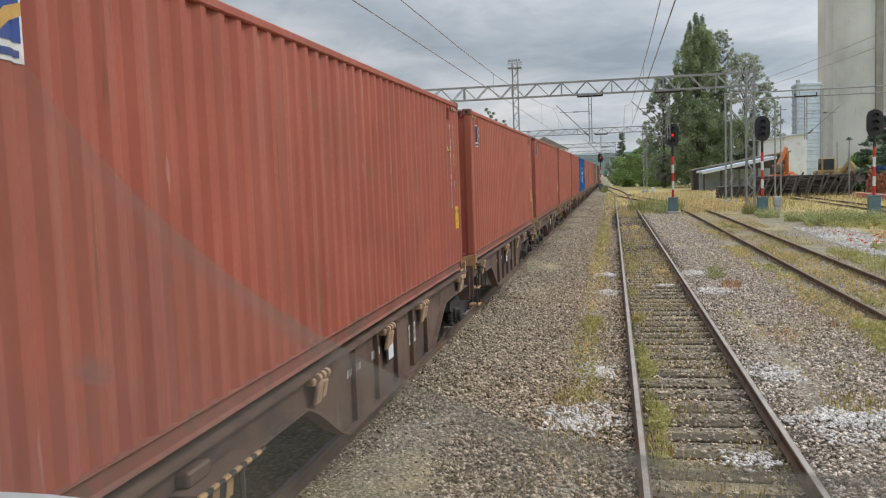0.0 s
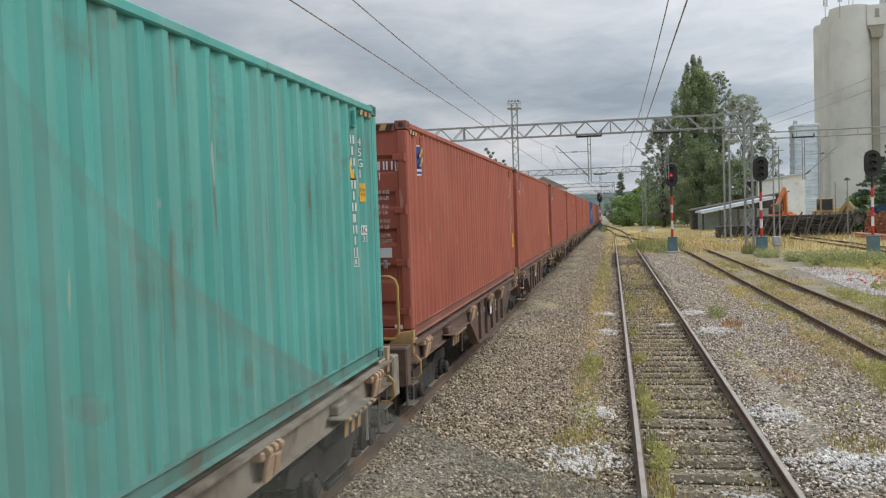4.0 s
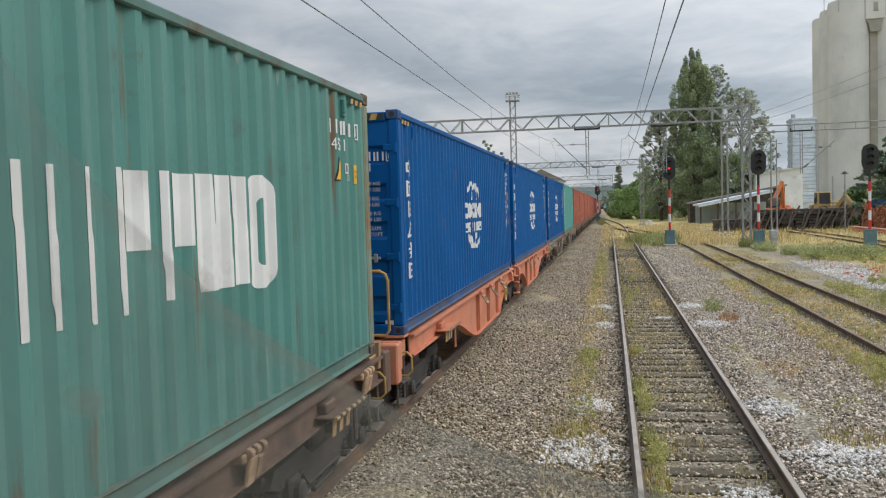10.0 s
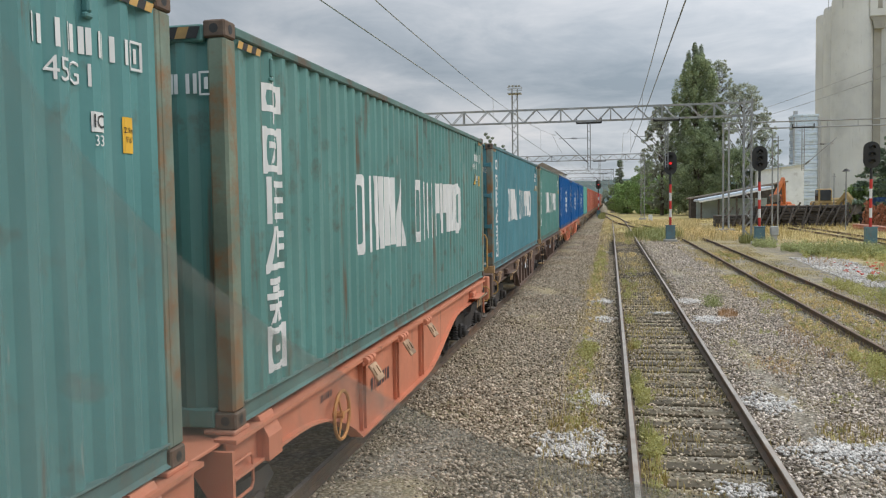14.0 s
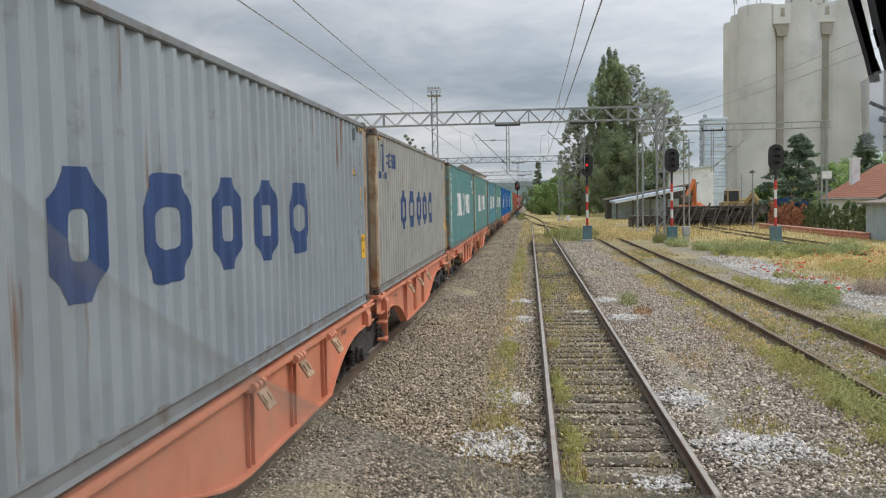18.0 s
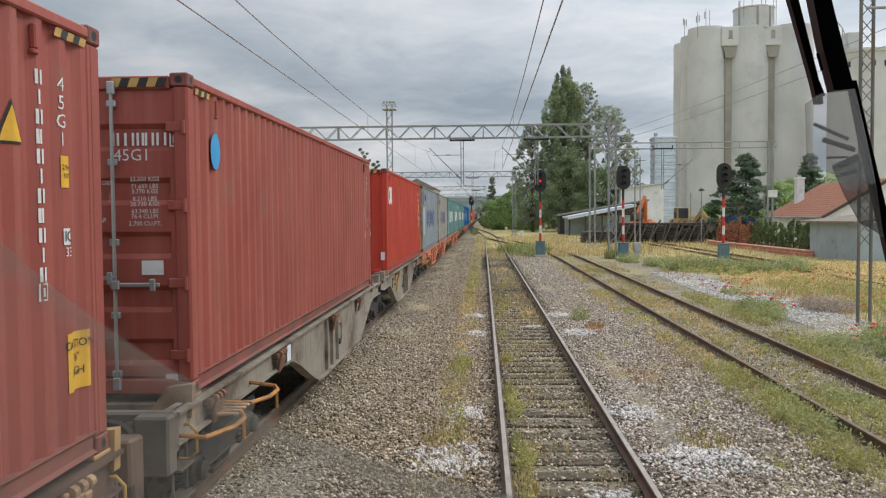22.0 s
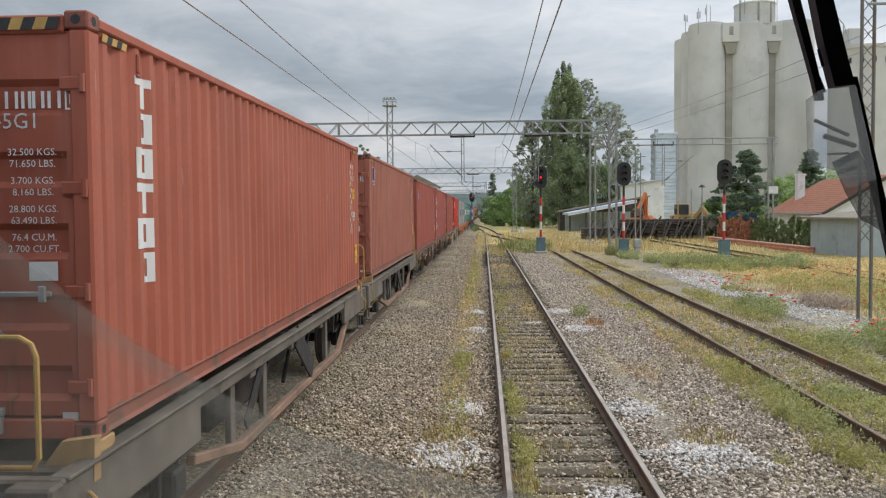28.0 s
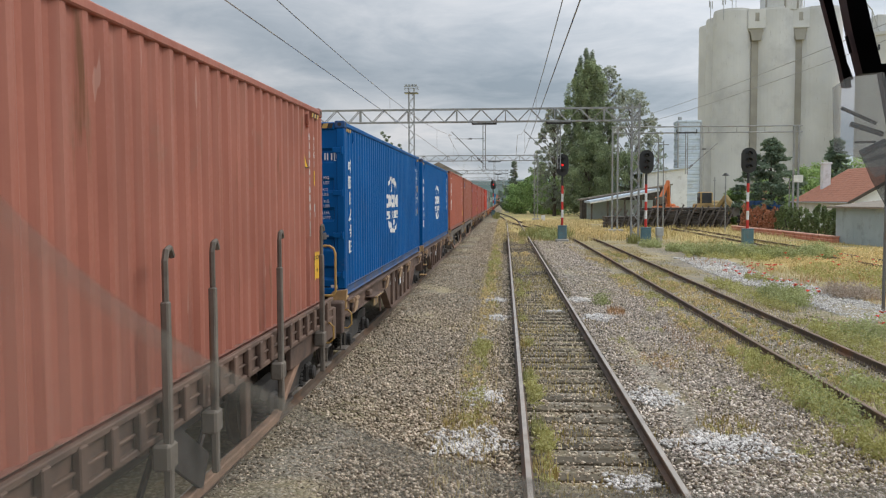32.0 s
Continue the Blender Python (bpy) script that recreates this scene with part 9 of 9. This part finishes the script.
def build_cab():
    y = 0.60
    c = thing("locomotive_cab", "plain grey locomotive cab round the viewer, on its wheels", "locomotive")
    # front wall with the window opening
    fw = Shape()
    fw.rbox(0.92, y + 0.03, 1.55, 3.2, 0.06, 1.70, 0.01).rbox(0.92, y + 0.03, 3.85, 3.2, 0.06, 0.7, 0.01).rbox(-0.63, y + 0.03, 2.95, 0.10, 0.06, 1.12, 0.01).rbox(2.30, y + 0.03, 2.95, 0.42, 0.06, 1.12, 0.01)
    part("front_wall", fw.mesh("front_wall", CAB), c)
    for x in (-0.66, 2.52):
        part("side_wall", Shape().rbox(x, -1.2, 2.45, 0.06, 3.6, 3.5, 0.01).mesh("side_wall", CAB), c)
    part("roof", Shape().rbox(1.0, -1.2, 4.22, 3.1, 3.7, 0.06, 0.02).mesh("roof", CAB), c)
    part("floor", Shape().rbox(1.0, -1.2, 0.72, 3.0, 3.6, 0.08, 0.01).mesh("floor", CAB), c)
    part("back_wall", Shape().rbox(1.0, -3.0, 2.45, 3.0, 0.06, 3.5, 0.01).mesh("back_wall", CAB), c)
    part("underframe", Shape().rbox(1.0, -1.2, 0.60, 2.4, 3.0, 0.22, 0.03).mesh("underframe", BOGIE), c)
    for yy in (-2.2, -0.3):
        part("wheelset", cached(("wheelset",), wheelset_mesh), c, at=pose(1.0, yy, 0.455))
    glass = part("windscreen", Shape().rbox(0.755, 0, 2.95, 2.66, 0.004, 1.10, 0.001).mesh("windscreen", dirty_glass()), c, "dusty glass windscreen with a wiped arc", at=pose(0, y, 0))
    part("window_seal", Shape().prism([(-0.60, 2.5985), (-0.49, 2.5985), (-0.454, 2.5982), (-0.42, 2.596), (-0.38, 2.588), (0.02, 2.582), (0.02, 2.56), (-0.60, 2.56)], 0.575, 0.595).mesh("window_seal", material("pale_window_seal", (0.55, 0.56, 0.58), 0.6, var=0.1)), c, "pale rubber seal along the lower edge")
    w = part("wiper", Shape().prism([(0.2475, EYE_Z +0.2301), (0.2607, EYE_Z +0.1720), (0.2692, EYE_Z +0.1316), (0.2785, EYE_Z +0.0964), (0.2940, EYE_Z +0.0976), (0.2851, EYE_Z +0.1314), (0.2748, EYE_Z +0.1718), (0.2608, EYE_Z +0.2299)], 0.693, 0.707).mesh("wiper", RUBBER), c, "black windscreen wiper arm")
    part("wiper_rod", Shape().prism([(0.2274, EYE_Z +0.2272), (0.2399, EYE_Z +0.1698), (0.2587, EYE_Z +0.1032), (0.2628, EYE_Z +0.0854), (0.2677, EYE_Z +0.0853), (0.2630, EYE_Z +0.1076), (0.2469, EYE_Z +0.1697), (0.2344, EYE_Z +0.2270)], 0.686, 0.694).mesh("wiper_rod", RUBBER), w)
    part("wiper_blade", Shape().prism([(0.2917, EYE_Z +0.1044), (0.2966, EYE_Z +0.1043), (0.3074, EYE_Z +0.0592), (0.3273, EYE_Z -0.0224), (0.3360, EYE_Z -0.0634), (0.3298, EYE_Z -0.0634), (0.3202, EYE_Z -0.0224), (0.3017, EYE_Z +0.0548)], 0.695, 0.703).mesh("wiper_blade", RUBBER), w)
    br = Shape()
    for a, b, d in (((0.2728, 0.700, EYE_Z +0.0581), (0.2978, 0.700, EYE_Z +0.0498), 0.0022), ((0.2816, 0.700, EYE_Z +0.0350), (0.3001, 0.700, EYE_Z +0.0439), 0.0032), ((0.2655, 0.700, EYE_Z +0.0708), (0.2924, 0.700, EYE_Z +0.0584), 0.0015), ((0.2761, 0.700, EYE_Z +0.0436), (0.2926, 0.700, EYE_Z +0.0440), 0.001), ((0.2839, 0.700, EYE_Z +0.0286), (0.2994, 0.700, EYE_Z +0.0331), 0.0018), ((0.2679, 0.700, EYE_Z +0.1271), (0.2716, 0.700, EYE_Z +0.1136), 0.0012), ((0.2686, 0.700, EYE_Z +0.1046), (0.2732, 0.700, EYE_Z +0.0929), 0.0012)):
        br.tube([a, b], d, 6)
    part("wiper_bracket", br.mesh("wiper_bracket", RUBBER), w)
    # grey see-through sheet added to imitate a blurred cab reflection in the glass
    sm = part("rain_guard", Shape().prism([(0.2472, EYE_Z +0.0829), (0.2577, EYE_Z +0.0905), (0.2839, EYE_Z +0.0941), (0.2930, EYE_Z +0.0566), (0.3003, EYE_Z +0.0220), (0.2800, EYE_Z +0.0156), (0.2705, EYE_Z +0.0287), (0.2491, EYE_Z +0.0353)], 0.668, 0.670).mesh("rain_guard", see_through_film((0.27, 0.285, 0.29), 0.32)), w, "see-through grey patch standing in for a blurred cab reflection")
    # a darker see-through sheet added at its lower end
    sl = part("splash_flap", Shape().prism([(0.2702, EYE_Z +0.0355), (0.2907, EYE_Z +0.0419), (0.3030, EYE_Z +0.0222), (0.3096, EYE_Z -0.0194), (0.3001, EYE_Z -0.0128), (0.2923, EYE_Z -0.0092), (0.2800, EYE_Z +0.0127)], 0.674, 0.676).mesh("splash_flap", see_through_film((0.06, 0.063, 0.06), 0.5)), w, "dark see-through patch below the grey one")
    sl.visible_shadow = False
    sm.visible_shadow = False
    glass.visible_shadow = False


build_cab()

build_track("loco_track", "worn straight track on old wooden sleepers and weedy ballast", track_a, -8, 232, -6, 75, 4.0, sunk=0.018)
build_track("side_track", "rusty side track overgrown with dry grass", track_b, -8, 120, 2, 50, 4.0, sunk=0.025, top=RAIL_RUST)
build_track("train_track", "track under the freight train", lambda y: -3.84, -40, 420, -3, 30, 20.0, sunk=0.035)
build_track("goods_track", "rusty weed-grown goods track", lambda y: 16.55, 20, 160, 22, 24, 20.0, top=RAIL_RUST)

motions()
